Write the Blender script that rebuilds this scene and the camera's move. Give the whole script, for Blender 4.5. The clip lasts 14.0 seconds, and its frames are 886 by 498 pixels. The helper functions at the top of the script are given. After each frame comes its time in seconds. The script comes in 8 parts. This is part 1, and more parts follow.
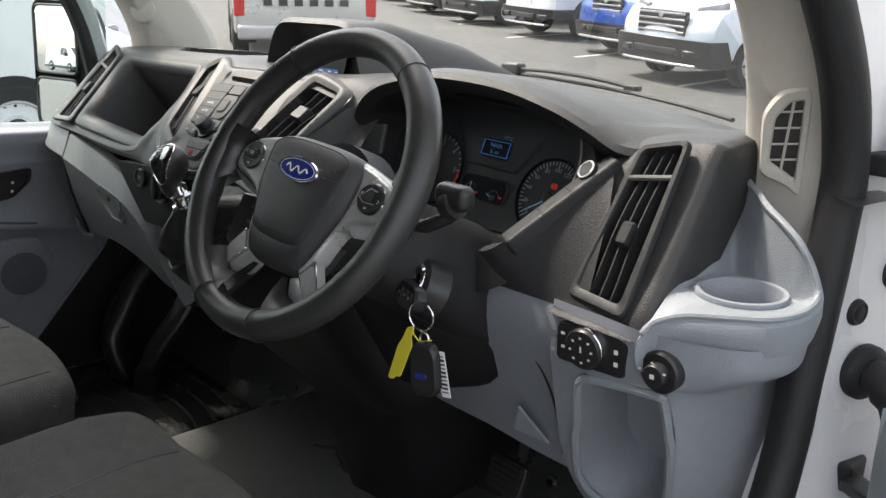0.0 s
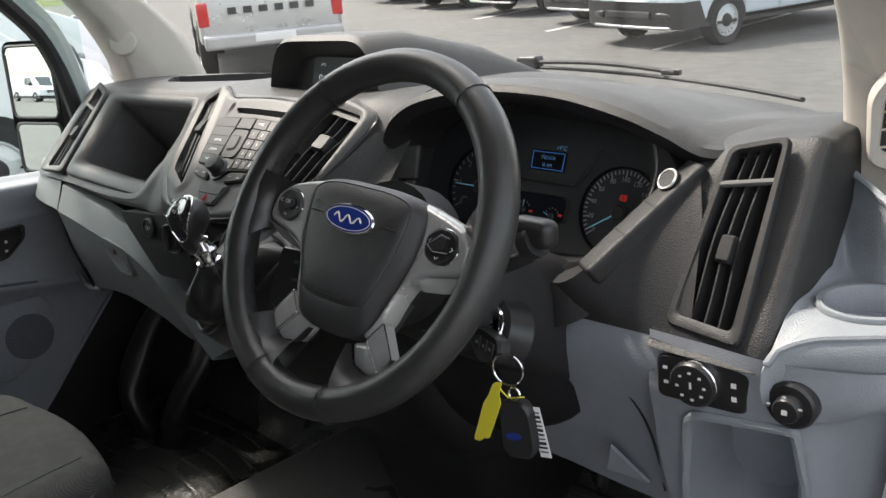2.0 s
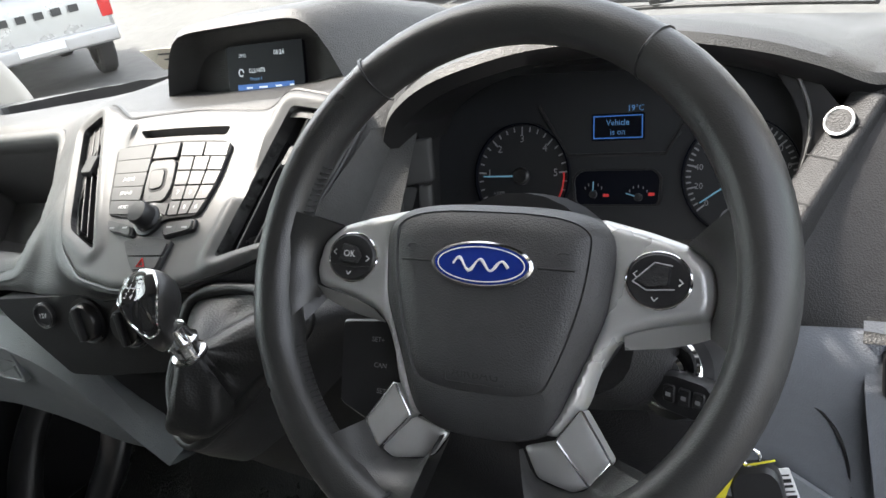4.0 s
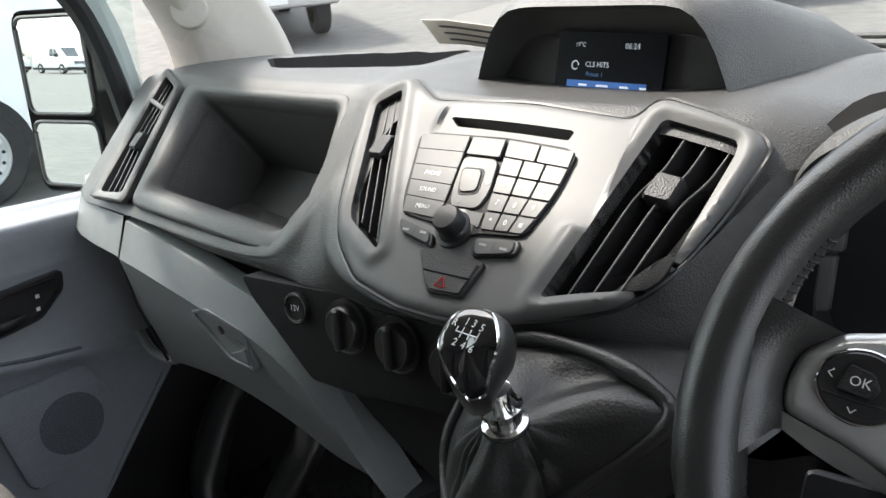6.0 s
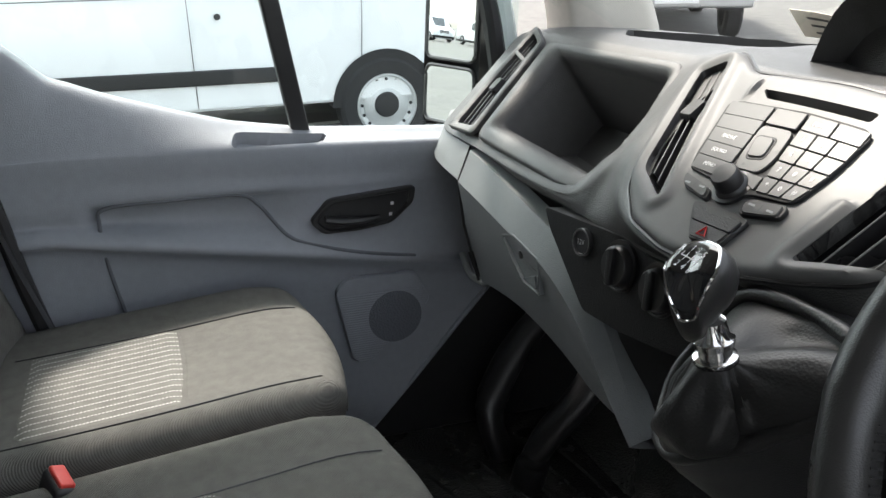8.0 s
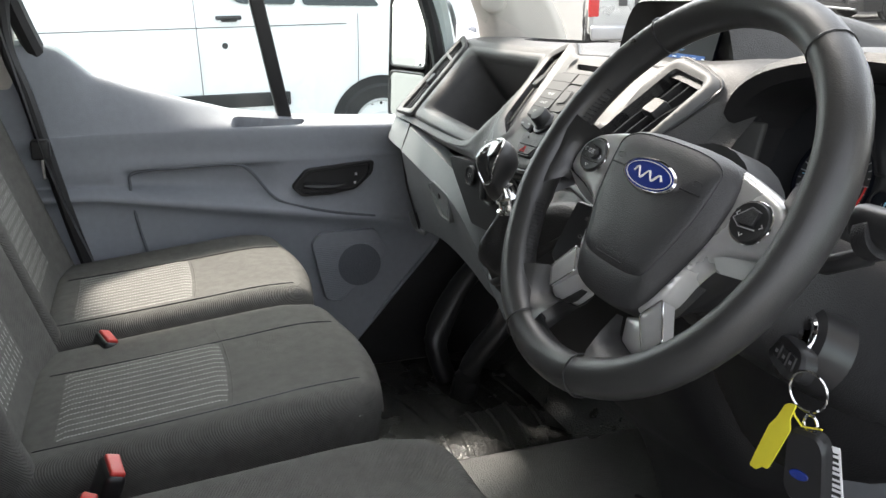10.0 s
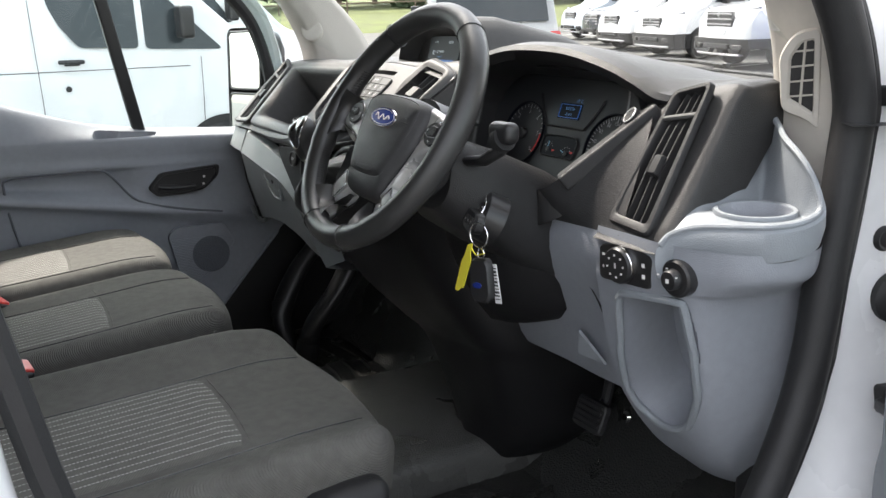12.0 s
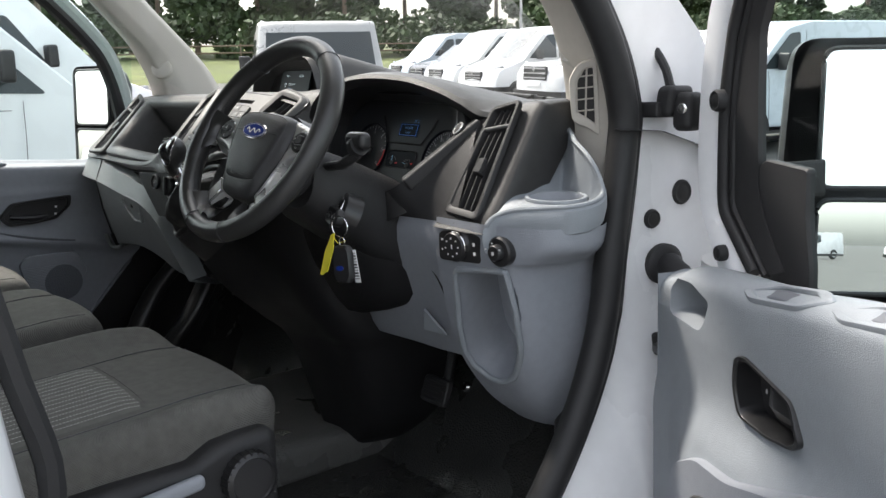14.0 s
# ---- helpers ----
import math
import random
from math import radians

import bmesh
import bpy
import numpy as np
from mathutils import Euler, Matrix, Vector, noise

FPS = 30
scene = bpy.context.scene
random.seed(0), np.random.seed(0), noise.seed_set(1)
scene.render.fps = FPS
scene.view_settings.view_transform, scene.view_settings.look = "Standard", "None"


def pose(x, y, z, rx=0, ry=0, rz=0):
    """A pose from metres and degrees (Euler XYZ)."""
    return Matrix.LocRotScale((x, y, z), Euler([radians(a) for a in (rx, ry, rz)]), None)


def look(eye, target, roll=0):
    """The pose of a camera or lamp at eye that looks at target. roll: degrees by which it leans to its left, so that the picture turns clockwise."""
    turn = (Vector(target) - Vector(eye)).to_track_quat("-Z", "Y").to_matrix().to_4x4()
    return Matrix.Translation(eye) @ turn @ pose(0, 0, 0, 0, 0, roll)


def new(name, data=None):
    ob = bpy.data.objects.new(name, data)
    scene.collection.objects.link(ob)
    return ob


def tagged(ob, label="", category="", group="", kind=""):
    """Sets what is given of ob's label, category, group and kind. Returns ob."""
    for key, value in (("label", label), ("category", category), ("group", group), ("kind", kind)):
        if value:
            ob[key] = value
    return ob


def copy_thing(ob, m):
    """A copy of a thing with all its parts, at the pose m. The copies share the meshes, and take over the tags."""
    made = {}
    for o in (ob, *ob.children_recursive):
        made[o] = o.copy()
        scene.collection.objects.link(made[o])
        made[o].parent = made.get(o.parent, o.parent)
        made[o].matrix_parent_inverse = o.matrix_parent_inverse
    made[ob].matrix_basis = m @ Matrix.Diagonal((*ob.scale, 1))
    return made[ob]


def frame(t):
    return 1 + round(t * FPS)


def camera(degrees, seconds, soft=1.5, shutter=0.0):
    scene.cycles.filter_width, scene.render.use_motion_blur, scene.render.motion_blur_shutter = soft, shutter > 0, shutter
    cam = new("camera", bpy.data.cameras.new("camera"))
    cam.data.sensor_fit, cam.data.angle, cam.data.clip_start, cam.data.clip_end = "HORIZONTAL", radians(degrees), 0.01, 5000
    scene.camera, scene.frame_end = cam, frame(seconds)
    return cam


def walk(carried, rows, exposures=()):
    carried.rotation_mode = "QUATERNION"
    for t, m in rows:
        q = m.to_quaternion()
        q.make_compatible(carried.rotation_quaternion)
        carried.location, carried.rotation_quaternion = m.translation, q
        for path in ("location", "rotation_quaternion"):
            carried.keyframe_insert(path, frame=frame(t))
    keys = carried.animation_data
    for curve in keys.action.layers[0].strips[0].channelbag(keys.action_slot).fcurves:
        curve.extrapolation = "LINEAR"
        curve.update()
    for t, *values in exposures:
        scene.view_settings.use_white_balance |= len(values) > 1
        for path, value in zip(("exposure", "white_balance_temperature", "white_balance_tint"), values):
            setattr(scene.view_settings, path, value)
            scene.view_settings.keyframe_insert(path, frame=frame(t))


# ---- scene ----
cam = camera(55.5, 14.0)
PATH = [
    (0, (1.2597, 0.1144, 1.6931), (-0.1221, 1.3968, 1.0254), 1.56),
    (0.5, (1.2566, 0.1092, 1.6871), (-0.1200, 1.3973, 1.0194), 1.65),
    (1, (1.2402, 0.1234, 1.6960), (-0.1265, 1.4150, 1.0150), 1.18),
    (1.5, (1.1829, 0.1289, 1.6979), (-0.1640, 1.4501, 1.0341), -0.63),
    (2, (1.1074, 0.1395, 1.7114), (-0.2477, 1.4338, 1.0125), -4.66),
    (2.2, (1.0805, 0.1460, 1.7073), (-0.2745, 1.4428, 1.0127), -5.70),
    (4.3, (0.6817, 0.2027, 1.6839), (-0.2861, 1.7443, 0.8552), -11.11),
    (4.5, (0.6512, 0.2072, 1.6777), (-0.3111, 1.7510, 0.8468), -9.94),
    (5, (0.5827, 0.2322, 1.6749), (-0.3965, 1.7611, 0.8361), -6.73),
    (5.5, (0.5258, 0.2467, 1.6755), (-0.6604, 1.6474, 0.8811), -5.97),
    (6, (0.4756, 0.2595, 1.6771), (-0.8214, 1.5712, 0.9041), -4.88),
    (6.5, (0.4400, 0.2605, 1.6565), (-1.0729, 1.3314, 0.9052), -4.12),
    (7, (0.4569, 0.2580, 1.6444), (-1.2289, 1.0293, 0.8937), -2.20),
    (7.2, (0.4752, 0.2595, 1.6455), (-1.2488, 0.9346, 0.8891), -1.96),
    (9.3, (0.9181, 0.2346, 1.6468), (-0.8558, 0.8298, 0.9404), -1.19),
    (9.5, (0.9670, 0.2279, 1.6449), (-0.8172, 0.8295, 0.9707), -1.46),
    (10, (1.0777, 0.2209, 1.6413), (-0.7061, 0.8379, 0.9800), -1.50),
    (10.5, (1.1925, 0.2366, 1.6292), (-0.5876, 0.8663, 0.9697), -3.62),
    (11, (1.3320, 0.2103, 1.6371), (-0.3973, 0.9714, 0.9812), -3.15),
    (11.5, (1.4303, 0.1708, 1.6438), (-0.2987, 0.9536, 1.0131), -2.95),
    (12, (1.5348, 0.1137, 1.6162), (-0.1401, 1.0445, 1.0431), -1.98),
    (12.5, (1.6382, 0.0209, 1.5957), (0.0900, 1.1572, 1.0372), -1.01),
    (13, (1.7062, -0.0411, 1.5848), (0.1733, 1.1302, 1.0573), -1.40),
    (13.5, (1.7208, -0.0603, 1.5856), (0.2477, 1.2007, 1.0957), -0.96),
    (14, (1.7194, -0.0565, 1.5881), (0.2480, 1.2152, 1.1215), -0.92),
]
walk(cam, [(t, look(eye, target, roll)) for t, eye, target, roll in PATH],
     [(0, 1.9, 6900, 12), (2.2, 1.95, 6950, 12), (4.5, 2.85, 6700, 11), (5.5, 2.5, 6700, 11), (7.0, 2.3, 6700, 10), (9.5, 2.45, 6900, 12), (10.5, 2.7, 6900, 12), (11.1, 2.8, 6900, 12), (12, 2.32, 6850, 12), (12.6, 2.12, 6800, 12), (14, 1.85, 6750, 11)])

# ---- world, sun, exposure ----
world = bpy.data.worlds.new("sky")
scene.world = world
world.use_nodes = True
wn = world.node_tree
sky = wn.nodes.new("ShaderNodeTexSky")
sky.sky_type, sky.sun_disc = "NISHITA", False
SUN_ELEV, SUN_AZ = radians(55), radians(-100)
sky.sun_elevation, sky.sun_rotation = SUN_ELEV, SUN_AZ
sky.air_density, sky.dust_density = 1.0, 2.5
hsv = wn.nodes.new("ShaderNodeHueSaturation")
hsv.inputs["Saturation"].default_value = 0.35
wn.links.new(sky.outputs[0], hsv.inputs["Color"])
wn.links.new(hsv.outputs[0], wn.nodes["Background"].inputs[0])
wn.nodes["Background"].inputs[1].default_value = 0.15
sun_data = bpy.data.lights.new("sun", "SUN")
sun_data.energy, sun_data.angle, sun_data.color = 1.7, radians(5), (1, 0.96, 0.9)
sun = new("sun", sun_data)
sun_dir = Vector((math.sin(SUN_AZ) * math.cos(SUN_ELEV), math.cos(SUN_AZ) * math.cos(SUN_ELEV), math.sin(SUN_ELEV)))
sun.matrix_world = look(sun_dir * 50, (0, 0, 0))

# ---- materials ----


def mat(name, col, rough=0.5, metal=0.0, grain=0.0, scale=400.0, var=0.12, vscale=6.0, coat=0.0, emit=0.0, spec=0.5, rvar=0.08):
    """Principled surface: colour varied at two scales, roughness variation, fine bump grain in metres."""
    m = bpy.data.materials.new(name)
    m.use_nodes = True
    nt = m.node_tree
    b = nt.nodes["Principled BSDF"]
    b.inputs["Roughness"].default_value, b.inputs["Metallic"].default_value = rough, metal
    b.inputs["Coat Weight"].default_value, b.inputs["Coat Roughness"].default_value = coat, 0.06
    b.inputs["Specular IOR Level"].default_value = spec
    b.inputs["Base Color"].default_value = (*col, 1)
    tc = nt.nodes.new("ShaderNodeTexCoord")
    if var:
        n1, n2 = nt.nodes.new("ShaderNodeTexNoise"), nt.nodes.new("ShaderNodeTexNoise")
        n1.inputs["Scale"].default_value, n2.inputs["Scale"].default_value = vscale, vscale * 12
        n1.inputs["Detail"].default_value = n2.inputs["Detail"].default_value = 5
        add = nt.nodes.new("ShaderNodeMath")
        add.operation = "ADD"
        mr = nt.nodes.new("ShaderNodeMapRange")
        mr.inputs["From Min"].default_value, mr.inputs["From Max"].default_value = 0.7, 1.3
        mr.inputs["To Min"].default_value, mr.inputs["To Max"].default_value = 1 - var, 1 + var
        mix = nt.nodes.new("ShaderNodeVectorMath")
        mix.operation = "SCALE"
        mix.inputs[0].default_value = col
        for n in (n1, n2):
            nt.links.new(tc.outputs["Object"], n.inputs["Vector"])
        nt.links.new(n1.outputs[0], add.inputs[0]), nt.links.new(n2.outputs[0], add.inputs[1])
        nt.links.new(add.outputs[0], mr.inputs[0]), nt.links.new(mr.outputs[0], mix.inputs["Scale"])
        nt.links.new(mix.outputs[0], b.inputs["Base Color"])
        if rvar:
            r2 = nt.nodes.new("ShaderNodeMapRange")
            r2.inputs["From Min"].default_value, r2.inputs["From Max"].default_value = 0.3, 0.7
            r2.inputs["To Min"].default_value, r2.inputs["To Max"].default_value = max(0.02, rough - rvar), min(1, rough + rvar)
            nt.links.new(n1.outputs[0], r2.inputs[0]), nt.links.new(r2.outputs[0], b.inputs["Roughness"])
    if grain:
        v = nt.nodes.new("ShaderNodeTexVoronoi")
        v.inputs["Scale"].default_value = scale
        bp = nt.nodes.new("ShaderNodeBump")
        bp.inputs["Strength"].default_value, bp.inputs["Distance"].default_value = grain, 0.4 / scale
        nt.links.new(tc.outputs["Object"], v.inputs["Vector"]), nt.links.new(v.outputs["Distance"], bp.inputs["Height"])
        nt.links.new(bp.outputs[0], b.inputs["Normal"])
    if emit:
        b.inputs["Emission Color"].default_value, b.inputs["Emission Strength"].default_value = (*col, 1), emit
    return m


def glass_mat(name, tint=(0.93, 0.96, 0.95), gloss=0.02):
    m = bpy.data.materials.new(name)
    m.use_nodes = True
    nt = m.node_tree
    nt.nodes.remove(nt.nodes["Principled BSDF"])
    tr, gl, mx, lw, pw, ma = (nt.nodes.new("ShaderNode" + k) for k in ("BsdfTransparent", "BsdfGlossy", "MixShader", "LayerWeight", "Math", "Math"))
    tr.inputs[0].default_value, gl.inputs["Roughness"].default_value = (*tint, 1), gloss
    lw.inputs[0].default_value = 0.5
    pw.operation, pw.inputs[1].default_value = "POWER", 5
    ma.operation, ma.inputs[1].default_value, ma.inputs[2].default_value = "MULTIPLY_ADD", 0.75, 0.045
    nt.links.new(lw.outputs["Facing"], pw.inputs[0]), nt.links.new(pw.outputs[0], ma.inputs[0]), nt.links.new(ma.outputs[0], mx.inputs[0])
    nt.links.new(tr.outputs[0], mx.inputs[1]), nt.links.new(gl.outputs[0], mx.inputs[2])
    nt.links.new(mx.outputs[0], nt.nodes["Material Output"].inputs[0])
    return m


def weave_mat(name, col, col2, rows=0.0):
    """Seat cloth: fine twill bump; rows > 0 adds pale dashed stitch rows that many metres apart."""
    m = mat(name, col, 0.9, grain=0, var=0.16, vscale=5, spec=0.2)
    nt = m.node_tree
    b = nt.nodes["Principled BSDF"]
    tc = nt.nodes.new("ShaderNodeTexCoord")
    w = nt.nodes.new("ShaderNodeTexWave")
    w.wave_type, w.bands_direction = "BANDS", "DIAGONAL"
    w.inputs["Scale"].default_value, w.inputs["Distortion"].default_value = 170, 1.5
    nz = nt.nodes.new("ShaderNodeTexNoise")
    nz.inputs["Scale"].default_value = 900
    ad = nt.nodes.new("ShaderNodeMath")
    ad.operation = "ADD"
    bp = nt.nodes.new("ShaderNodeBump")
    bp.inputs["Strength"].default_value, bp.inputs["Distance"].default_value = 0.6, 0.0012
    nt.links.new(tc.outputs["Object"], w.inputs["Vector"]), nt.links.new(tc.outputs["Object"], nz.inputs["Vector"])
    nt.links.new(w.outputs["Fac"], ad.inputs[0]), nt.links.new(nz.outputs[0], ad.inputs[1])
    nt.links.new(ad.outputs[0], bp.inputs["Height"]), nt.links.new(bp.outputs[0], b.inputs["Normal"])
    if rows:
        sep = nt.nodes.new("ShaderNodeSeparateXYZ")
        nt.links.new(tc.outputs["Object"], sep.inputs[0])

        def wave(sock, period, low):
            mu, fr, gt = (nt.nodes.new("ShaderNodeMath") for _ in range(3))
            mu.operation, fr.operation, gt.operation = "MULTIPLY", "FRACT", "GREATER_THAN"
            mu.inputs[1].default_value, gt.inputs[1].default_value = 1 / period, low
            nt.links.new(sock, mu.inputs[0]), nt.links.new(mu.outputs[0], fr.inputs[0]), nt.links.new(fr.outputs[0], gt.inputs[0])
            return gt.outputs[0]
        a, d = wave(sep.outputs[0], rows, 0.85), wave(sep.outputs[1], 0.0046, 0.35)
        m1 = nt.nodes.new("ShaderNodeMath")
        m1.operation = "MULTIPLY"
        nt.links.new(a, m1.inputs[0]), nt.links.new(d, m1.inputs[1])
        mx = nt.nodes.new("ShaderNodeMix")
        mx.data_type = "RGBA"
        old = b.inputs["Base Color"].links[0].from_socket
        nt.links.new(old, mx.inputs["A"])
        mx.inputs["B"].default_value = (*col2, 1)
        nt.links.new(m1.outputs[0], mx.inputs["Factor"]), nt.links.new(mx.outputs["Result"], b.inputs["Base Color"])
    return m


BLACK = mat("black_grained_plastic", (0.024, 0.024, 0.025), 0.46, grain=0.6, scale=700, spec=0.33)
BLACKS = mat("black_smooth_plastic", (0.019, 0.019, 0.020), 0.36, grain=0.1, scale=900)
DARK = mat("charcoal_dash_plastic", (0.050, 0.050, 0.049), 0.47, grain=0.7, scale=620, spec=0.4)
# Shaded copy of DARK: the right pad's weaker light is put into its colour.
PADR = mat("shaded_dash_plastic", (0.034, 0.034, 0.034), 0.46, grain=0.7, scale=620, spec=0.36)
GREY = mat("blue_grey_plastic", (0.250, 0.266, 0.294), 0.5, grain=0.5, scale=600, var=0.06)
GREYL = mat("pale_grey_plastic", (0.235, 0.256, 0.276), 0.48, grain=0.5, scale=600, var=0.05)
SILVER = mat("silver_painted_plastic", (0.115, 0.115, 0.113), 0.55, metal=0.2, spec=0.3, var=0.04, grain=0.05, scale=1500)
BUTTON = mat("silver_button_plastic", (0.075, 0.075, 0.074), 0.5, metal=0.2, spec=0.3, var=0.05)
MESHG = mat("slate_speaker_mesh", (0.115, 0.124, 0.142), 0.6, grain=0.9, scale=300, var=0.05)
GLOVE = mat("grey_glovebox_plastic", (0.145, 0.158, 0.162), 0.48, grain=0.5, scale=600, var=0.05)
PAPER = mat("printed_paper", (0.6, 0.56, 0.48), 0.6, var=0.1)
# Darker GREY: the groove's shade put into the colour; also a plain rocker grey.
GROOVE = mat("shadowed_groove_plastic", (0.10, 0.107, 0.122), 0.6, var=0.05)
SPOKE = mat("silver_spoke_paint", (0.56, 0.56, 0.55), 0.3, metal=0.5, var=0.04, grain=0.05, scale=1500)
CHROME = mat("polished_chrome", (0.75, 0.75, 0.75), 0.1, metal=1.0, var=0.03)
HUBP = mat("black_grained_cover", (0.044, 0.044, 0.045), 0.45, spec=0.5, grain=0.55, scale=900, rvar=0.06)
LEATHER = mat("black_leather", (0.029, 0.029, 0.0285), 0.34, spec=0.6, grain=0.3, scale=900, rvar=0.1)
CLOTH = weave_mat("charcoal_seat_cloth", (0.118, 0.115, 0.107), (0.3, 0.3, 0.28))
CLOTHROW = weave_mat("stitched_seat_cloth", (0.150, 0.146, 0.136), (0.48, 0.48, 0.45), rows=0.0158)
BLACKM = mat("matt_black_plastic", (0.013, 0.013, 0.014), 0.55, grain=0.45, scale=520, spec=0.2)
INNER = mat("black_vent_plastic", (0.018, 0.018, 0.019), 0.3, grain=0.1, scale=900)
CREASED = mat("creased_black_leather", (0.014, 0.014, 0.014), 0.5, spec=0.5, grain=0.3, scale=420, rvar=0.12)
HEAD = mat("beige_pillar_trim", (0.50, 0.47, 0.42), 0.7, grain=0.15, scale=800, var=0.05)
WHITE = mat("white_car_paint", (0.80, 0.81, 0.82), 0.28, coat=0.6, var=0.03, vscale=3)
RUBBER = mat("black_rubber", (0.014, 0.014, 0.015), 0.6, grain=0.2, scale=500)
# Paler than MATTING: light reflected off the hump is put into the colour.
HUMP = mat("sheen_greyed_rubber", (0.095, 0.095, 0.091), 0.32, spec=0.6, grain=0.7, scale=330, rvar=0.15)
MATTING = mat("black_rubber_floor", (0.035, 0.036, 0.034), 0.26, spec=0.65, grain=0.9, scale=230, rvar=0.15)
GLASS = glass_mat("window_glass")
TINT = glass_mat("tinted_glass", (0.82, 0.92, 0.90))
MIRROR = mat("mirror_glass", (0.9, 0.92, 0.92), 0.01, metal=1.0, var=0)
# Base colour raised to stand for haze reflected in the dial cover.
CLUF = mat("hazed_dial_plastic", (0.021, 0.0225, 0.025), 0.42, var=0.05, grain=0.1, scale=900)
SCREEN = mat("dark_display", (0.004, 0.005, 0.009), 0.4, var=0, spec=0.15)
BLUE = mat("blue_enamel", (0.01, 0.03, 0.22), 0.25, coat=0.5, var=0.04)
YELLOW = mat("yellow_plastic_tag", (0.75, 0.66, 0.05), 0.45, var=0.05)
RED = mat("red_plastic", (0.6, 0.04, 0.03), 0.4, var=0.05)
REDLIT = mat("red_marking", (0.5, 0.03, 0.03), 0.5, var=0, emit=0.04)
INK = mat("white_print", (0.75, 0.75, 0.75), 0.6, var=0)
INKDIM = mat("grey_print", (0.32, 0.32, 0.33), 0.6, var=0)
LCD = mat("blue_lcd_light", (0.10, 0.25, 0.5), 0.5, var=0, emit=0.05)
NEEDLE = mat("pale_blue_needle", (0.16, 0.36, 0.5), 0.5, var=0, emit=0.05)
LCDW = mat("white_lcd_light", (0.7, 0.78, 0.85), 0.5, var=0, emit=0.1)
LCDB = mat("blue_lcd_bar", (0.03, 0.10, 0.30), 0.5, var=0, emit=0.15)
ASPHALT = mat("asphalt", (0.10, 0.098, 0.092), 0.85, grain=0.7, scale=90, var=0.28, vscale=0.5)
PAINTLINE = mat("white_road_paint", (0.62, 0.62, 0.58), 0.7, var=0.15, vscale=8)

# ---- mesh helpers ----
PIV = Vector((0.45, 0.62, 1.44))
VAN = Matrix.Translation(PIV) @ pose(0, 0, 0, -2.36, -2.12) @ Matrix.Translation(-PIV)
EYE4 = Matrix.Identity(4)


def thing(name, loc, label, category, group="", kind="", m=VAN):
    """Empty at a thing's base, in the cab's coordinates."""
    ob = new(name)
    ob.empty_display_size = 0.02
    ob.location = m @ Vector(loc)
    return tagged(ob, label, category, group, kind)


def part(name, bm, material, parent=None, label="", m=VAN, smooth=True, angle=38):
    """Links a bmesh, given in the cab's coordinates, as one mesh object under a thing or a part."""
    bm.transform(m)
    bmesh.ops.remove_doubles(bm, verts=bm.verts, dist=1e-6)
    bmesh.ops.recalc_face_normals(bm, faces=bm.faces)
    return part_mesh(name, bm_mesh(bm, name, smooth, angle), material, parent, label)


def bm_mesh(bm, name, smooth=True, angle=38):
    if smooth:
        for f in bm.faces:
            f.smooth = True
        for e in bm.edges:
            if len(e.link_faces) == 2 and e.calc_face_angle(0) > radians(angle):
                e.smooth = False
    me = bpy.data.meshes.new(name)
    bm.to_mesh(me)
    bm.free()
    return me


def part_mesh(name, me, material, parent=None, label=""):
    me.materials.append(material)
    ob = new(name, me)
    if parent:
        ob.parent = parent
        ob.matrix_parent_inverse = Matrix.Translation(-parent.location)
    if label:
        ob["label"] = label
    return ob


def solo(name, bm, material, label, category, group="", kind="", m=VAN):
    return tagged(part(name, bm, material, m=m), label, category, group, kind)


def join(*bms):
    out = bms[0]
    for b in bms[1:]:
        tmp = bpy.data.meshes.new("tmp")
        b.to_mesh(tmp)
        out.from_mesh(tmp)
        bpy.data.meshes.remove(tmp)
        b.free()
    return out


def grid(rows, wrap=False, caps=False, wrap_rows=False):
    """Quads over rows of equally many points."""
    bm = bmesh.new()
    vs = [[bm.verts.new(p) for p in r] for r in rows]
    n = len(vs[0])
    nr = len(vs)
    for i in range(nr if wrap_rows else nr - 1):
        for j in range(n if wrap else n - 1):
            q = [vs[i][j], vs[i][(j + 1) % n], vs[(i + 1) % nr][(j + 1) % n], vs[(i + 1) % nr][j]]
            if len({tuple(v.co) for v in q}) > 2:
                bm.faces.new(q)
    if caps:
        bm.faces.new(vs[0]), bm.faces.new(vs[-1][::-1])
    return bm


def spline(pts, n, closed=False):
    """Catmull-Rom curve through control points, n samples."""
    p = [Vector(q) for q in pts]
    k = len(p)
    out = []
    spans = k if closed else k - 1
    for i in range(n):
        t = i * spans / (n if closed else n - 1)
        s = min(int(t), spans - 1)
        t -= s
        if closed:
            a, b, c, d = (p[(s + j) % k] for j in (-1, 0, 1, 2))
        else:
            a, b, c, d = p[max(s - 1, 0)], p[s], p[s + 1], p[min(s + 2, k - 1)]
        out.append(0.5 * (2 * b + (c - a) * t + (2 * a - 5 * b + 4 * c - d) * t * t + (3 * b - a - 3 * c + d) * t ** 3))
    return out


def rounded(poly, r, seg=4):
    """A polygon (2D or 3D points) with its corners rounded."""
    p = [Vector(q) for q in poly]
    k = len(p)
    rs = r if isinstance(r, (list, tuple)) else [r] * k
    out = []
    for i in range(k):
        a, b, c = p[i - 1], p[i], p[(i + 1) % k]
        if rs[i] <= 0:
            out.append(b)
            continue
        u, v = a - b, c - b
        d = min(rs[i], u.length * 0.45, v.length * 0.45)
        s, e = b + u.normalized() * d, b + v.normalized() * d
        for j in range(seg + 1):
            t = j / seg
            out.append((1 - t) ** 2 * s + 2 * t * (1 - t) * b + t * t * e)
    return out


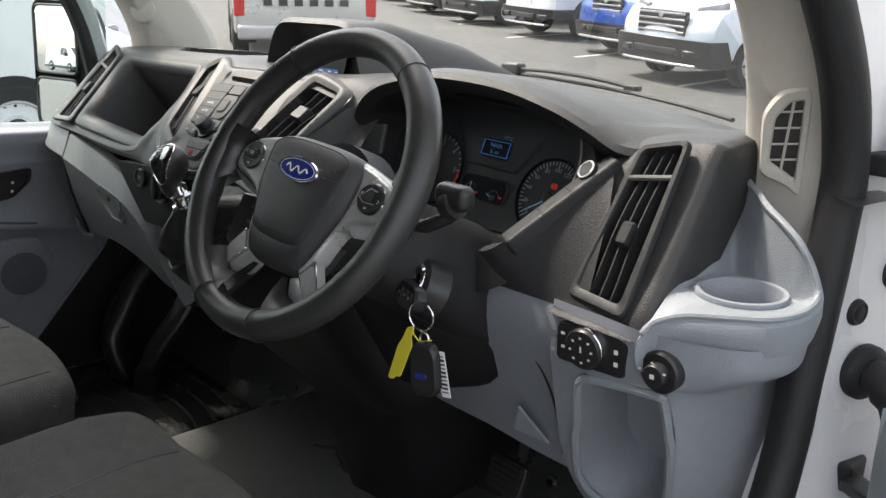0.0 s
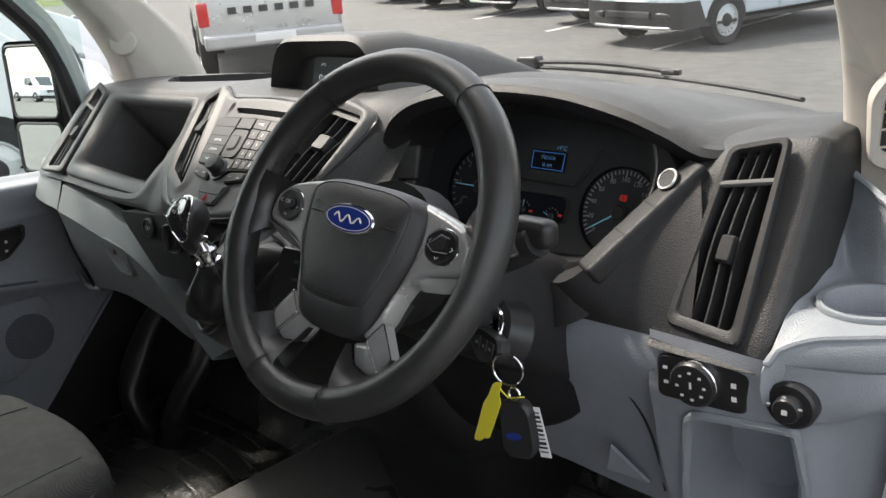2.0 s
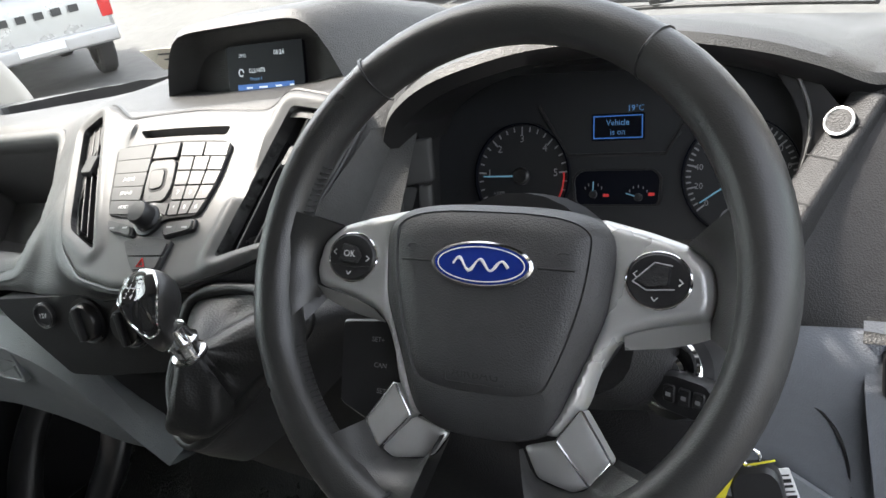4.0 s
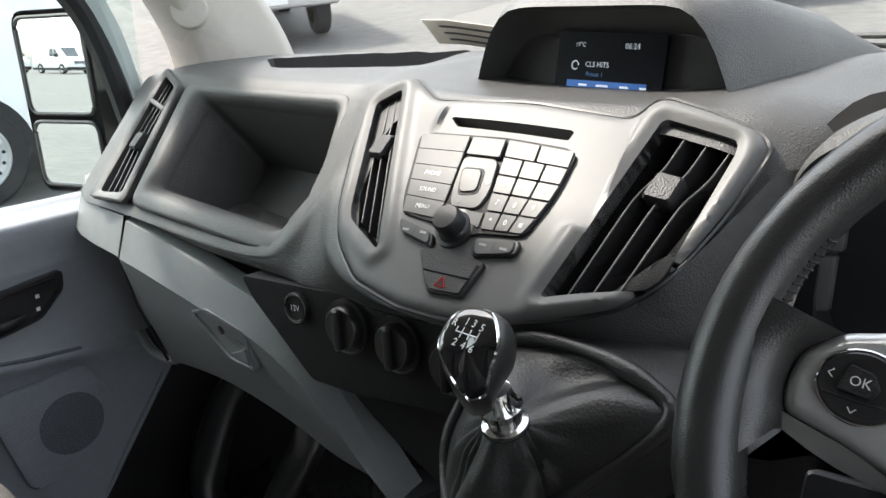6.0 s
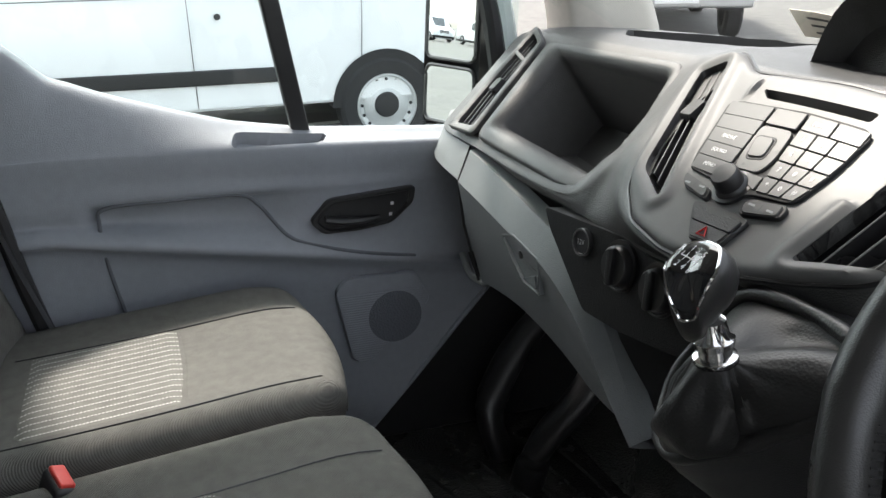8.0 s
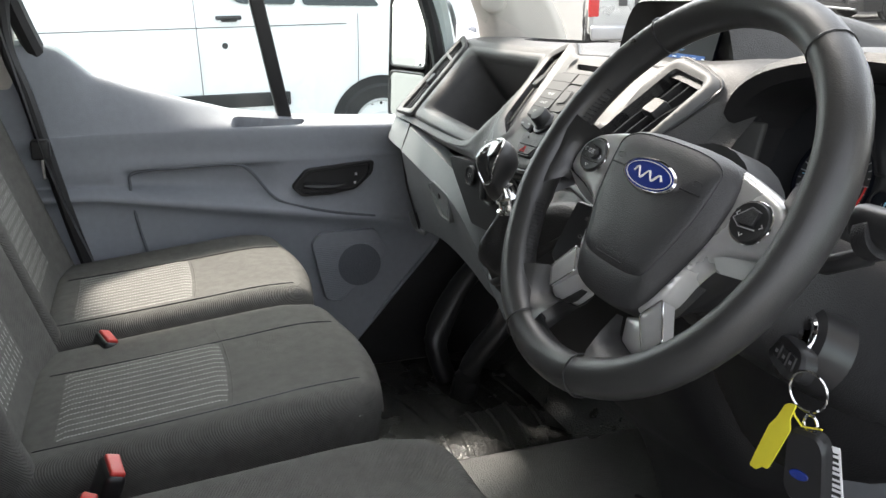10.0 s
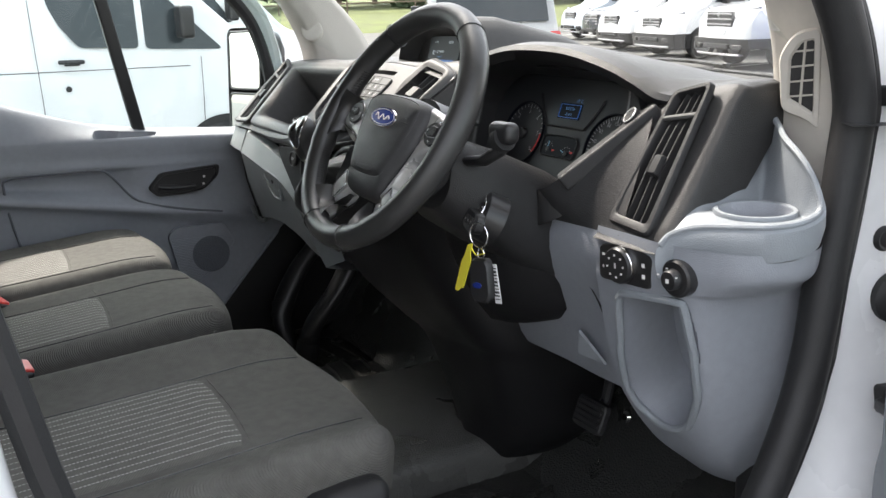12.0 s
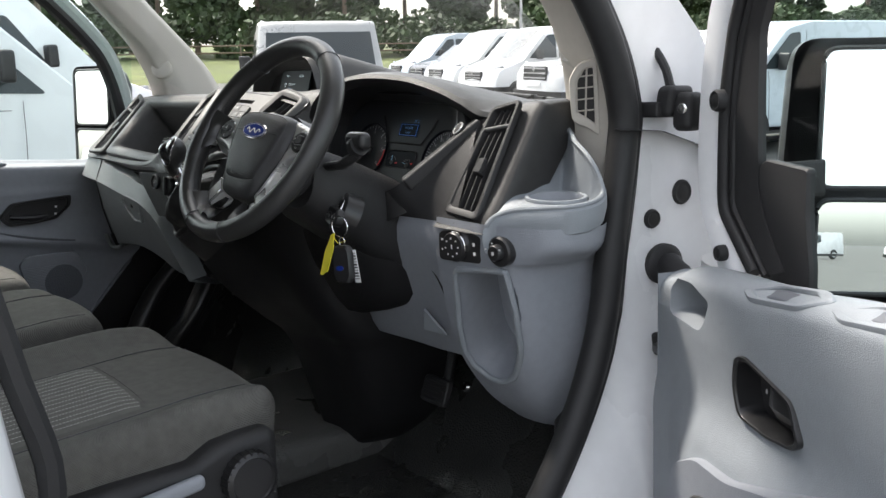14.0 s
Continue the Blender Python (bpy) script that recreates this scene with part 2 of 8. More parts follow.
class Face:
    """A working plane: origin, u to the right, v up the face, n out of it; bow bends it back with u squared; su, sv scale it."""

    def __init__(self, o, u, v, bow=0.0, su=1.0, sv=1.0):
        self.o, self.u, self.v, self.bow, self.su, self.sv = Vector(o), Vector(u).normalized(), Vector(v).normalized(), bow, su, sv
        self.n = self.u.cross(self.v).normalized()

    def at(self, a, b, h=0.0):
        a, b = a * self.su, b * self.sv
        return self.o + self.u * a + self.v * b + self.n * (h - self.bow * a * a)

    def flat(self, p):
        """The plane's own coordinates of a point."""
        d = p - self.o
        return d.dot(self.u) / self.su, d.dot(self.v) / self.sv

    def poly(self, pts, h=0.0):
        return [self.at(p[0], p[1], h) for p in pts]


def plate(face, pts, h0, h1, chamfer=0.0, inset=None):
    """A solid plate on a working plane, from height h0 to h1, with a chamfered front edge."""
    c = sum((Vector(p[:2]) for p in pts), Vector((0, 0))) / len(pts)
    rows = [face.poly(pts, h0)]
    if chamfer:
        rows.append(face.poly(pts, h1 - chamfer))
        big = max((Vector(p[:2]) - c).length for p in pts)
        k = 1 - (inset or chamfer) / big
        pts = [c + (Vector(p[:2]) - c) * k for p in pts]
    rows.append(face.poly(pts, h1))
    return grid(rows, wrap=True, caps=True)


def ring(face, outer, inner, h0, h1, hin, lip=0.0):
    """A frame round an opening: outer wall, front, inner wall down to hin. outer and inner have equally many points."""
    rows = [face.poly(outer, h0), face.poly(outer, h1 - lip)]
    if lip:
        mid = [(Vector(a[:2]) * 0.85 + Vector(b[:2]) * 0.15) for a, b in zip(outer, inner)]
        mid2 = [(Vector(a[:2]) * 0.2 + Vector(b[:2]) * 0.8) for a, b in zip(outer, inner)]
        rows += [face.poly(mid, h1), face.poly(mid2, h1)]
    rows += [face.poly(inner, h1 - lip), face.poly(inner, hin)]
    return grid(rows, wrap=True)


def rbox(lo, hi, r=0.01, seg=3, deform=None, sub=4):
    """A box with rounded edges; deform moves each point."""
    lo, hi = Vector(lo), Vector(hi)
    bm = bmesh.new()

    def samples(a, b):
        inner = [a + r + (b - a - 2 * r) * i / sub for i in range(sub + 1)]
        arc = [r * (1 - math.tan(math.pi / 4 * (1 - i / seg))) for i in range(seg)]
        return [a + x for x in arc] + inner + [b - x for x in reversed(arc)]
    ax = [samples(lo[i], hi[i]) for i in range(3)]
    for d in range(3):
        e, f = (d + 1) % 3, (d + 2) % 3
        for side in (lo[d], hi[d]):
            vs = []
            for a in ax[e]:
                row = []
                for b in ax[f]:
                    p = Vector((0, 0, 0))
                    p[d], p[e], p[f] = side, a, b
                    q = Vector([min(max(p[i], lo[i] + r), hi[i] - r) for i in range(3)])
                    w = p - q
                    p = q + w.normalized() * r if w.length > 1e-9 else p
                    row.append(bm.verts.new(deform(p) if deform else p))
                vs.append(row)
            for i in range(len(vs) - 1):
                for j in range(len(vs[0]) - 1):
                    bm.faces.new((vs[i][j], vs[i + 1][j], vs[i + 1][j + 1], vs[i][j + 1]))
    bmesh.ops.remove_doubles(bm, verts=bm.verts, dist=1e-6)
    return bm


def tube(path, rad, seg=10, closed=False, flat=1.0):
    """A tube along points; rad a number or one per point."""
    p = [Vector(q) for q in path]
    k = len(p)
    rows = []
    up = Vector((0.12, 0.2, 1)).normalized()
    for i in range(k):
        a, b = (p[i - 1], p[(i + 1) % k]) if closed else (p[max(i - 1, 0)], p[min(i + 1, k - 1)])
        t = (b - a).normalized()
        x = t.cross(up)
        if x.length < 0.05:
            x = t.cross(Vector((1, 0, 0)))
        x.normalize()
        y = x.cross(t)
        r = rad[i] if isinstance(rad, (list, tuple)) else rad
        rows.append([p[i] + x * (r * math.cos(2 * math.pi * j / seg)) + y * (r * flat * math.sin(2 * math.pi * j / seg)) for j in range(seg)])
    return grid(rows, wrap=True, caps=not closed, wrap_rows=closed)


def lathe(o, axis, prof, seg=24, caps=True):
    """A turned shape: prof lists (radius, height along the axis)."""
    a = Vector(axis).normalized()
    x = a.cross(Vector((0.3, 0.9, 0.2))).normalized()
    y = a.cross(x)
    rows = [[Vector(o) + a * h + (x * math.cos(2 * math.pi * j / seg) + y * math.sin(2 * math.pi * j / seg)) * max(r, 1e-5) for j in range(seg)] for r, h in prof]
    return grid(rows, wrap=True, caps=caps)


def ell(cx, cy, rx, ry, n=24, a0=0.0):
    return [Vector((cx + rx * math.cos(a0 + 2 * math.pi * i / n), cy + ry * math.sin(a0 + 2 * math.pi * i / n))) for i in range(n)]


def word(text, face, a, b, size, h=0.0006, turn=0.0, align="CENTER"):
    """Lettering on a working plane, as a bmesh."""
    cu = bpy.data.curves.new("word", "FONT")
    cu.body, cu.size, cu.align_x, cu.align_y = text, size, align, "CENTER"
    cu.resolution_u = 2
    ob = bpy.data.objects.new("word", cu)
    scene.collection.objects.link(ob)
    me = bpy.data.meshes.new_from_object(ob.evaluated_get(bpy.context.evaluated_depsgraph_get()))
    bpy.data.objects.remove(ob)
    bpy.data.curves.remove(cu)
    bm = bmesh.new()
    bm.from_mesh(me)
    bpy.data.meshes.remove(me)
    c, s = math.cos(radians(turn)), math.sin(radians(turn))
    for v in bm.verts:
        x, y = v.co.x * c - v.co.y * s, v.co.x * s + v.co.y * c
        v.co = face.at(a + x, b + y, h)
    return bm


def inside(pts, a, b):
    """Whether a point lies in a polygon of a working plane."""
    hit = False
    for (x0, y0), (x1, y1) in zip([p[:2] for p in pts], [p[:2] for p in pts[1:] + pts[:1]]):
        if (y0 > b) != (y1 > b) and a < x0 + (b - y0) * (x1 - x0) / (y1 - y0):
            hit = not hit
    return hit


def near_edge(pts, a, b):
    """Closest point of a polygon's outline, and its distance."""
    q, best = Vector((a, b)), (None, 9.0)
    for u, v in zip(pts, pts[1:] + pts[:1]):
        u, v = Vector(u[:2]), Vector(v[:2])
        d = v - u
        t = min(1.0, max(0.0, (q - u).dot(d) / max(d.dot(d), 1e-12)))
        w = u + d * t
        l = (q - w).length
        if l < best[1]:
            best = (w, l)
    return best


def punch(bm, face, pts, reach=0.09, grow=1.0, well=None, shrink=0.9):
    """Opens a hole in a surface where it lies behind a polygon of a working plane; well sinks a closed hollow behind it."""
    c = sum((Vector(p[:2]) for p in pts), Vector((0, 0))) / len(pts)
    pts = [tuple(c + (Vector(p[:2]) - c) * grow) for p in pts]
    gone = []
    for f in bm.faces:
        d = f.calc_center_median() - face.o
        if abs(d.dot(face.n)) < reach and inside(pts, *face.flat(f.calc_center_median())):
            gone.append(f)
    dead = set(gone)
    rim = [e for f in gone for e in f.edges if any(g not in dead for g in e.link_faces)]
    lip = {v for e in rim for v in e.verts}
    for v in lip:
        a, b = face.flat(v.co)
        w, l = near_edge(pts, a, b)
        if l < 0.03:
            v.co += face.u * (w.x - a) * face.su + face.v * (w.y - b) * face.sv
    bmesh.ops.delete(bm, geom=gone, context="FACES")
    if well is not None:
        low, flat = {}, {}
        for v in lip:
            if v.is_valid:
                q = c + (Vector(face.flat(v.co)) - c) * shrink
                low[v] = bm.verts.new(face.at(q.x, q.y, -well))
                flat[v] = bm.verts.new(face.at(c.x + (q.x - c.x) * 0.35, c.y + (q.y - c.y) * 0.35, -well))
        mid = bm.verts.new(face.at(c.x, c.y, -well))
        for e in rim:
            if e.is_valid:
                u, v = e.verts
                bm.faces.new((u, v, low[v], low[u]))
                bm.faces.new((low[u], low[v], flat[v], flat[u]))
                bm.faces.new((flat[u], flat[v], mid))
    return bm


def cutout(face, outline, holes=(), step=0.004, h=0.0, back=0.02, relief=None):
    """A moulded plate on a working plane with real openings; relief(edge distance, hole distance, a, b) shapes its front."""
    out = [Vector(p[:2]) for p in outline]
    holes = [[Vector(p[:2]) for p in q] for q in holes]
    loops = [out] + holes
    x0, x1 = min(p.x for p in out), max(p.x for p in out)
    y0, y1 = min(p.y for p in out), max(p.y for p in out)
    nx, ny = max(2, round((x1 - x0) / step)), max(2, round((y1 - y0) / step))
    bm = bmesh.new()
    vs = {}

    def vert(i, j):
        if (i, j) not in vs:
            vs[i, j] = bm.verts.new((x0 + (x1 - x0) * i / nx, y0 + (y1 - y0) * j / ny, 0))
        return vs[i, j]
    for i in range(nx):
        for j in range(ny):
            a, b = x0 + (x1 - x0) * (i + 0.5) / nx, y0 + (y1 - y0) * (j + 0.5) / ny
            if inside(out, a, b) and not any(inside(q, a, b) for q in holes):
                bm.faces.new((vert(i, j), vert(i + 1, j), vert(i + 1, j + 1), vert(i, j + 1)))
    rim = [e for e in bm.edges if len(e.link_faces) == 1]
    for v in {v for e in rim for v in e.verts}:
        w = min((near_edge(q, v.co.x, v.co.y) for q in loops), key=lambda r: r[1])[0]
        v.co.x, v.co.y = w.x, w.y
    flat = {}
    for v in list(bm.verts):
        a, b = v.co.x, v.co.y
        r = relief(near_edge(out, a, b)[1], min([near_edge(q, a, b)[1] for q in holes] or [9]), a, b) if relief else 0
        flat[v] = (a, b)
        v.co = face.at(a, b, h + r)
    low = {v: bm.verts.new(face.at(*flat[v], h - back)) for v in {v for e in rim for v in e.verts}}
    for e in rim:
        u, v = e.verts
        bm.faces.new((u, v, low[v], low[u]))
    return bm


def bars(face, items, h=0.0006):
    """Flat strips (centre a, b, width, height) on a working plane, in one bmesh."""
    bm = bmesh.new()
    for a, b, w, t in items:
        bm.faces.new([bm.verts.new(face.at(a + i * w / 2, b + j * t / 2, h)) for i, j in ((-1, -1), (1, -1), (1, 1), (-1, 1))])
    return bm

# ---- setting: ground, cab shell ----
GZ = 0.04


def ground_sheet():
    bm = bmesh.new()
    n, size = 40, 400.0
    xs = [size * math.copysign(abs(2 * i / n - 1) ** 3, 2 * i / n - 1) for i in range(n + 1)]
    vs = [[bm.verts.new((x, y, GZ)) for y in xs] for x in xs]
    for i in range(n):
        for j in range(n):
            bm.faces.new((vs[i][j], vs[i + 1][j], vs[i + 1][j + 1], vs[i][j + 1]))
    return bm


solo("ground", ground_sheet(), ASPHALT, "worn grey asphalt of the car park", "ground", kind="structure", m=EYE4)

FLOOR = 0.70
floor_bm = join(rbox((-0.86, -0.1, FLOOR - 0.06), (0.88, 1.12, FLOOR), 0.01),
                grid([[(x, y, z) for x in (-0.86, -0.3, 0.3, 0.88)] for y, z in ((1.0, FLOOR - 0.01), (1.08, FLOOR + 0.03), (1.2, FLOOR + 0.22), (1.3, FLOOR + 0.5), (1.3, FLOOR + 0.75))]))
solo("floor", floor_bm, MATTING, "black textured rubber cab floor and toe board", "floor", kind="structure")
# raised floor hump with a grained rubber skin, its sheen painted as paler grey
solo("floor_hump", rbox((-0.23, 0.55, FLOOR - 0.02), (0.24, 1.12, FLOOR + 0.085), 0.035, 4), HUMP,
     "raised black rubber covered hump in the cab floor", "floor", kind="structure")


def ribs():
    bm = bmesh.new()
    for k in range(6):
        rows = []
        for i in range(25):
            t = i / 24
            x = -0.70 + 0.42 * t
            y = 0.70 + 0.055 * k + 0.05 * math.sin(t * 2.6) - 0.012 * k * t
            rows.append([(x, y - 0.008, FLOOR), (x, y - 0.004, FLOOR + 0.005), (x, y + 0.004, FLOOR + 0.005), (x, y + 0.008, FLOOR)])
        bm = join(bm, grid(rows))
    return bm


solo("floor_ribs", ribs(), MATTING, "curved moulded ribs in the rubber floor mat", "floor", kind="structure")

# closing walls
solo("wall_rear", rbox((-0.98, -0.62, 0.55), (0.98, -0.56, 2.1), 0.02), GREY, "grey steel bulkhead behind the seats", "wall", kind="structure")
solo("ceiling", rbox((-0.95, -0.6, 2.02), (0.95, 0.62, 2.08), 0.03), HEAD, "pale cab headlining", "ceiling", kind="structure")
solo("wall_front", rbox((-0.95, 1.28, 0.45), (0.95, 1.34, 1.42), 0.02), BLACKS, "dark front bulkhead under the dashboard", "wall", kind="structure")


solo("wall_left_lower", rbox((-0.90, 0.60, 0.7), (-0.845, 1.30, 1.30), 0.01), BLACKS, "dark footwell side", "wall", kind="structure")
# Slab added to stop sunlight passing under the dashboard.
solo("wall_under_dash", rbox((-0.78, 0.98, 1.10), (0.70, 1.30, 1.13), 0.01, 2, None, 2), BLACKS, "added dark slab closing off the dashboard's underside", "wall", kind="structure")


def ws_y(x):
    return 1.46 - 0.5 * x * x


# windscreen
ws = []
for i in range(13):
    t = i / 12
    ws.append([(x, ws_y(x) - 0.78 * t - 0.05 * t * (1 - t), 1.47 + 0.56 * t) for x in [(-0.84 + 1.68 * j / 16) * (1 - 0.06 * t) for j in range(17)]])
wind = solo("windscreen", grid(ws), GLASS, "clear curved windscreen", "windscreen", kind="structure")
wind.visible_shadow = False
# cowl outside below the glass
solo("scuttle_panel", grid([[(x, ws_y(x) + dy, z) for x in [-0.95 + 1.9 * j / 16 for j in range(17)]] for dy, z in ((-0.05, 1.46), (0.06, 1.455), (0.16, 1.43), (0.2, 1.36))]),
     BLACKS, "black plastic scuttle below the windscreen", "scuttle", kind="structure")
solo("bonnet", grid([[(x, ws_y(x) + dy, z - 0.05 * x * x) for x in [-0.95 + 1.9 * j / 16 for j in range(17)]] for dy, z in ((0.19, 1.37), (0.35, 1.33), (0.6, 1.22), (0.75, 1.05), (0.78, 0.6))]),
     WHITE, "sloping white bonnet of the van", "bonnet", kind="structure")

wiper = thing("windscreen_wiper", (0.05, 1.44, 1.49), "black windscreen wiper parked along the glass base", "wiper")


def on_glass(x, z, out):
    """A place just outside the windscreen."""
    t = (z - 1.47) / 0.56
    return Vector((x, ws_y(x) - 0.78 * t - 0.05 * t * (1 - t) + out, z + out * 0.6))


part("blade", tube([on_glass(0.07 + 0.60 * i / 20, 1.501 - 0.009 * i / 20, 0.006) for i in range(21)], 0.0045, 6, flat=0.8), RUBBER, wiper, "thin rubber blade")
part("arm", tube([on_glass(0.05 + 0.36 * i / 14, 1.505 - 0.004 * i / 14 + 0.006 * math.sin(math.pi * i / 14), 0.014) for i in range(15)], [0.008] + [0.004] * 14, 8), RUBBER, wiper, "black wiper arm")
part("blade_clip", rbox((-0.016, -0.006, -0.004), (0.016, 0.006, 0.005), 0.002, 2, lambda p: on_glass(0.40, 1.500, 0.014) + p), BLACKS, wiper)
part("arm_cap", rbox((-0.03, -0.014, -0.010), (0.02, 0.014, 0.016), 0.006, 3, lambda p: on_glass(0.055, 1.503, 0.012) + p), BLACKS, wiper, "black cap over the wiper spindle")

# ---- A-pillars ----


def pillar(sx):
    """Trim of a windscreen pillar: sections from the dash top up and back; inner edge, rear outer edge, front edge."""
    rows = []
    for z, ix, iy, ox, oy in ((1.33, 0.792, 1.035, 0.892, 1.02), (1.42, 0.792, 1.022, 0.894, 1.015), (1.48, 0.792, 1.016, 0.894, 1.010), (1.55, 0.792, 1.003, 0.892, 0.998), (1.62, 0.792, 0.972, 0.888, 0.965), (1.68, 0.788, 0.925, 0.878, 0.925), (1.80, 0.775, 0.80, 0.855, 0.81), (1.95, 0.75, 0.64, 0.82, 0.65), (2.06, 0.73, 0.54, 0.80, 0.55)):
        sec = [(ix, iy), ((ix + ox) / 2 - 0.006, (iy + oy) / 2 - 0.002), (ox, oy), (ox + 0.012, oy + 0.03), (ox, iy + 0.19), (ix + 0.01, iy + 0.205), (ix - 0.012, iy + 0.17), (ix - 0.014, iy + 0.06)]
        rows.append([(sx * x, y, z + 0.25 * (iy + 0.02 - y)) for x, y in rounded(sec, 0.012, 3)])
    rows = [spline([r[j] for r in rows], 24) for j in range(len(rows[0]))]
    return grid([[c[i] for c in rows] for i in range(24)], wrap=True, caps=True)

LFT = Face((-0.40, 1.285, 1.508), (0.95, 0.31, 0), (0.05, -0.70, 0.71))
leaf_ = thing("leaflet", (-0.35, 1.275, 1.505), "printed paper leaflet leaning against the windscreen", "leaflet")
part("sheet", rbox((-0.09, 0.0, -0.0006), (0.08, 0.06, 0.0006), 0.0004, 1, lambda p: LFT.at(p.x, p.y, p.z + 0.012 * math.sin(p.x * 18))), PAPER, leaf_)
for k in range(3):
    part("print_bar", rbox((-0.07, 0.010 + 0.016 * k, 0.0006), (0.02 + 0.02 * k, 0.015 + 0.016 * k, 0.0012), 0.0002, 1, lambda p: LFT.at(p.x, p.y, p.z + 0.012 * math.sin(p.x * 18))), DARK, leaf_)
# ---- dashboard ----
dash = thing("dashboard", (0, 1.0, 1.1), "charcoal and blue-grey van dashboard with silver centre panel", "dashboard")
CON = Face((0.0274, 0.6955, 1.3782), (0.9989, 0.0469, -0.0075), (-0.0307, 0.7569, 0.6528), 0.387, 0.952, 1.003)
BIN = Face((-0.4220, 0.7756, 1.3971), (0.9997, 0.0233, -0.0092), (-0.0103, 0.7173, 0.6967), 0, 0.958, 0.989)
RGT = Face((0.7465, 0.8314, 1.3257), (0.9997, -0.0214, 0.0141), (-0.0021, 0.4813, 0.8765), 0, 0.784, 1.006)


def dash_body(stations, n=40, fine=0):
    """Loft through profiles given at several x; each profile is a list of (y, z)."""
    rows = []
    xs = [s[0] for s in stations]
    k = len(stations[0][1])
    cols = []
    for j in range(k):
        pts = [Vector((x, *prof[j])) for x, prof in stations]
        cols.append(spline(pts, n))
    return grid([spline([c[i] for c in cols], fine) if fine else [c[i] for c in cols] for i in range(n)])


def prof(p1, p2, crown, xs):
    """Lower seam, face top, crown height and windscreen base to a profile."""
    y1, z1 = p1
    y2, z2 = p2
    out = [(1.2, z1 - 0.05), (y1 + 0.03, z1 - 0.015), (y1, z1)]
    out += [(y1 + (y2 - y1) * t, z1 + (z2 - z1) * t) for t in (0.33, 0.66)]
    out += [(y2, z2), (y2 + 0.025, z2 + (crown - z2) * 0.7), (y2 + 0.07, crown), (y2 + 0.16, crown - 0.003), ((y2 + ws_y(xs)) / 2 + 0.08, crown - 0.012), (ws_y(xs) + 0.02, 1.468)]
    return out


def on_con(x, b):
    """Height and depth of the centre panel's back at a place across the dash."""
    p = CON.at((x - 0.0274) / 0.951, b, -0.003)
    return p.y, p.z


def pad_prof(lip, p1, p2, crown, x):
    """Profile of the upper dash: under lip, face, crown, windscreen base."""
    (yl, zl), (y1, z1), (y2, z2) = lip, p1, p2
    out = [(1.2, zl - 0.02), (yl + 0.05, zl - 0.006), (yl + 0.006, zl - 0.003), (yl - 0.001, zl + 0.004), ((yl + y1) / 2 - 0.005 * min(1, (z1 - zl) / 0.03), (zl + z1) / 2), (y1, z1)]
    out += [(y1 + (y2 - y1) * t, z1 + (z2 - z1) * t) for t in (0.33, 0.66)]
    out += [(y2, z2), (y2 + 0.025, z2 + (crown - z2) * 0.7), (y2 + 0.07, crown), (y2 + 0.16, crown - 0.003), ((y2 + ws_y(x)) / 2 + 0.08, crown - 0.010), (ws_y(x) + 0.02, 1.478)]
    return out


left = [(x, pad_prof(lip, p1, p2, crown, x)) for x, lip, p1, p2, crown in (
    (-0.80, (0.772, 1.347), (0.770, 1.357), (0.907, 1.500), 1.510), (-0.73, (0.753, 1.347), (0.749, 1.357), (0.896, 1.507), 1.520),
    (-0.60, (0.747, 1.350), (0.744, 1.358), (0.895, 1.508), 1.522), (-0.43, (0.742, 1.339), (0.743, 1.355), (0.896, 1.508), 1.522), (-0.29, (0.737, 1.341), (0.741, 1.362), (0.897, 1.510), 1.525),
    (-0.235, (0.734, 1.342), (0.747, 1.388), (0.892, 1.517), 1.530), (-0.20, (0.732, 1.343), on_con(-0.20, 0.095), on_con(-0.20, 0.230), 1.530), (-0.14, (0.731, 1.343), on_con(-0.14, 0.040), on_con(-0.14, 0.228), 1.527),
    (-0.07, (0.728, 1.344), on_con(-0.07, 0.010), on_con(-0.07, 0.222), 1.521), (0.03, (0.725, 1.355), on_con(0.03, 0.000), on_con(0.03, 0.220), 1.520), (0.10, (0.729, 1.360), on_con(0.10, 0.020), on_con(0.10, 0.222), 1.521),
    (0.16, (0.742, 1.365), on_con(0.16, 0.055), on_con(0.16, 0.228), 1.526), (0.205, (0.765, 1.372), on_con(0.205, 0.130), on_con(0.205, 0.222), 1.530), (0.245, (0.795, 1.372), (0.815, 1.405), (0.885, 1.487), 1.522), (0.270, (0.815, 1.372), (0.835, 1.405), (0.900, 1.475), 1.515))]
BIN_OUT = [(-0.213, 0.155), (0.152, 0.163), (0.195, 0.02), (0.165, -0.05), (0.12, -0.052), (-0.175, -0.042)]
VENT_L = [(-0.285, 0.172), (-0.226, 0.15), (-0.192, -0.038), (-0.28, -0.044)]
VENT_R = [(-0.03, 0.182), (0.037, 0.196), (0.04, -0.004), (-0.054, 0.006)]
CON_OUT = [(-0.145, 0.207), (-0.20, 0.198), (-0.205, 0.17), (-0.185, 0.10), (-0.145, 0.045), (-0.08, 0.008), (0, -0.005), (0.08, 0.008), (0.145, 0.045), (0.185, 0.10), (0.206, 0.17), (0.205, 0.198), (0.145, 0.207), (0.075, 0.205), (0, 0.204), (-0.075, 0.205)]
pad_bm = dash_body(left, 150, 70)
for f_, o_ in ((BIN, BIN_OUT), (BIN, VENT_L), (CON, CON_OUT)):
    punch(pad_bm, f_, o_, 0.07, 0.95)
TRAY = Face((-0.50, 1.11, 1.522), (1, 0, 0), (0, 1, 0))
punch(pad_bm, TRAY, rounded([(-0.154, -0.069), (-0.023, -0.154), (0.213, -0.097), (0.117, 0.149)], 0.02), 0.05, 1.0, 0.06, 0.95)
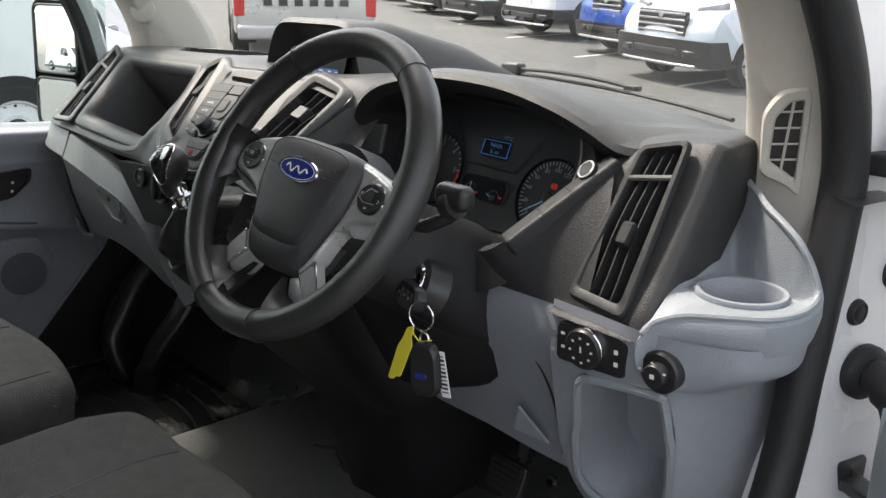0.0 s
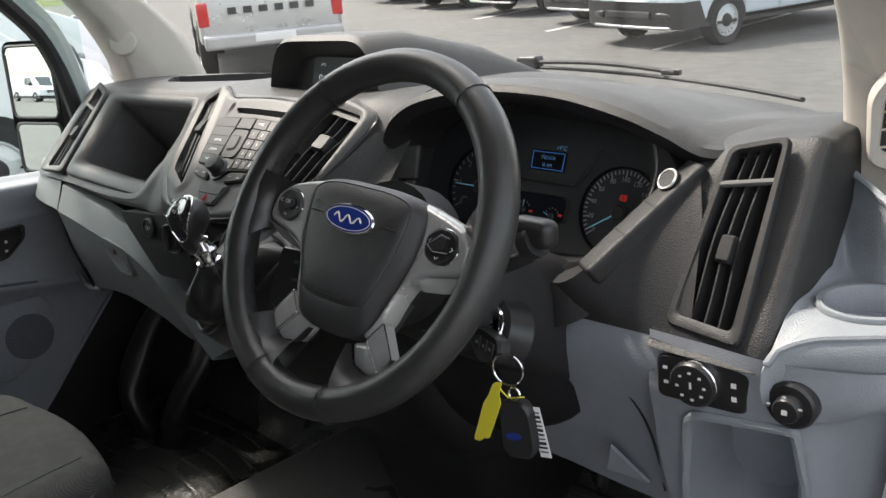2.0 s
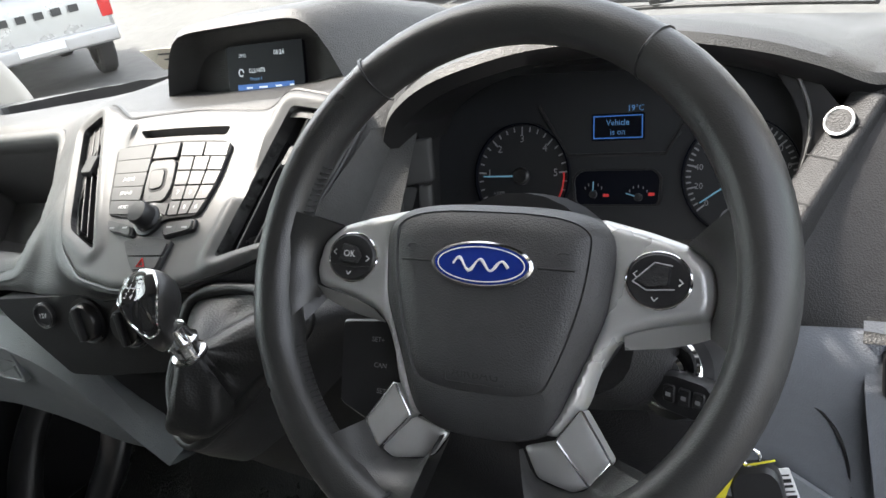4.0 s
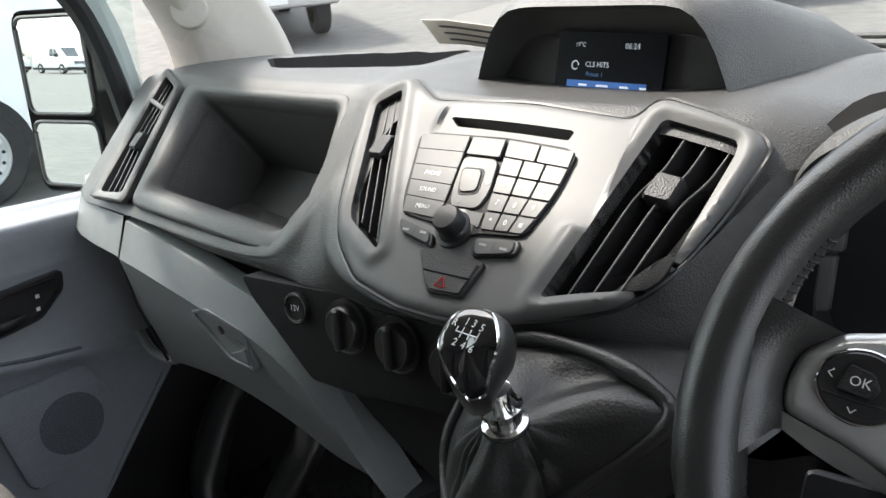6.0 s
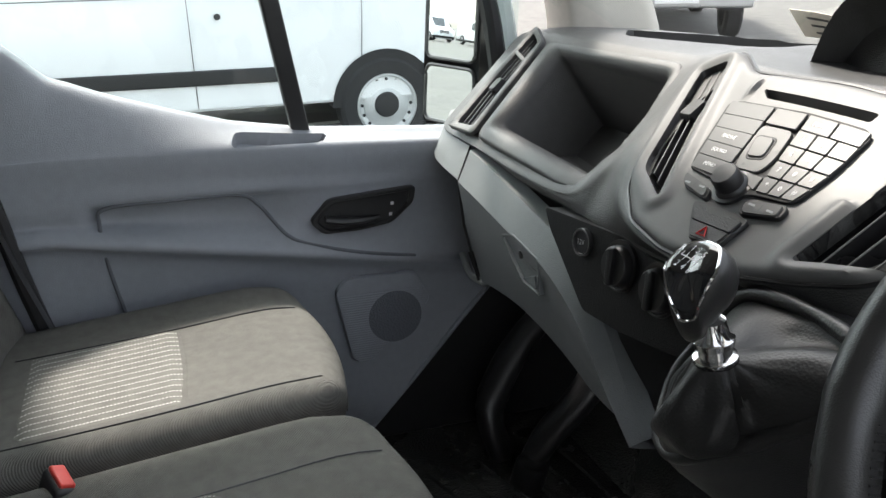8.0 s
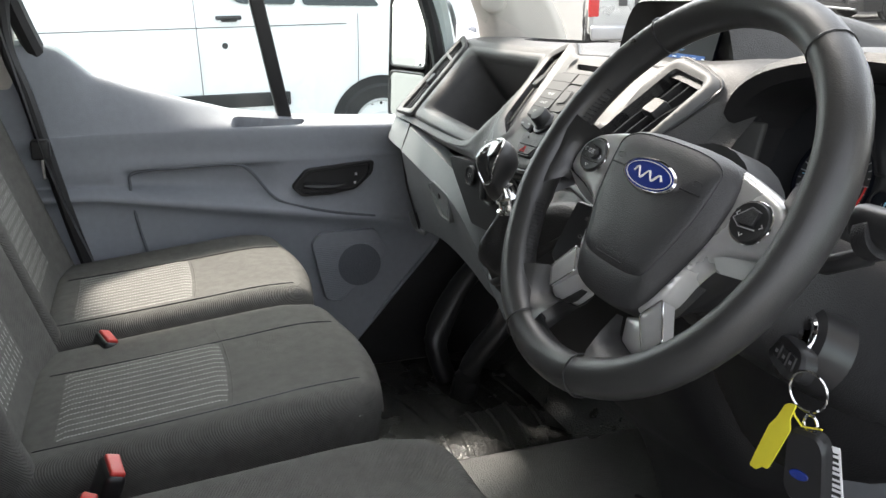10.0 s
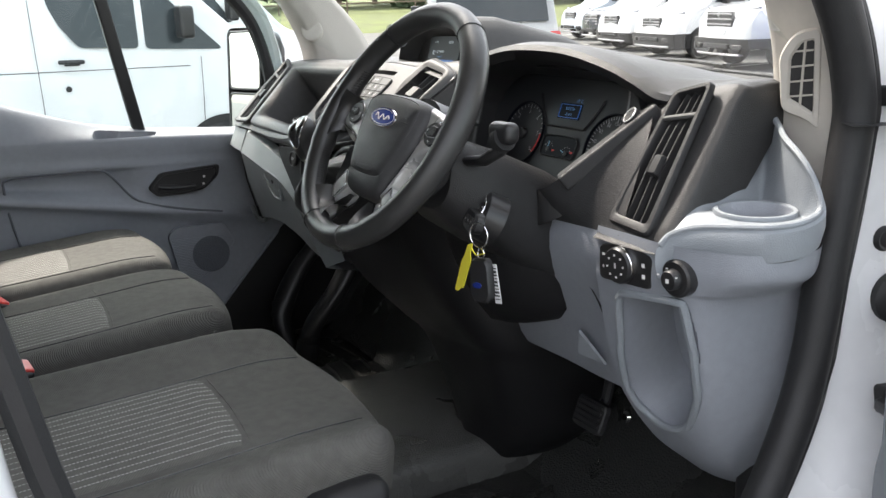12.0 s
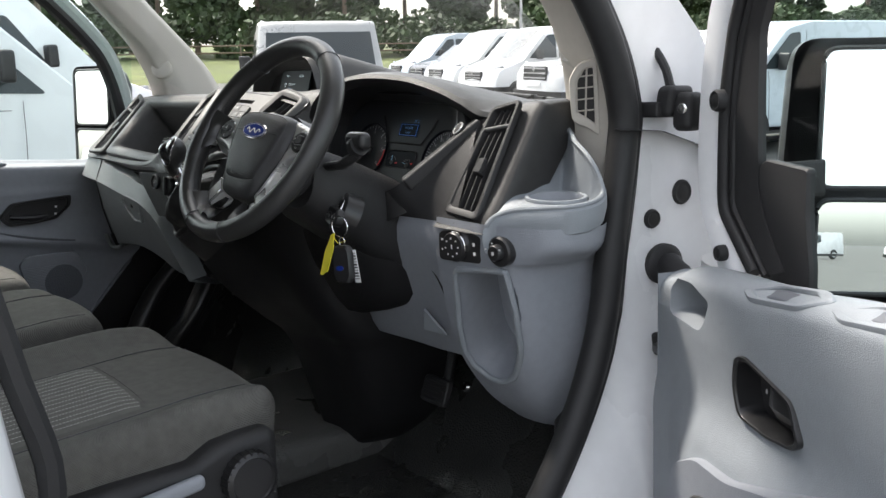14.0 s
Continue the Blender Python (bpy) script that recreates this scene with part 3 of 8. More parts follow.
part("upper_pad", pad_bm, DARK, dash, "charcoal grained dash top")
right = [(0.685, prof((0.822, 1.305), (0.895, 1.445), 1.487, 0.685)), (0.72, prof((0.822, 1.305), (0.912, 1.472), 1.493, 0.72)),
         (0.78, prof((0.823, 1.305), (0.922, 1.488), 1.500, 0.78)), (0.802, prof((0.826, 1.305), (0.926, 1.487), 1.498, 0.80)), (0.811, prof((0.84, 1.302), (0.94, 1.475), 1.49, 0.81)), (0.813, prof((0.90, 1.295), (1.0, 1.44), 1.46, 0.81))]
right = [(x, [(y + 0.004 + 0.07 * max(0, z - 1.31), z + 0.006) for y, z in p]) for x, p in right]
part("upper_pad", punch(dash_body(right, 70, 70), RGT, VENT_R, 0.06, 0.95), PADR, dash, "charcoal grained dash top")

# hood over the instruments: arch from the centre panel to the right vent
arch = spline([(0.248, 0.865, 1.478), (0.268, 0.862, 1.507), (0.315, 0.860, 1.533), (0.385, 0.864, 1.549), (0.443, 0.873, 1.553), (0.526, 0.885, 1.547), (0.602, 0.895, 1.529), (0.651, 0.905, 1.509), (0.690, 0.920, 1.487), (0.725, 0.950, 1.484), (0.770, 0.962, 1.484), (0.812, 0.975, 1.478)], 56)
rows = []
for i, p in enumerate(arch):
    x = p.x
    rows.append([(0.44 + (x - 0.44) * 0.86, 0.945, 1.455 + (p.z - 1.48) * 0.85), (x * 0.96 + 0.0176, p.y + 0.01, p.z - 0.022), (x, p.y - 0.002, p.z - 0.008), (x, p.y + 0.004, p.z), (x, p.y + 0.03, p.z + 0.004),
                 (x, p.y + 0.09, max(p.z - 0.004, 1.502)), (x, (p.y + ws_y(x)) / 2 + 0.02, 1.496 + 0.5 * max(0, p.z - 1.505)), (x, ws_y(x) + 0.02, 1.475)])
part("instrument_hood", grid([r[2:] for r in rows]), DARK, dash, "charcoal hood over the instruments")
part("hood_lining", grid([r[:3] for r in rows[:46]]), BLACKS, dash, "black lining under the hood")

# instrument cluster
CLU = Face((0.4591, 0.9328, 1.4083), (0.9994, 0.0253, -0.0240), (0.0136, 0.3518, 0.9360), 0, 0.977, 1.005)
clu = part("instrument_panel", plate(CLU, rounded([(-0.195, -0.075), (0.15, -0.085), (0.185, 0.03), (0.15, 0.095), (-0.15, 0.1), (-0.2, 0.05)], 0.03), -0.02, 0.0), CLUF, dash, "dark instrument panel with two dials")
part("cluster_surround", ring(CLU, rounded([(-0.235, -0.11), (0.2, -0.115), (0.225, 0.025), (0.166, 0.102), (-0.19, 0.118), (-0.235, 0.06)], 0.03), rounded([(-0.195, -0.075), (0.15, -0.085), (0.185, 0.03), (0.15, 0.095), (-0.15, 0.1), (-0.2, 0.05)], 0.03), -0.03, 0.045, -0.002), BLACKS, dash)
edge = [CLU.at(p.x, p.y, 0.046) for p in rounded([(-0.2, 0.06), (-0.16, 0.105), (0.16, 0.105), (0.19, 0.04), (0.16, -0.07)], [0, 0.03, 0.03, 0.03, 0])]
part("trim_strip", tube(edge, 0.0016, 6), SILVER, dash, "thin bright edge round the cluster")


def dial(cx, cy, r, nums, a0, a1, rad_num, needle):
    d = part("dial", grid([[CLU.at(q.x, q.y, h) for q in ell(cx, cy, rr, rr, 40)] for rr, h in ((r, 0.0005), (r, 0.005), (r * 0.97, 0.005), (r * 0.96, 0.0006))], wrap=True), SCREEN, clu)
    bm = bmesh.new()
    steps = (len(nums) - 1) * 4
    for i in range(steps + 1):
        a = radians(a0 + (a1 - a0) * i / steps)
        l = 0.16 if i % 4 == 0 else 0.09
        c, s = math.cos(a), math.sin(a)
        w = 0.0008
        bm.faces.new([bm.verts.new(CLU.at(cx + c * rr + s * k * w, cy + s * rr - c * k * w, 0.001)) for rr, k in ((r * 0.93, -1), (r * 0.93, 1), (r * (0.93 - l), 1), (r * (0.93 - l), -1))])
    part("scale", bm, INKDIM, clu)
    for i, t in enumerate(nums):
        a = radians(a0 + (a1 - a0) * i / (len(nums) - 1))
        part("numeral", word(t, CLU, cx + r * rad_num * math.cos(a), cy + r * rad_num * math.sin(a), r * (0.2 if len(nums) < 8 else 0.15), 0.001), INKDIM, clu)
    a = radians(needle)
    part("needle", tube([CLU.at(cx + math.cos(a) * rr, cy + math.sin(a) * rr, 0.004) for rr in (r * 0.16, r * 0.80)], [0.0011, 0.0007], 6), NEEDLE, clu, "blue dial needle")


dial(-0.098, -0.003, 0.054, "0 1 2 3 4 5 6".split(), 218, -38, 0.70, 180)
dial(0.122, -0.006, 0.054, "0 20 40 60 80 100 120 140 160 180 200".split(), 218, -38, 0.72, 213)
part("red_band", tube([CLU.at(-0.098 + 0.047 * math.cos(radians(a)), -0.003 + 0.047 * math.sin(radians(a)), 0.002) for a in range(-38, 10, 6)], 0.001, 5), REDLIT, clu)
part("info_display", plate(CLU, rounded([(-0.022, 0.03), (0.032, 0.03), (0.032, 0.056), (-0.022, 0.056)], 0.002), 0.0, 0.0012), SCREEN, clu)
part("display_border", ring(CLU, [(-0.02, 0.032), (0.03, 0.032), (0.03, 0.054), (-0.02, 0.054)], [(-0.019, 0.033), (0.029, 0.033), (0.029, 0.053), (-0.019, 0.053)], 0.0, 0.002, 0.0015), LCDB, clu)
part("lettering", word("Vehicle", CLU, 0.005, 0.047, 0.008, 0.002), LCD, clu)
part("lettering", word("is on", CLU, 0.005, 0.038, 0.008, 0.002), LCD, clu)
part("lettering", word("19\u00b0C", CLU, 0.023, 0.060, 0.008, 0.002), LCD, clu)
part("warning_lamp", plate(CLU, rounded([(0.1185, 0.008), (0.1285, 0.008), (0.1285, 0.0155), (0.1185, 0.0155)], 0.003), 0.0, 0.0012), REDLIT, clu, "red warning lamp")
part("warning_mark", bars(CLU, [(0.1235, 0.0128, 0.0009, 0.0035), (0.1235, 0.0098, 0.0009, 0.0009)], 0.0016), SCREEN, clu)
part("divider", tube([CLU.at(a, b, 0.0015) for a, b in ((-0.0784, 0.066), (-0.0468, 0.0165), (0.0525, 0.0165), (0.0706, 0.045), (0.080, 0.066))], 0.0021, 6), BLACK, clu, "raised dark divider between the dials")
sp_ = rounded([(-0.0393, -0.033), (-0.042, -0.005), (-0.034, 0.003), (0.043, 0.003), (0.050, -0.005), (0.048, -0.033)], 0.006)
part("gauge_window", ring(CLU, sp_, [(0.004 + (p.x - 0.004) * 0.95, -0.015 + (p.y + 0.015) * 0.90) for p in sp_], 0.0, 0.003, 0.0005, 0.0005), BLACK, clu, "frame round two small gauges")
part("gauge_face", plate(CLU, [(0.004 + (p.x - 0.004) * 0.96, -0.015 + (p.y + 0.015) * 0.91) for p in sp_], 0.0, 0.0007), SCREEN, clu)
for gx, gy, na in ((-0.0197, -0.0215, 88), (0.0262, -0.0245, 162)):
    part("small_scale", bars(CLU, [(gx + 0.0105 * math.cos(radians(a)), gy + 0.0105 * math.sin(radians(a)), 0.0008, 0.0026) for a in (35, 62, 90, 118, 145)], 0.0012), INKDIM, clu)
    part("needle", tube([CLU.at(gx, gy, 0.003), CLU.at(gx + 0.0125 * math.cos(radians(na)), gy + 0.0125 * math.sin(radians(na)), 0.003)], 0.0006, 5), NEEDLE, clu, "pale needle")
    part("hub_cap", lathe(CLU.at(gx, gy, 0.0008), CLU.n, [(0.004, 0), (0.004, 0.002), (0.003, 0.003), (0, 0.003)], 16), BLACKS, clu)
    part("red_mark", bars(CLU, [(gx + 0.013, gy - 0.001 + 0.004 * (gx > 0), 0.006, 0.003)], 0.0012), REDLIT, clu)
for cx_, cy_ in ((-0.098, -0.003), (0.122, -0.006)):
    part("hub_cap", lathe(CLU.at(cx_, cy_, 0.0008), CLU.n, [(0.009, 0), (0.009, 0.004), (0.007, 0.006), (0, 0.006)], 24), BLACKS, clu)
part("lettering", word("x1000", CLU, -0.124, -0.020, 0.005, 0.0012), INKDIM, clu)

# silver centre panel
CON_SIL = rounded([(-0.252, 0.228), (-0.232, 0.16), (-0.195, 0.083), (-0.165, 0.046), (-0.112, 0.012), (-0.045, -0.001), (0.02, -0.001), (0.06, 0.007), (0.11, 0.024), (0.153, 0.045), (0.177, 0.072), (0.187, 0.092), (0.202, 0.135), (0.215, 0.186), (0.218, 0.205), (0.208, 0.2165), (0.165, 0.230), (0.12, 0.2385), (0.109, 0.233), (0.098, 0.213), (-0.01, 0.2195), (-0.137, 0.22), (-0.185, 0.249), (-0.235, 0.24)], 0.012, 3)
OPEN_R = rounded([(0.1275, 0.2145), (0.1945, 0.2045), (0.1967, 0.193), (0.181, 0.076), (0.172, 0.064), (0.1185, 0.0455), (0.0915, 0.0350)], 0.006, 3)
OPEN_L = rounded([(-0.229, 0.214), (-0.197, 0.232), (-0.190, 0.222), (-0.098, 0.043), (-0.158, 0.07), (-0.168, 0.082)], 0.006, 3)
DISC = rounded([(-0.0986, 0.196), (0.0522, 0.1915), (0.0498, 0.1805), (-0.0828, 0.1845)], 0.0025, 2)


def panel_relief(e, hd, a, b):
    """Soft roll to the outer edge and a raised, rounded lip round the openings."""
    lip = 0.005 * math.exp(-((hd - 0.010) / 0.008) ** 2) if abs(a) > 0.108 or b < 0.1 and abs(a) > 0.07 else 0.0
    return lip - 0.006 * max(0.0, 1 - e / 0.008) ** 2


con = part("centre_panel", cutout(CON, CON_SIL, (OPEN_L, OPEN_R, DISC), 0.0036, 0.004, 0.016, panel_relief), SILVER, dash, "silver painted centre panel", angle=50)
part("panel_edge", tube([CON.at(p.x * 1.006, (p.y - 0.11) * 1.01 + 0.11, -0.002) for p in CON_SIL], 0.0022, 6, closed=True), BLACKS, dash)


def vent(face, outer, inner, slats, material, name="air_vent", depth=0.035, horizontal=0, bar=None, tab=None, h=0.006):
    """Air vent: frame, dark well, bent slats running along v, a thumb tab."""
    o, i = rounded(outer, 0.012, 3), rounded(inner, 0.008, 3)
    v = part(name, plate(face, i, -depth - 0.004, -depth), BLACKS, dash, "air vent with black slats")
    part("frame", ring(face, o, i, -0.004, h, -depth, 0.002), material, v)
    tl, tr, br, bl = (Vector(q) for q in inner[:4])
    for k in range(slats):
        t = (k + 1) / (slats + 1)
        top, bot = tl.lerp(tr, t), bl.lerp(br, t)
        rows = []
        for j in range(9):
            s = j / 8
            q = bot.lerp(top, s)
            off = 0.006 * math.sin(s * math.pi) ** 2
            rows.append([face.at(q.x - 0.0012 - off, q.y, -0.001 - 0.008 * (s > 0.97)), face.at(q.x + 0.0012 - off, q.y, -0.001), face.at(q.x + 0.007 - off, q.y, -depth * 0.8), face.at(q.x + 0.004 - off, q.y, -depth * 0.8)])
        part("slat", grid(rows, wrap=True, caps=True), BLACK, v)
    for k in range(horizontal):
        t = (k + 1) / (horizontal + 1)
        a, b = bl.lerp(tl, t), br.lerp(tr, t)
        part("cross_slat", tube([face.at(a.x, a.y, -depth * 0.6), face.at(b.x, b.y, -depth * 0.6)], 0.0025, 6), BLACK, v)
    if bar is not None:
        a, b = bl.lerp(tl, bar), br.lerp(tr, bar)
        part("bright_bar", tube([face.at(a.x - 0.002, a.y, 0.002), face.at(b.x + 0.002, b.y, 0.002)], 0.0035, 8), SILVER, v)
    if tab is not None:
        q = bl.lerp(br, 0.5).lerp(tl.lerp(tr, 0.5), tab)
        part("thumb_tab", plate(face, rounded([(q.x - 0.011, q.y - 0.014), (q.x + 0.009, q.y - 0.014), (q.x + 0.011, q.y + 0.014), (q.x - 0.009, q.y + 0.014)], 0.004), -0.012, 0.007, 0.003), BLACK, v)
    return v


def long_vent(hole, tl, tr, br, bl, tab):
    """Louvred vent behind an opening of the centre panel: dark well, three kinked blades with silver highlight lines,
    tab.
    """
    v = part("centre_vent", plate(CON, hole, -0.046, -0.042), INNER, dash, "air vent with black louvres")
    part("well_wall", grid([CON.poly(hole, 0.004), CON.poly(hole, -0.043)], wrap=True), INNER, v)
    tl, tr, br, bl = (Vector(p) for p in (tl, tr, br, bl))
    for k in range(3):
        t = (k + 0.75) / 3.3
        top, bot = tl.lerp(tr, t), bl.lerp(br, t)
        rows, edge = [], []
        for j in range(15):
            s = j / 14
            p_ = bot.lerp(top, s)
            off = 0.009 / (1 + math.exp(-(s - 0.68) * 26)) - 0.004 * s
            rows.append([CON.at(p_.x - 0.001 + off, p_.y, -0.003), CON.at(p_.x + 0.001 + off, p_.y, -0.003), CON.at(p_.x + 0.008 + off, p_.y, -0.036), CON.at(p_.x + 0.005 + off, p_.y, -0.036)])
            edge.append(CON.at(p_.x + off, p_.y, -0.0025))
        sl_ = part("slat", grid(rows, wrap=True, caps=True), INNER, v)
        # Thin silver tube put in for the light caught by the slat's front edge.
        part("slat_highlight", tube(edge, 0.00075, 5), SILVER, sl_, "silver line for the highlight on the slat edge")
    c_ = bl.lerp(br, 0.5).lerp(tl.lerp(tr, 0.5), tab)
    part("thumb_tab", plate(CON, rounded([(c_.x - 0.016, c_.y - 0.012), (c_.x + 0.010, c_.y - 0.014), (c_.x + 0.014, c_.y + 0.012), (c_.x - 0.010, c_.y + 0.014)], 0.004), -0.012, 0.004, 0.003), BLACK, v, "black thumb tab")


long_vent(OPEN_R, (0.13, 0.212), (0.196, 0.202), (0.160, 0.058), (0.095, 0.037), 0.66)
long_vent(OPEN_L, (-0.227, 0.212), (-0.197, 0.23), (-0.102, 0.048), (-0.162, 0.078), 0.62)
vent(RGT, [(-0.035, 0.188), (0.042, 0.203), (0.045, -0.008), (-0.060, 0.000)], [(-0.026, 0.182), (0.034, 0.194), (0.030, 0.006), (-0.048, 0.012)], 3, BLACK, "side_vent", bar=0.8, tab=0.42, h=0.005)
vent(BIN, [(-0.29, 0.182), (-0.222, 0.152), (-0.186, -0.043), (-0.288, -0.048)], [(-0.278, 0.165), (-0.236, 0.147), (-0.205, -0.03), (-0.262, -0.036)], 3, DARK, "side_vent", bar=0.78, tab=0.45, h=0.005)

# disc slot, keypad
part("disc_slot", plate(CON, DISC, -0.016, -0.012), BLACKS, con)
part("keypad_surround", plate(CON, rounded([(-0.1235, 0.1695), (-0.1086, 0.1745), (-0.0115, 0.1745), (0.056, 0.1715), (0.0675, 0.164), (0.0645, 0.1206), (0.0565, 0.0865), (0.0494, 0.0808), (0.0088, 0.0767), (-0.0046, 0.0695), (-0.0378, 0.0802), (-0.0489, 0.0789), (-0.0905, 0.084), (-0.101, 0.1036)], 0.004, 2), 0.002, 0.0072, 0.0008), BLACKM, con, "black keypad surround")


def key(quad, lab=None, up=0.0086, gap=0.00075, size=0.0068):
    """A flush key filling a quad (corners from top left clockwise) but for a narrow joint."""
    c = sum((Vector(p) for p in quad), Vector((0, 0))) / 4
    pts = [Vector(p) + (c - Vector(p)).normalized() * gap * 1.4 for p in quad]
    k = part("key_button", plate(CON, rounded(pts, 0.0012, 2), 0.006, up, 0.0006), BUTTON, con)
    if lab:
        part("print", word(lab, CON, c.x, c.y, size, up + 0.0004), INK, k)


def block(tl, tr, br, bl, rows, cols, labels, bulge=0.0):
    tl, tr, br, bl = (Vector(p) for p in (tl, tr, br, bl))

    def at(s, t):
        p = tl.lerp(tr, s).lerp(bl.lerp(br, s), t)
        return p + Vector((bulge * s * math.sin(t * math.pi), 0))
    for i in range(rows):
        n = cols[i]
        for j in range(n):
            key((at(j / n, i / rows), at((j + 1) / n, i / rows), at((j + 1) / n, (i + 1) / rows), at(j / n, (i + 1) / rows)), labels[i][j] if labels[i] else None, size=0.0062 if len(labels[i][j] if labels[i] else "") > 1 else 0.0075)


block((-0.121, 0.172), (-0.054, 0.172), (-0.040, 0.082), (-0.090, 0.0845), 5, (1, 1, 1, 1, 1), ("", "", ("PHONE",), ("SOUND",), ("MENU",)))
block((-0.0085, 0.172), (0.0655, 0.168), (0.053, 0.0825), (0.0095, 0.0795), 5, (2, 3, 3, 3, 3), (("TUNE", ""), "123", "456", "789", "*0#"), 0.006)
key(((-0.052, 0.172), (-0.0105, 0.172), (-0.008, 0.152), (-0.050, 0.152)))
ok = part("joystick_button", plate(CON, rounded([(-0.0495, 0.150), (-0.008, 0.150), (-0.0005, 0.117), (-0.004, 0.098), (-0.036, 0.097), (-0.0425, 0.113)], 0.008), 0.005, 0.0086, 0.0008), BUTTON, con, "four-way button")
part("ok_seam", plate(CON, rounded([(-0.0445, 0.138), (-0.0165, 0.139), (-0.0105, 0.112), (-0.034, 0.108)], 0.007), 0.008, 0.0089, 0.0003), BLACKM, ok)
part("ok_button", plate(CON, rounded([(-0.0425, 0.136), (-0.0185, 0.137), (-0.0130, 0.1142), (-0.0325, 0.1105)], 0.006), 0.008, 0.0105, 0.0014), BUTTON, ok)
for a_, b_ in ((-0.028, 0.1025), (-0.006, 0.125)):
    part("arrow_mark", bars(CON, [(a_, b_, 0.003, 0.003)], 0.0092), BLACKS, ok)
key(((-0.0375, 0.095), (-0.020, 0.096), (-0.0205, 0.086), (-0.036, 0.0825)))
key(((-0.018, 0.096), (0.006, 0.096), (0.0075, 0.08), (-0.004, 0.083)))


def rocker(quad, cut):
    s = part("rocker_surround", plate(CON, rounded(quad, 0.006), 0.003, 0.0085, 0.001), BLACKS, con)
    c = sum((Vector(p) for p in quad), Vector((0, 0))) / 4
    r = part("rocker_key", plate(CON, rounded([c + (Vector(p) - c) * 0.86 for p in quad], 0.005), 0.006, 0.0105, 0.0012), BUTTON, s)
    part("rocker_joint", bars(CON, [(c.x, c.y, 0.0012, cut)], 0.0109), BLACKS, r)
    for d in (-1, 1):
        part("rocker_mark", bars(CON, [(c.x + d * 0.011, c.y, 0.008, 0.0022)], 0.0109), INKDIM, r)


rocker([(-0.088, 0.0775), (-0.0365, 0.0675), (-0.0315, 0.0545), (-0.078, 0.0635)], 0.008)
rocker([(0.0075, 0.0675), (0.0545, 0.078), (0.0565, 0.0635), (0.0145, 0.0535)], 0.008)
part("knob_recess", lathe(CON.at(-0.0185, 0.0775, 0.003), CON.n, [(0.0195, 0), (0.0195, 0.0045), (0.018, 0.005), (0, 0.005)], 30), BLACKS, con)
part("volume_knob", lathe(CON.at(-0.0185, 0.0775, 0.006), CON.n, [(0.016, 0), (0.0155, 0.004), (0.0135, 0.006), (0.013, 0.018), (0.0115, 0.020), (0, 0.0205)], 30), BLACKS, con, "black volume knob")
hz = part("switch_block", plate(CON, rounded([(-0.044, 0.0505), (-0.020, 0.0545), (0.008, 0.0545), (0.0315, 0.051), (0.028, 0.034), (0.0245, 0.0165), (-0.0125, 0.0145), (-0.031, 0.034)], 0.004), 0.003, 0.0085, 0.001), BLACKS, con, "black switches with a red hazard triangle")
part("upper_switch", plate(CON, rounded([(-0.037, 0.047), (-0.021, 0.0475), (-0.016, 0.0435), (0.006, 0.0435), (0.012, 0.048), (0.0275, 0.0475), (0.0255, 0.0335), (-0.027, 0.0325)], 0.002), 0.006, 0.0102, 0.001), BLACK, hz)
part("hazard_switch", plate(CON, rounded([(-0.0265, 0.0312), (0.025, 0.0322), (0.0225, 0.0185), (-0.0115, 0.0168)], 0.002), 0.006, 0.0102, 0.001), BLACK, hz)
part("hazard_triangle", tube([CON.at(-0.005, 0.0205, 0.0106), CON.at(0.0055, 0.0209, 0.0106), CON.at(-0.0005, 0.0295, 0.0106)], 0.0009, 5, closed=True), REDLIT, hz)

# display pod on top
POD = Face((0.0213, 0.9678, 1.5188), (0.9998, -0.0097, -0.0152), (0.0170, 0.2374, 0.9713), 0, 1.0, 1.062)
rows = []
for t in range(25):
    s = 0.5 - 0.5 * math.cos(math.pi * t / 24)
    x = -0.15 + 0.30 * s
    k = max(0.0, 1 - abs(2 * s - 1) ** 9)
    rows.append([(x * 1.0, 0.895, 1.508), (x * 0.96, 0.955, 1.503), (x * (0.97 - 0.1 * k), 0.992, 1.497), (x * (0.97 - 0.1 * k), 1.004, 1.499 + 0.058 * k), (x * (0.97 - 0.08 * k), 0.985, 1.500 + 0.082 * k), (x * (0.97 - 0.07 * k), 0.958, 1.502 + 0.086 * k), (x * (0.98 - 0.06 * k), 0.968, 1.503 + 0.093 * k), (x, 1.05, 1.503 + 0.092 * k), (x * 1.1, 1.2, 1.500 + 0.06 * k), (x * 1.2, 1.36, 1.485)])
rows = [[Vector(p) + Vector((0.018, -0.017, 0.012)) for p in spline(r[:3], 5) + r[3:]] for r in rows]
pod = part("display_pod", grid(rows), DARK, dash, "charcoal display pod on the dash top")
scr = part("screen", plate(POD, rounded([(-0.062, -0.005), (0.062, -0.005), (0.062, 0.050), (-0.062, 0.050)], 0.004), -0.002, 0.003), SCREEN, pod, "small colour display, lit blue")
for t, a, b, sz, mt in (("19\u00b0C", -0.034, 0.038, 0.006, LCDW), ("06:24", 0.026, 0.038, 0.0075, LCDW), ("CLS HITS", -0.012, 0.02, 0.007, LCDW), ("Preset 1", -0.014, 0.011, 0.006, LCD)):
    part("lettering", word(t, POD, a, b, sz, 0.0045), mt, scr)
part("menu_bar", bars(POD, [(0.0, 0.001, 0.092, 0.0085)], 0.0042), LCDB, scr)
part("menu_marks", bars(POD, [(-0.026, 0.001, 0.01, 0.002), (-0.003, 0.001, 0.014, 0.002), (0.022, 0.001, 0.01, 0.002), (0.043, 0.001, 0.007, 0.002)], 0.005), LCDW, scr)
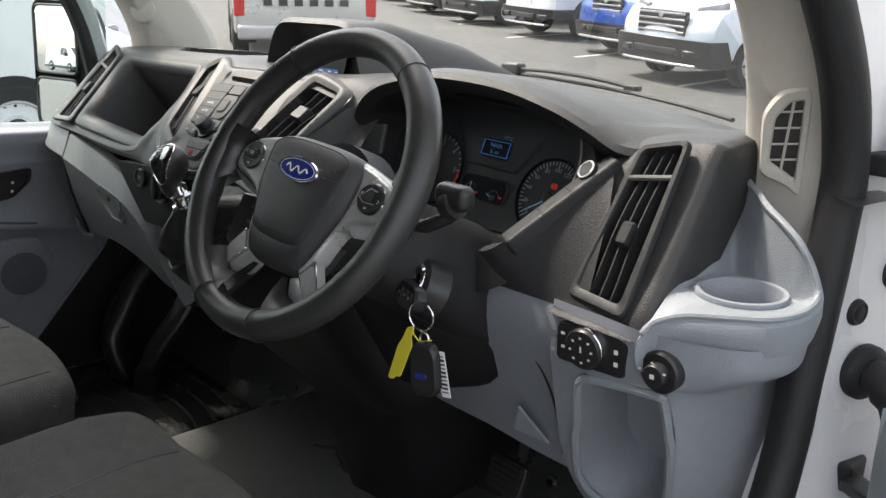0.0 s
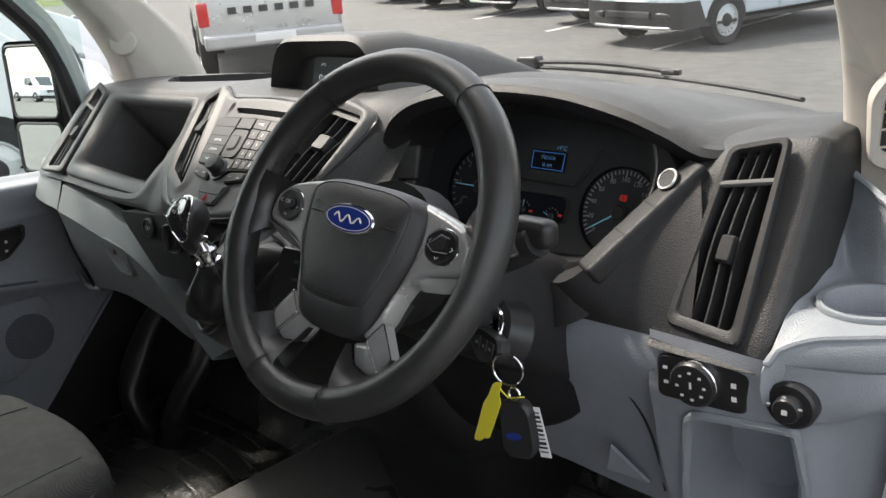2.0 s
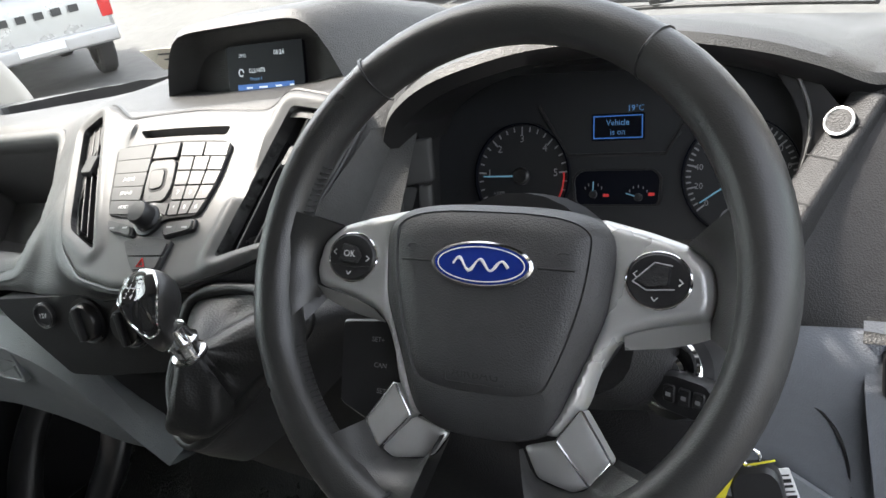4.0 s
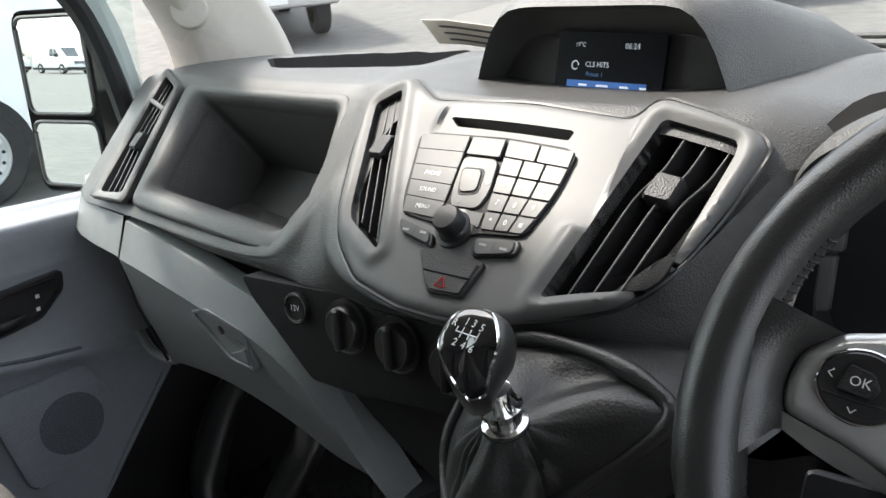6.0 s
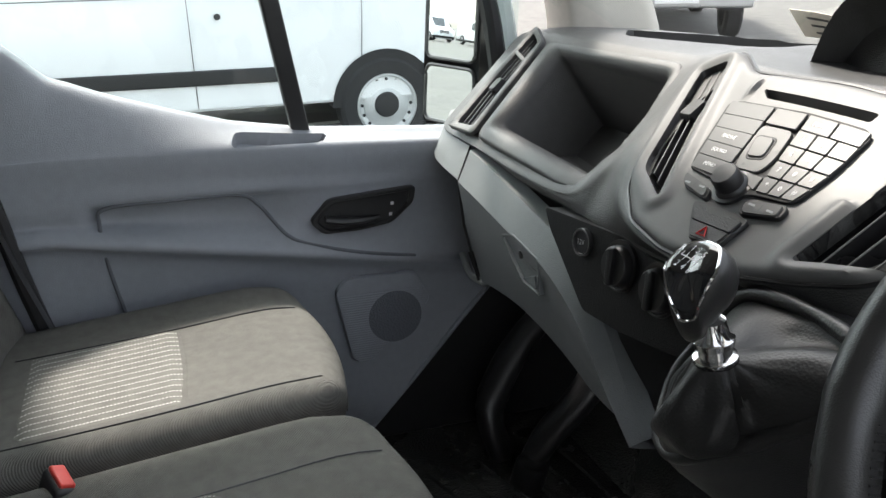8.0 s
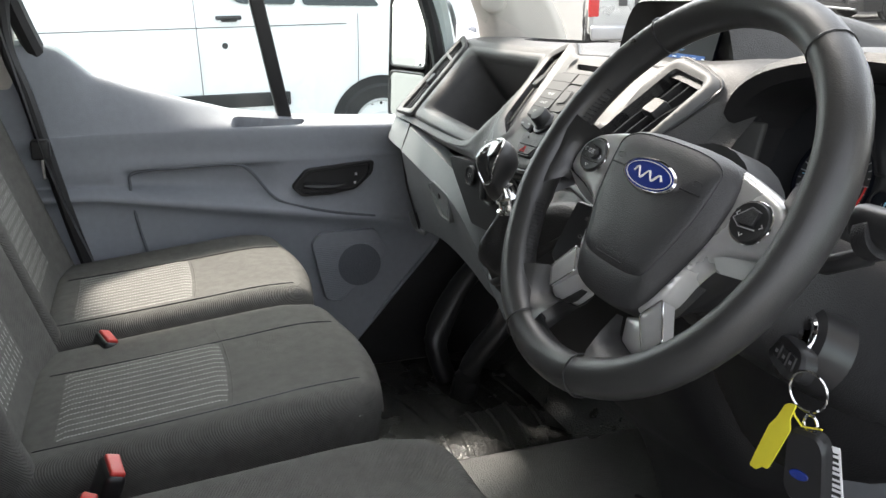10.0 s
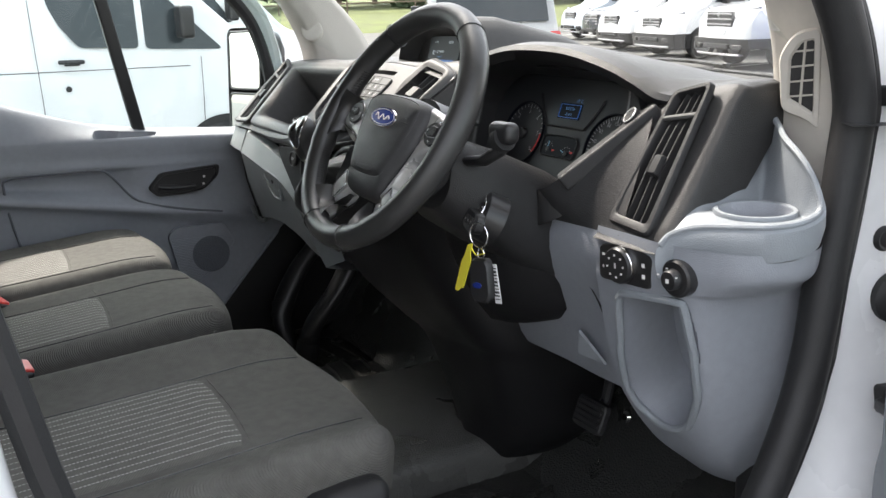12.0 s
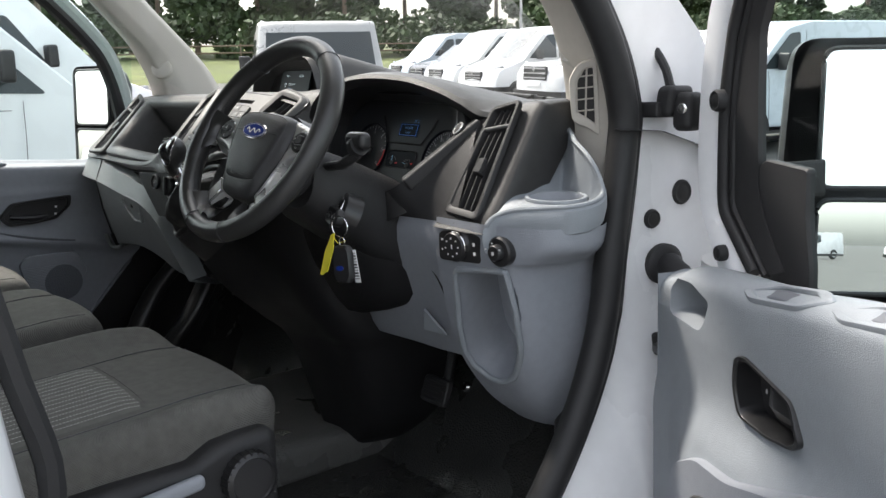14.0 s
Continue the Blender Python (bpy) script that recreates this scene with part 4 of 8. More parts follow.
part("radio_mark", tube([POD.at(-0.038 + 0.004 * math.cos(a * 0.6), 0.019 + 0.004 * math.sin(a * 0.6), 0.0045) for a in range(10)], 0.0006, 5), LCDW, scr)

# storage bin
bo = BIN_OUT
bi = [(-0.156, 0.139), (0.134, 0.138), (0.165, 0.05), (0.178, 0.004), (0.149, -0.016), (-0.147, -0.003)]
bo6, bi6 = rounded(bo, 0.02, 4), rounded(bi, 0.012, 4)
def between(k):
    return [Vector(a[:2]) * (1 - k) + Vector(b[:2]) * k for a, b in zip(bo6, bi6)]


sb = part("storage_bin", grid([BIN.poly(between(k), h) for k, h in ((0, -0.012), (0.0, -0.0015), (0.05, 0.0015), (0.12, 0.0025), (0.45, 0.003), (0.62, 0.001), (0.82, -0.006), (0.95, -0.012), (1.0, -0.022), (1.0, -0.03))], wrap=True), DARK, dash, "open storage bin with a grey surround", angle=60)
well = grid([BIN.poly(bi6, -0.02), BIN.poly([(p[0] * 0.93, p[1] * 0.9 + 0.004) for p in bi6], -0.05), BIN.poly([(p[0] * 0.82, p[1] * 0.72 + 0.012) for p in bi6], -0.13)], wrap=True)
well.faces.new([v for v in well.verts][2 * len(bi6):])
part("bin_well", well, DARK, sb, "dark bin interior")

# grey under-dash panels
def creased(pts, n=5):
    """A profile with straight, sharply met runs."""
    return [Vector(a).lerp(Vector(b), k / n) for a, b in zip(pts, pts[1:]) for k in range(n)] + [Vector(pts[-1])]


ep = [creased([(x, yt + 0.03, zt + 0.004), (x, yt, zt), (x, yc, zc), (x, yc + 0.045, zc - 0.03), (x, yc + 0.10, zc - 0.035)]) for x, yt, zt, yc, zc in ((-0.815, 0.785, 1.372, 0.752, 1.300), (-0.76, 0.756, 1.352, 0.736, 1.298), (-0.70, 0.747, 1.348, 0.728, 1.297), (-0.612, 0.744, 1.347, 0.722, 1.295))]
part("end_panel", grid(ep), GLOVE, dash, "pale grey lower end panel", angle=22)
gp = []
for x, zt, zb, y, cr_ in ((-0.607, 1.344, 1.118, 0.740, 0.050), (-0.53, 1.334, 1.128, 0.739, 0.048), (-0.45, 1.321, 1.133, 0.738, 0.045), (-0.37, 1.307, 1.128, 0.738, 0.042), (-0.30, 1.293, 1.117, 0.739, 0.038), (-0.24, 1.264, 1.100, 0.742, 0.034), (-0.19, 1.222, 1.092, 0.746, 0.028), (-0.15, 1.160, 1.086, 0.755, 0.018), (-0.115, 1.096, 1.080, 0.768, 0.005)):
    gp.append([Vector((x, y + 0.025, zt + 0.004))] + creased([(x, y, zt), (x, y - 0.020, zt - cr_), (x, y - 0.006, zt - cr_ - 0.4 * (zt - cr_ - zb)), (x, y + 0.025, zb), (x, y + 0.08, zb - 0.012)]))
gp = [spline([r[k] for r in gp], 40) for k in range(len(gp[0]))]
glove = part("glovebox_lid", grid(gp), GLOVE, dash, "pale grey glovebox lid", angle=14)
part("lid_joint", tube([(-0.6095, 0.742, 1.350), (-0.6095, 0.7215, 1.296), (-0.6095, 0.732, 1.22), (-0.6095, 0.760, 1.12)], 0.0022, 5), BLACKS, dash, "dark joint beside the lid")
CAT = Face((-0.368, 0.722, 1.240), (0.99, 0.0, -0.05), (0.05, -0.06, 0.99))
gc = part("glovebox_catch", ring(CAT, rounded([(-0.066, 0.0156), (-0.026, 0.031), (0.054, 0.024), (0.060, -0.028), (0.006, -0.030), (-0.022, -0.014)], 0.006), rounded([(-0.058, 0.0146), (-0.025, 0.027), (0.049, 0.020), (0.053, -0.024), (0.010, -0.026), (-0.020, -0.011)], 0.005), -0.016, 0.0022, -0.006, 0.001), GLOVE, glove, "grey glovebox catch")
part("catch_floor", plate(CAT, rounded([(-0.058, 0.0146), (-0.025, 0.027), (0.049, 0.020), (0.053, -0.024), (0.010, -0.026), (-0.020, -0.011)], 0.005), -0.010, -0.003), GLOVE, gc)
part("catch_slot", plate(CAT, rounded([(-0.030, 0.016), (0.040, 0.010), (0.043, 0.001), (-0.022, 0.005)], 0.002), -0.004, -0.0016), BLACKM, gc)
part("catch_lock", lathe(CAT.at(-0.002, 0.008, -0.002), CAT.n, [(0.006, 0), (0.006, 0.003), (0.0035, 0.004), (0, 0.004)], 14), BLACKS, gc)
part("catch_tongue", plate(CAT, rounded([(0.008, -0.022), (0.045, -0.004), (0.050, -0.022)], 0.003), -0.004, 0.002, 0.001), GLOVE, gc)
grab = spline([(-0.614, 0.736, 1.292), (-0.630, 0.745, 1.245), (-0.630, 0.752, 1.205), (-0.600, 0.764, 1.165), (-0.592, 0.772, 1.140), (-0.618, 0.780, 1.110), (-0.665, 0.786, 1.095), (-0.715, 0.786, 1.094), (-0.738, 0.780, 1.125)], 40)
gr_ = part("grab_pocket", tube(grab, 0.0065, 8), GLOVE, dash, "pale rounded rim of a grab pocket")
part("pocket_back", grid([[p + Vector((0.004, 0.010, 0)) for p in grab], [p + Vector((0.0, 0.09, 0.02)) for p in grab], [Vector((-0.70, 0.87, 1.20))] * 40]), BLACKS, gr_, "dark pocket hollow")
# heater controls
HTR = Face((-0.1055, 0.7287, 1.3193), (0.9929, 0.0885, 0.0789), (-0.0883, 0.1072, 0.9903), 0, 1.0, 0.991)
htr = part("heater_panel", plate(HTR, rounded([(-0.188, 0.034), (-0.06, 0.030), (0.03, 0.025), (0.19, 0.03), (0.21, -0.07), (0.10, -0.072), (-0.02, -0.076), (-0.085, -0.072), (-0.172, 0.010)], 0.008), -0.04, 0.0, 0.002), BLACKM, dash, "black heater control panel")
for a, b, r in ((-0.022, -0.003, 0.029), (0.045, -0.012, 0.029), (0.112, -0.022, 0.029)):
    k = part("heater_knob", lathe(HTR.at(a, b, 0), HTR.n, [(r, 0), (r, 0.004), (r * 0.8, 0.003), (r * 0.76, 0.011), (r * 0.7, 0.013), (0, 0.0135)]), BLACKS, htr, "black rotary heater knob")
    part("knob_ring", tube([HTR.at(a + r * 0.92 * math.cos(q * 0.26), b + r * 0.92 * math.sin(q * 0.26), 0.005) for q in range(14, 22)], 0.001, 5), SILVER, k)
    part("knob_grip", rbox((-0.0045, -0.021, 0.010), (0.0045, 0.021, 0.020), 0.003, 2, lambda p, a=a, b=b: HTR.at(a + p.x, b + p.y, p.z)), BLACK, k)
sk = part("power_socket", lathe(HTR.at(-0.095, 0.008, -0.001), HTR.n, [(0.0165, 0), (0.0165, 0.005), (0.014, 0.007), (0.013, 0.004), (0, 0.004)]), BLACKS, htr, "12 volt socket with round cap")
part("lettering", word("12V", HTR, -0.095, 0.008, 0.009, 0.0055), INK, sk)
part("socket_ring", tube([HTR.at(-0.095 + 0.016 * math.cos(q * 0.4), 0.008 + 0.016 * math.sin(q * 0.4), 0.0055) for q in range(16)], 0.0008, 5, closed=True), SILVER, sk)

# lower centre stack, black, down to the floor
low = []
for z, y0, x0, x1 in ((1.30, 0.735, -0.19, 0.31), (1.20, 0.76, -0.16, 0.32), (1.09, 0.80, -0.06, 0.36), (1.03, 0.835, 0.06, 0.37), (0.99, 0.86, 0.13, 0.36), (0.85, 0.905, 0.145, 0.33), (0.76, 0.93, 0.16, 0.27), (0.705, 0.945, 0.172, 0.20)):
    low.append(spline([(x0 - 0.02, 1.15, z), (x0 - 0.008, y0 + 0.09, z), (x0 + 0.004, y0 + 0.012, z), (x0 + 0.02, y0, z), (x0 * 0.4 + x1 * 0.6, y0 + 0.015, z), (x1, y0 + 0.06, z), (x1 + 0.02, 1.15, z)], 26))
low = [spline([r[j] for r in low], 30) for j in range(26)]
part("lower_console", grid(low), BLACKM, dash, "black lower centre console")

# right lower panels
knee = []
for x, zt, yt, zb, yb in ((0.300, 1.08, 0.915, 1.038, 0.935), (0.40, 1.19, 0.865, 1.045, 0.925), (0.50, 1.28, 0.835, 1.053, 0.918), (0.60, 1.312, 0.828, 1.060, 0.905), (0.695, 1.312, 0.826, 1.070, 0.892)):
    knee.append(spline([(x, yt + 0.03, zt + 0.01), (x, yt, zt), (x, yt + 0.0, zt - 0.05), (x, (yt + yb) / 2, (zt + zb) / 2), (x, yb, zb), (x, yb + 0.05, zb - 0.01)], 12))
part("knee_panel", grid(knee), GREY, dash, "blue-grey knee panel")
part("knee_joint", tube(spline([(0.571, 0.841, 1.25), (0.599, 0.842, 1.247), (0.62, 0.844, 1.24), (0.647, 0.852, 1.214), (0.661, 0.862, 1.179), (0.666, 0.876, 1.134), (0.666, 0.89, 1.086)], 40), 0.0017, 6), BLACKS, dash, "curved dark joint in the knee panel")
part("panel_latch", plate(Face((0.635, 0.868, 1.118), (1, 0.1, 0.1), (0, -0.30, 0.95)), [(-0.035, -0.012), (0.02, -0.02), (-0.02, 0.03)], 0.0, 0.004, 0.002), GREYL, dash)
swp = []
for z, pts in ((1.318, ((0.685, 0.826), (0.75, 0.824), (0.82, 0.822), (0.895, 0.848), (0.926, 0.895), (0.93, 0.945), (0.90, 1.0))),
               (1.285, ((0.685, 0.824), (0.75, 0.822), (0.82, 0.824), (0.892, 0.850), (0.922, 0.895), (0.925, 0.945), (0.895, 1.0))),
               (1.262, ((0.685, 0.825), (0.75, 0.823), (0.82, 0.828), (0.872, 0.855), (0.893, 0.905), (0.895, 0.955), (0.885, 1.0))),
               (1.235, ((0.685, 0.829), (0.75, 0.828), (0.82, 0.838), (0.852, 0.865), (0.868, 0.92), (0.872, 0.97), (0.875, 1.01))),
               (1.10, ((0.69, 0.862), (0.72, 0.862), (0.80, 0.868), (0.838, 0.895), (0.855, 0.94), (0.862, 0.98), (0.872, 1.02))),
               (1.0, ((0.70, 0.925), (0.73, 0.925), (0.79, 0.930), (0.82, 0.948), (0.835, 0.975), (0.845, 1.0), (0.86, 1.03))),
               (0.945, ((0.72, 0.985), (0.745, 0.982), (0.775, 0.985), (0.80, 0.997), (0.815, 1.015), (0.83, 1.03), (0.85, 1.05)))):
    swp.append(spline([(x, y, z) for x, y in pts], 60))
swp = [spline([r[j] for r in swp], 60) for j in range(60)]
# open pocket in the side panel
PKT = Face((0.757, 0.866, 1.128), (1, 0.06, 0), (0, -0.36, 0.93))
po = rounded([(-0.030, 0.125), (0.082, 0.135), (0.088, 0.06), (0.078, -0.02), (0.045, -0.085), (0.005, -0.105), (-0.04, -0.095), (-0.055, -0.05), (-0.045, 0.03)], 0.02, 4)
side_ = part("side_panel", punch(grid(swp), PKT, po, 0.1, 0.92, 0.085, 0.8), GREY, dash, "blue-grey side panel with an open pocket", angle=50)
flat_ = [v for r in swp for v in r]


def on_panel(a, b):
    """The side panel's height over the pocket's working plane, nearest to (a, b)."""
    best = min(flat_, key=lambda v: ((v - PKT.o).dot(PKT.u) - a) ** 2 + ((v - PKT.o).dot(PKT.v) - b) ** 2 + 0.05 * abs((v - PKT.o).dot(PKT.n)))
    return (best - PKT.o).dot(PKT.n)


pc_ = sum(po, Vector((0, 0))) / len(po)
lipp = [pc_ + (p - pc_) * 0.93 for p in po]
lip3 = spline([PKT.at(p.x, p.y, on_panel(p.x, p.y) + 0.001) for p in lipp[::2]], 70, True)
part("pocket_rim", tube(lip3, 0.0055, 8, closed=True), GREYL, side_, "pale rounded pocket rim")

# cup holder end
SCOOP = spline([(0.812, 0.818, 1.318), (0.809, 0.865, 1.352), (0.802, 0.935, 1.402), (0.790, 1.012, 1.458), (0.822, 0.995, 1.452), (0.855, 0.968, 1.440), (0.885, 0.952, 1.428), (0.908, 0.945, 1.412), (0.924, 0.945, 1.388),
                (0.934, 0.940, 1.366), (0.934, 0.912, 1.355), (0.918, 0.880, 1.350), (0.885, 0.858, 1.347), (0.845, 0.838, 1.342), (0.820, 0.824, 1.330)], 96, True)
CUP = Face((0.8653, 0.9141, 1.3546), (0.8501, 0.5265, 0.0087), (-0.4989, 0.8501, 0.12), 0, 1.03, 1.0)


def to_cup(p, r):
    d = p - CUP.o
    a, b_ = d.dot(CUP.u), d.dot(CUP.v)
    t = math.atan2(b_ / 0.036, a / 0.046)
    return CUP.at(0.046 * r * math.cos(t), 0.036 * r * math.sin(t), 0)


bowl = []
for i in range(17):
    t = i / 16
    row = []
    for p in SCOOP:
        e = to_cup(p, 1.0)
        q_ = p.lerp(e, t)
        q_.z -= 0.55 * (p.z - e.z) * math.sin(math.pi * t) * (0.75 if p.z > e.z else 0.2)
        row.append(q_)
    bowl.append(row)
ch = part("cup_holder", grid(bowl, wrap=True), GREYL, dash, "pale blue-grey cup holder scoop", angle=60)
part("scoop_rim", tube(SCOOP[20:], 0.004, 8), GREYL, ch, "rolled rim")
front_ = SCOOP[54:] + SCOOP[:2]
part("scoop_band", grid([[p + (p - CUP.o).normalized() * o_ * Vector((1, 1, 0)).length * 0.7 + Vector((0, 0, dz)) for p in front_] for o_, dz in ((0.0, 0.0), (0.006, -0.006), (0.007, -0.022), (0.003, -0.040), (-0.006, -0.046))]), GREYL, ch, "curved front band")
part("cup_rim", ring(CUP, ell(0, 0, 0.047, 0.037, 36), ell(0, 0, 0.040, 0.030, 36), -0.002, 0.005, 0.0, 0.002), GREYL, ch)
part("cup_well", grid([CUP.poly(ell(0, 0, 0.040, 0.030, 36), 0.004), CUP.poly(ell(0, 0, 0.037, 0.027, 36), -0.022), CUP.poly(ell(0, 0, 0.002, 0.002, 36), -0.023)], wrap=True), GREY, ch, "cup hollow")

# light switch and mirror switch
LSW = Face((0.7457, 0.8241, 1.2772), (0.9957, 0.0290, 0.0881), (-0.0365, -0.0587, 0.9976), 0, 0.900, 0.904)
ls = part("light_switch", plate(LSW, rounded([(-0.055, -0.026), (0.05, -0.03), (0.058, 0.018), (0.0, 0.03), (-0.052, 0.026)], 0.01), -0.012, 0.004, 0.002), BLACKS, dash, "black rotary light switch with chrome ring")
part("chrome_ring", grid([[LSW.at(p.x, p.y, h) for p in ell(-0.006, 0, r, r, 36)] for r, h in ((0.0275, 0.003), (0.0275, 0.009), (0.026, 0.0105), (0.0245, 0.009), (0.0245, 0.004))], wrap=True), CHROME, ls)
part("switch_knob", lathe(LSW.at(-0.006, 0, 0.003), LSW.n, [(0.0245, 0), (0.0242, 0.008), (0.022, 0.011), (0, 0.0115)], 30), BLACKS, ls)
for bar_ in [(-0.006 + 0.016 * math.cos(a * 0.8), 0.016 * math.sin(a * 0.8), 0.004, 0.003) for a in range(8)] + [(-0.006, 0.001, 0.003, 0.008)]:
    part("switch_mark", bars(LSW, [bar_], 0.0152), INK, ls)
for bar_ in [(-0.042, 0.012, 0.006, 0.004), (-0.042, -0.006, 0.006, 0.004), (0.038, 0.004, 0.006, 0.006), (0.038, -0.012, 0.006, 0.006)]:
    part("switch_mark", bars(LSW, [bar_], 0.0046), INK, ls)
ms = part("mirror_switch", lathe(LSW.at(0.098, -0.006, -0.008), LSW.n, [(0.0235, 0), (0.0235, 0.013), (0.021, 0.0155), (0.013, 0.015), (0.0125, 0.024), (0.011, 0.026), (0, 0.0265)], 30), BLACKS, dash, "black round mirror adjuster")
for bar_ in [(0.098 + 0.0175 * math.cos(a), -0.006 + 0.0175 * math.sin(a), 0.004, 0.0025) for a in (0.4, 1.57, 2.7)] + [(0.098, -0.006, 0.006, 0.006)]:
    part("switch_mark", bars(LSW, [bar_], 0.019), INK, ms)
# black switch strip beside the cluster, with a round start button
STRIP = Face((0.650, 0.869, 1.424), (0.445, 0.647, 0.618), Vector((-0.35, -0.6, 0.72)).cross(Vector((0.445, 0.647, 0.618))))
strip = part("switch_strip", rbox((-0.085, -0.016, -0.02), (0.078, 0.016, 0.004), 0.005, 2, lambda p: STRIP.at(p.x, p.y, p.z)), BLACK, dash, "row of black push switches")
for a_ in (-0.03, 0.012, 0.045):
    part("switch_gap", bars(STRIP, [(a_, 0, 0.0013, 0.031)], 0.0046), BLACKM, strip)
pb = part("push_button", lathe((0.666, 0.897, 1.455), (-0.25, -0.75, 0.6), [(0.012, -0.012), (0.0122, 0.005), (0.0105, 0.007), (0.010, 0.006), (0, 0.006)]), BLACK, strip, "round push button with a bright rim")
ax_ = Vector((-0.25, -0.75, 0.6)).normalized()
ux_ = ax_.orthogonal().normalized()
part("button_rim", tube([Vector((0.666, 0.897, 1.455)) + ax_ * 0.006 + (ux_ * math.cos(a) + ax_.cross(ux_) * math.sin(a)) * 0.0112 for a in [2 * math.pi * i / 24 for i in range(24)]], 0.0013, 6, closed=True), SPOKE, pb, "bright rim")
# trim shelf below the cluster
shelf = []
for x, y, z in ((0.30, 0.83, 1.345), (0.40, 0.83, 1.345), (0.52, 0.82, 1.345), (0.59, 0.805, 1.355), (0.64, 0.845, 1.39), (0.69, 0.90, 1.44)):
    shelf.append([(x, y, z - 0.05), (x, y, z), (x + 0.0, y + 0.02, z + 0.004), (x, 0.94, z + 0.0)])
shelf = [spline([r[j] for r in shelf], 20) for j in range(4)]
part("cluster_shelf", grid(shelf), BLACK, dash)
lowtrim = [spline(r, 16) for r in ([(0.572, 0.806, 1.352), (0.605, 0.806, 1.364), (0.650, 0.858, 1.415), (0.690, 0.915, 1.472)], [(0.566, 0.812, 1.332), (0.620, 0.812, 1.338), (0.672, 0.846, 1.375), (0.712, 0.880, 1.420)], [(0.566, 0.826, 1.309), (0.63, 0.826, 1.310), (0.69, 0.826, 1.311), (0.73, 0.824, 1.312)])]
part("corner_trim", grid(lowtrim), BLACK, dash, "charcoal corner trim")
# left flank of the cluster: pale switch blanks and grained wedge
for k in range(2):
    part("switch_blank", rbox((0, 0, 0), (0.030, 0.008, 0.044), 0.003, 2, lambda p, k=k: Vector((0.248 + p.x + 0.004 * k, 0.862 + p.y + 0.5 * p.x + 0.22 * (p.z + 0.047 * k), 1.372 + p.z + 0.047 * k))), BUTTON, dash, "pale blank switch plate")
part("wedge_panel", grid([spline(r, 10) for r in ([(0.15, 0.745, 1.375), (0.20, 0.775, 1.42), (0.24, 0.86, 1.485)], [(0.20, 0.745, 1.345), (0.235, 0.80, 1.40), (0.252, 0.875, 1.485)], [(0.235, 0.79, 1.30), (0.25, 0.86, 1.37), (0.258, 0.91, 1.47)])]), DARK, dash, "charcoal grained side panel")
# ---- steering wheel and column ----
RIMF = Face((0.4884, 0.6137, 1.4500), (0.999, 0.0437, 0), (-0.0229, 0.5249, 0.8509))
WH = Face((0.4866, 0.6265, 1.4435), (0.9961, 0.0520, -0.0700), (0.0335, 0.4900, 0.8710))
wheel = thing("steering_wheel", (0.474, 0.66, 1.41), "black leather steering wheel with silver spoke trim", "steering wheel")


def wp(a, b, h=0.0):
    return WH.at(a, b, h)


rim_rows = []
for i in range(72):
    t = 2 * math.pi * i / 72
    c, s = math.cos(t), math.sin(t)
    grip = 1 + 0.10 * max(0, math.cos(2 * (t - 0.5))) * (s > -0.3)
    rim_rows.append([RIMF.at((0.1705 + 0.0165 * grip * math.cos(q)) * c, (0.1705 + 0.0165 * grip * math.cos(q)) * s, 0.0175 * grip * math.sin(q)) for q in [2 * math.pi * j / 14 for j in range(14)]])
rim = part("rim", grid(rim_rows, wrap=True, wrap_rows=True), LEATHER, wheel, "black stitched leather rim")
for t in (53, 125, 248, 284):
    c, s = math.cos(radians(t)), math.sin(radians(t))
    part("seam", tube([RIMF.at((0.1705 + 0.0178 * math.cos(q * 0.42)) * c, (0.1705 + 0.0178 * math.cos(q * 0.42)) * s, 0.019 * math.sin(q * 0.42)) for q in range(15)], 0.0009, 5, closed=True), BLACKS, rim)
st = bmesh.new()
for i in range(46):
    t = radians(150 + i * 1.6)
    st = join(st, tube([RIMF.at(0.154 * math.cos(t), 0.154 * math.sin(t), -0.004), RIMF.at(0.155 * math.cos(t + 0.012), 0.155 * math.sin(t + 0.012), 0.005)], 0.0009, 4))
part("stitching", st, BLACK, rim)
# hub cover
HUB_HALF = [(0.0, 0.0467), (0.030, 0.0463), (0.056, 0.0435), (0.072, 0.0375), (0.0803, 0.027), (0.0805, 0.010), (0.0775, -0.018), (0.0705, -0.038), (0.061, -0.061), (0.0525, -0.083), (0.044, -0.0965), (0.030, -0.103), (0.012, -0.1055)]
hub_out = spline([Vector(p) for p in HUB_HALF] + [Vector((-a, b)) for a, b in HUB_HALF[:0:-1]], 100, True)
INNER_HALF = [(0.0, 0.040), (0.030, 0.0395), (0.052, 0.0365), (0.0645, 0.030), (0.0665, 0.020), (0.0635, -0.008), (0.0565, -0.036), (0.0485, -0.058), (0.042, -0.069), (0.030, -0.0735), (0.012, -0.075)]
hub_in = spline([Vector(p) for p in INNER_HALF] + [Vector((-a, b)) for a, b in INNER_HALF[:0:-1]], 100, True)


def hub_row(k, h, mix=0.0):
    """A loop of the hub cover between its outline (mix 0) and its inner crease (mix 1), drawn in by k."""
    return [wp(p.x * k, (p.y + 0.022) * k - 0.022, h) for p in (a.lerp(b, mix) for a, b in zip(hub_out, hub_in))]


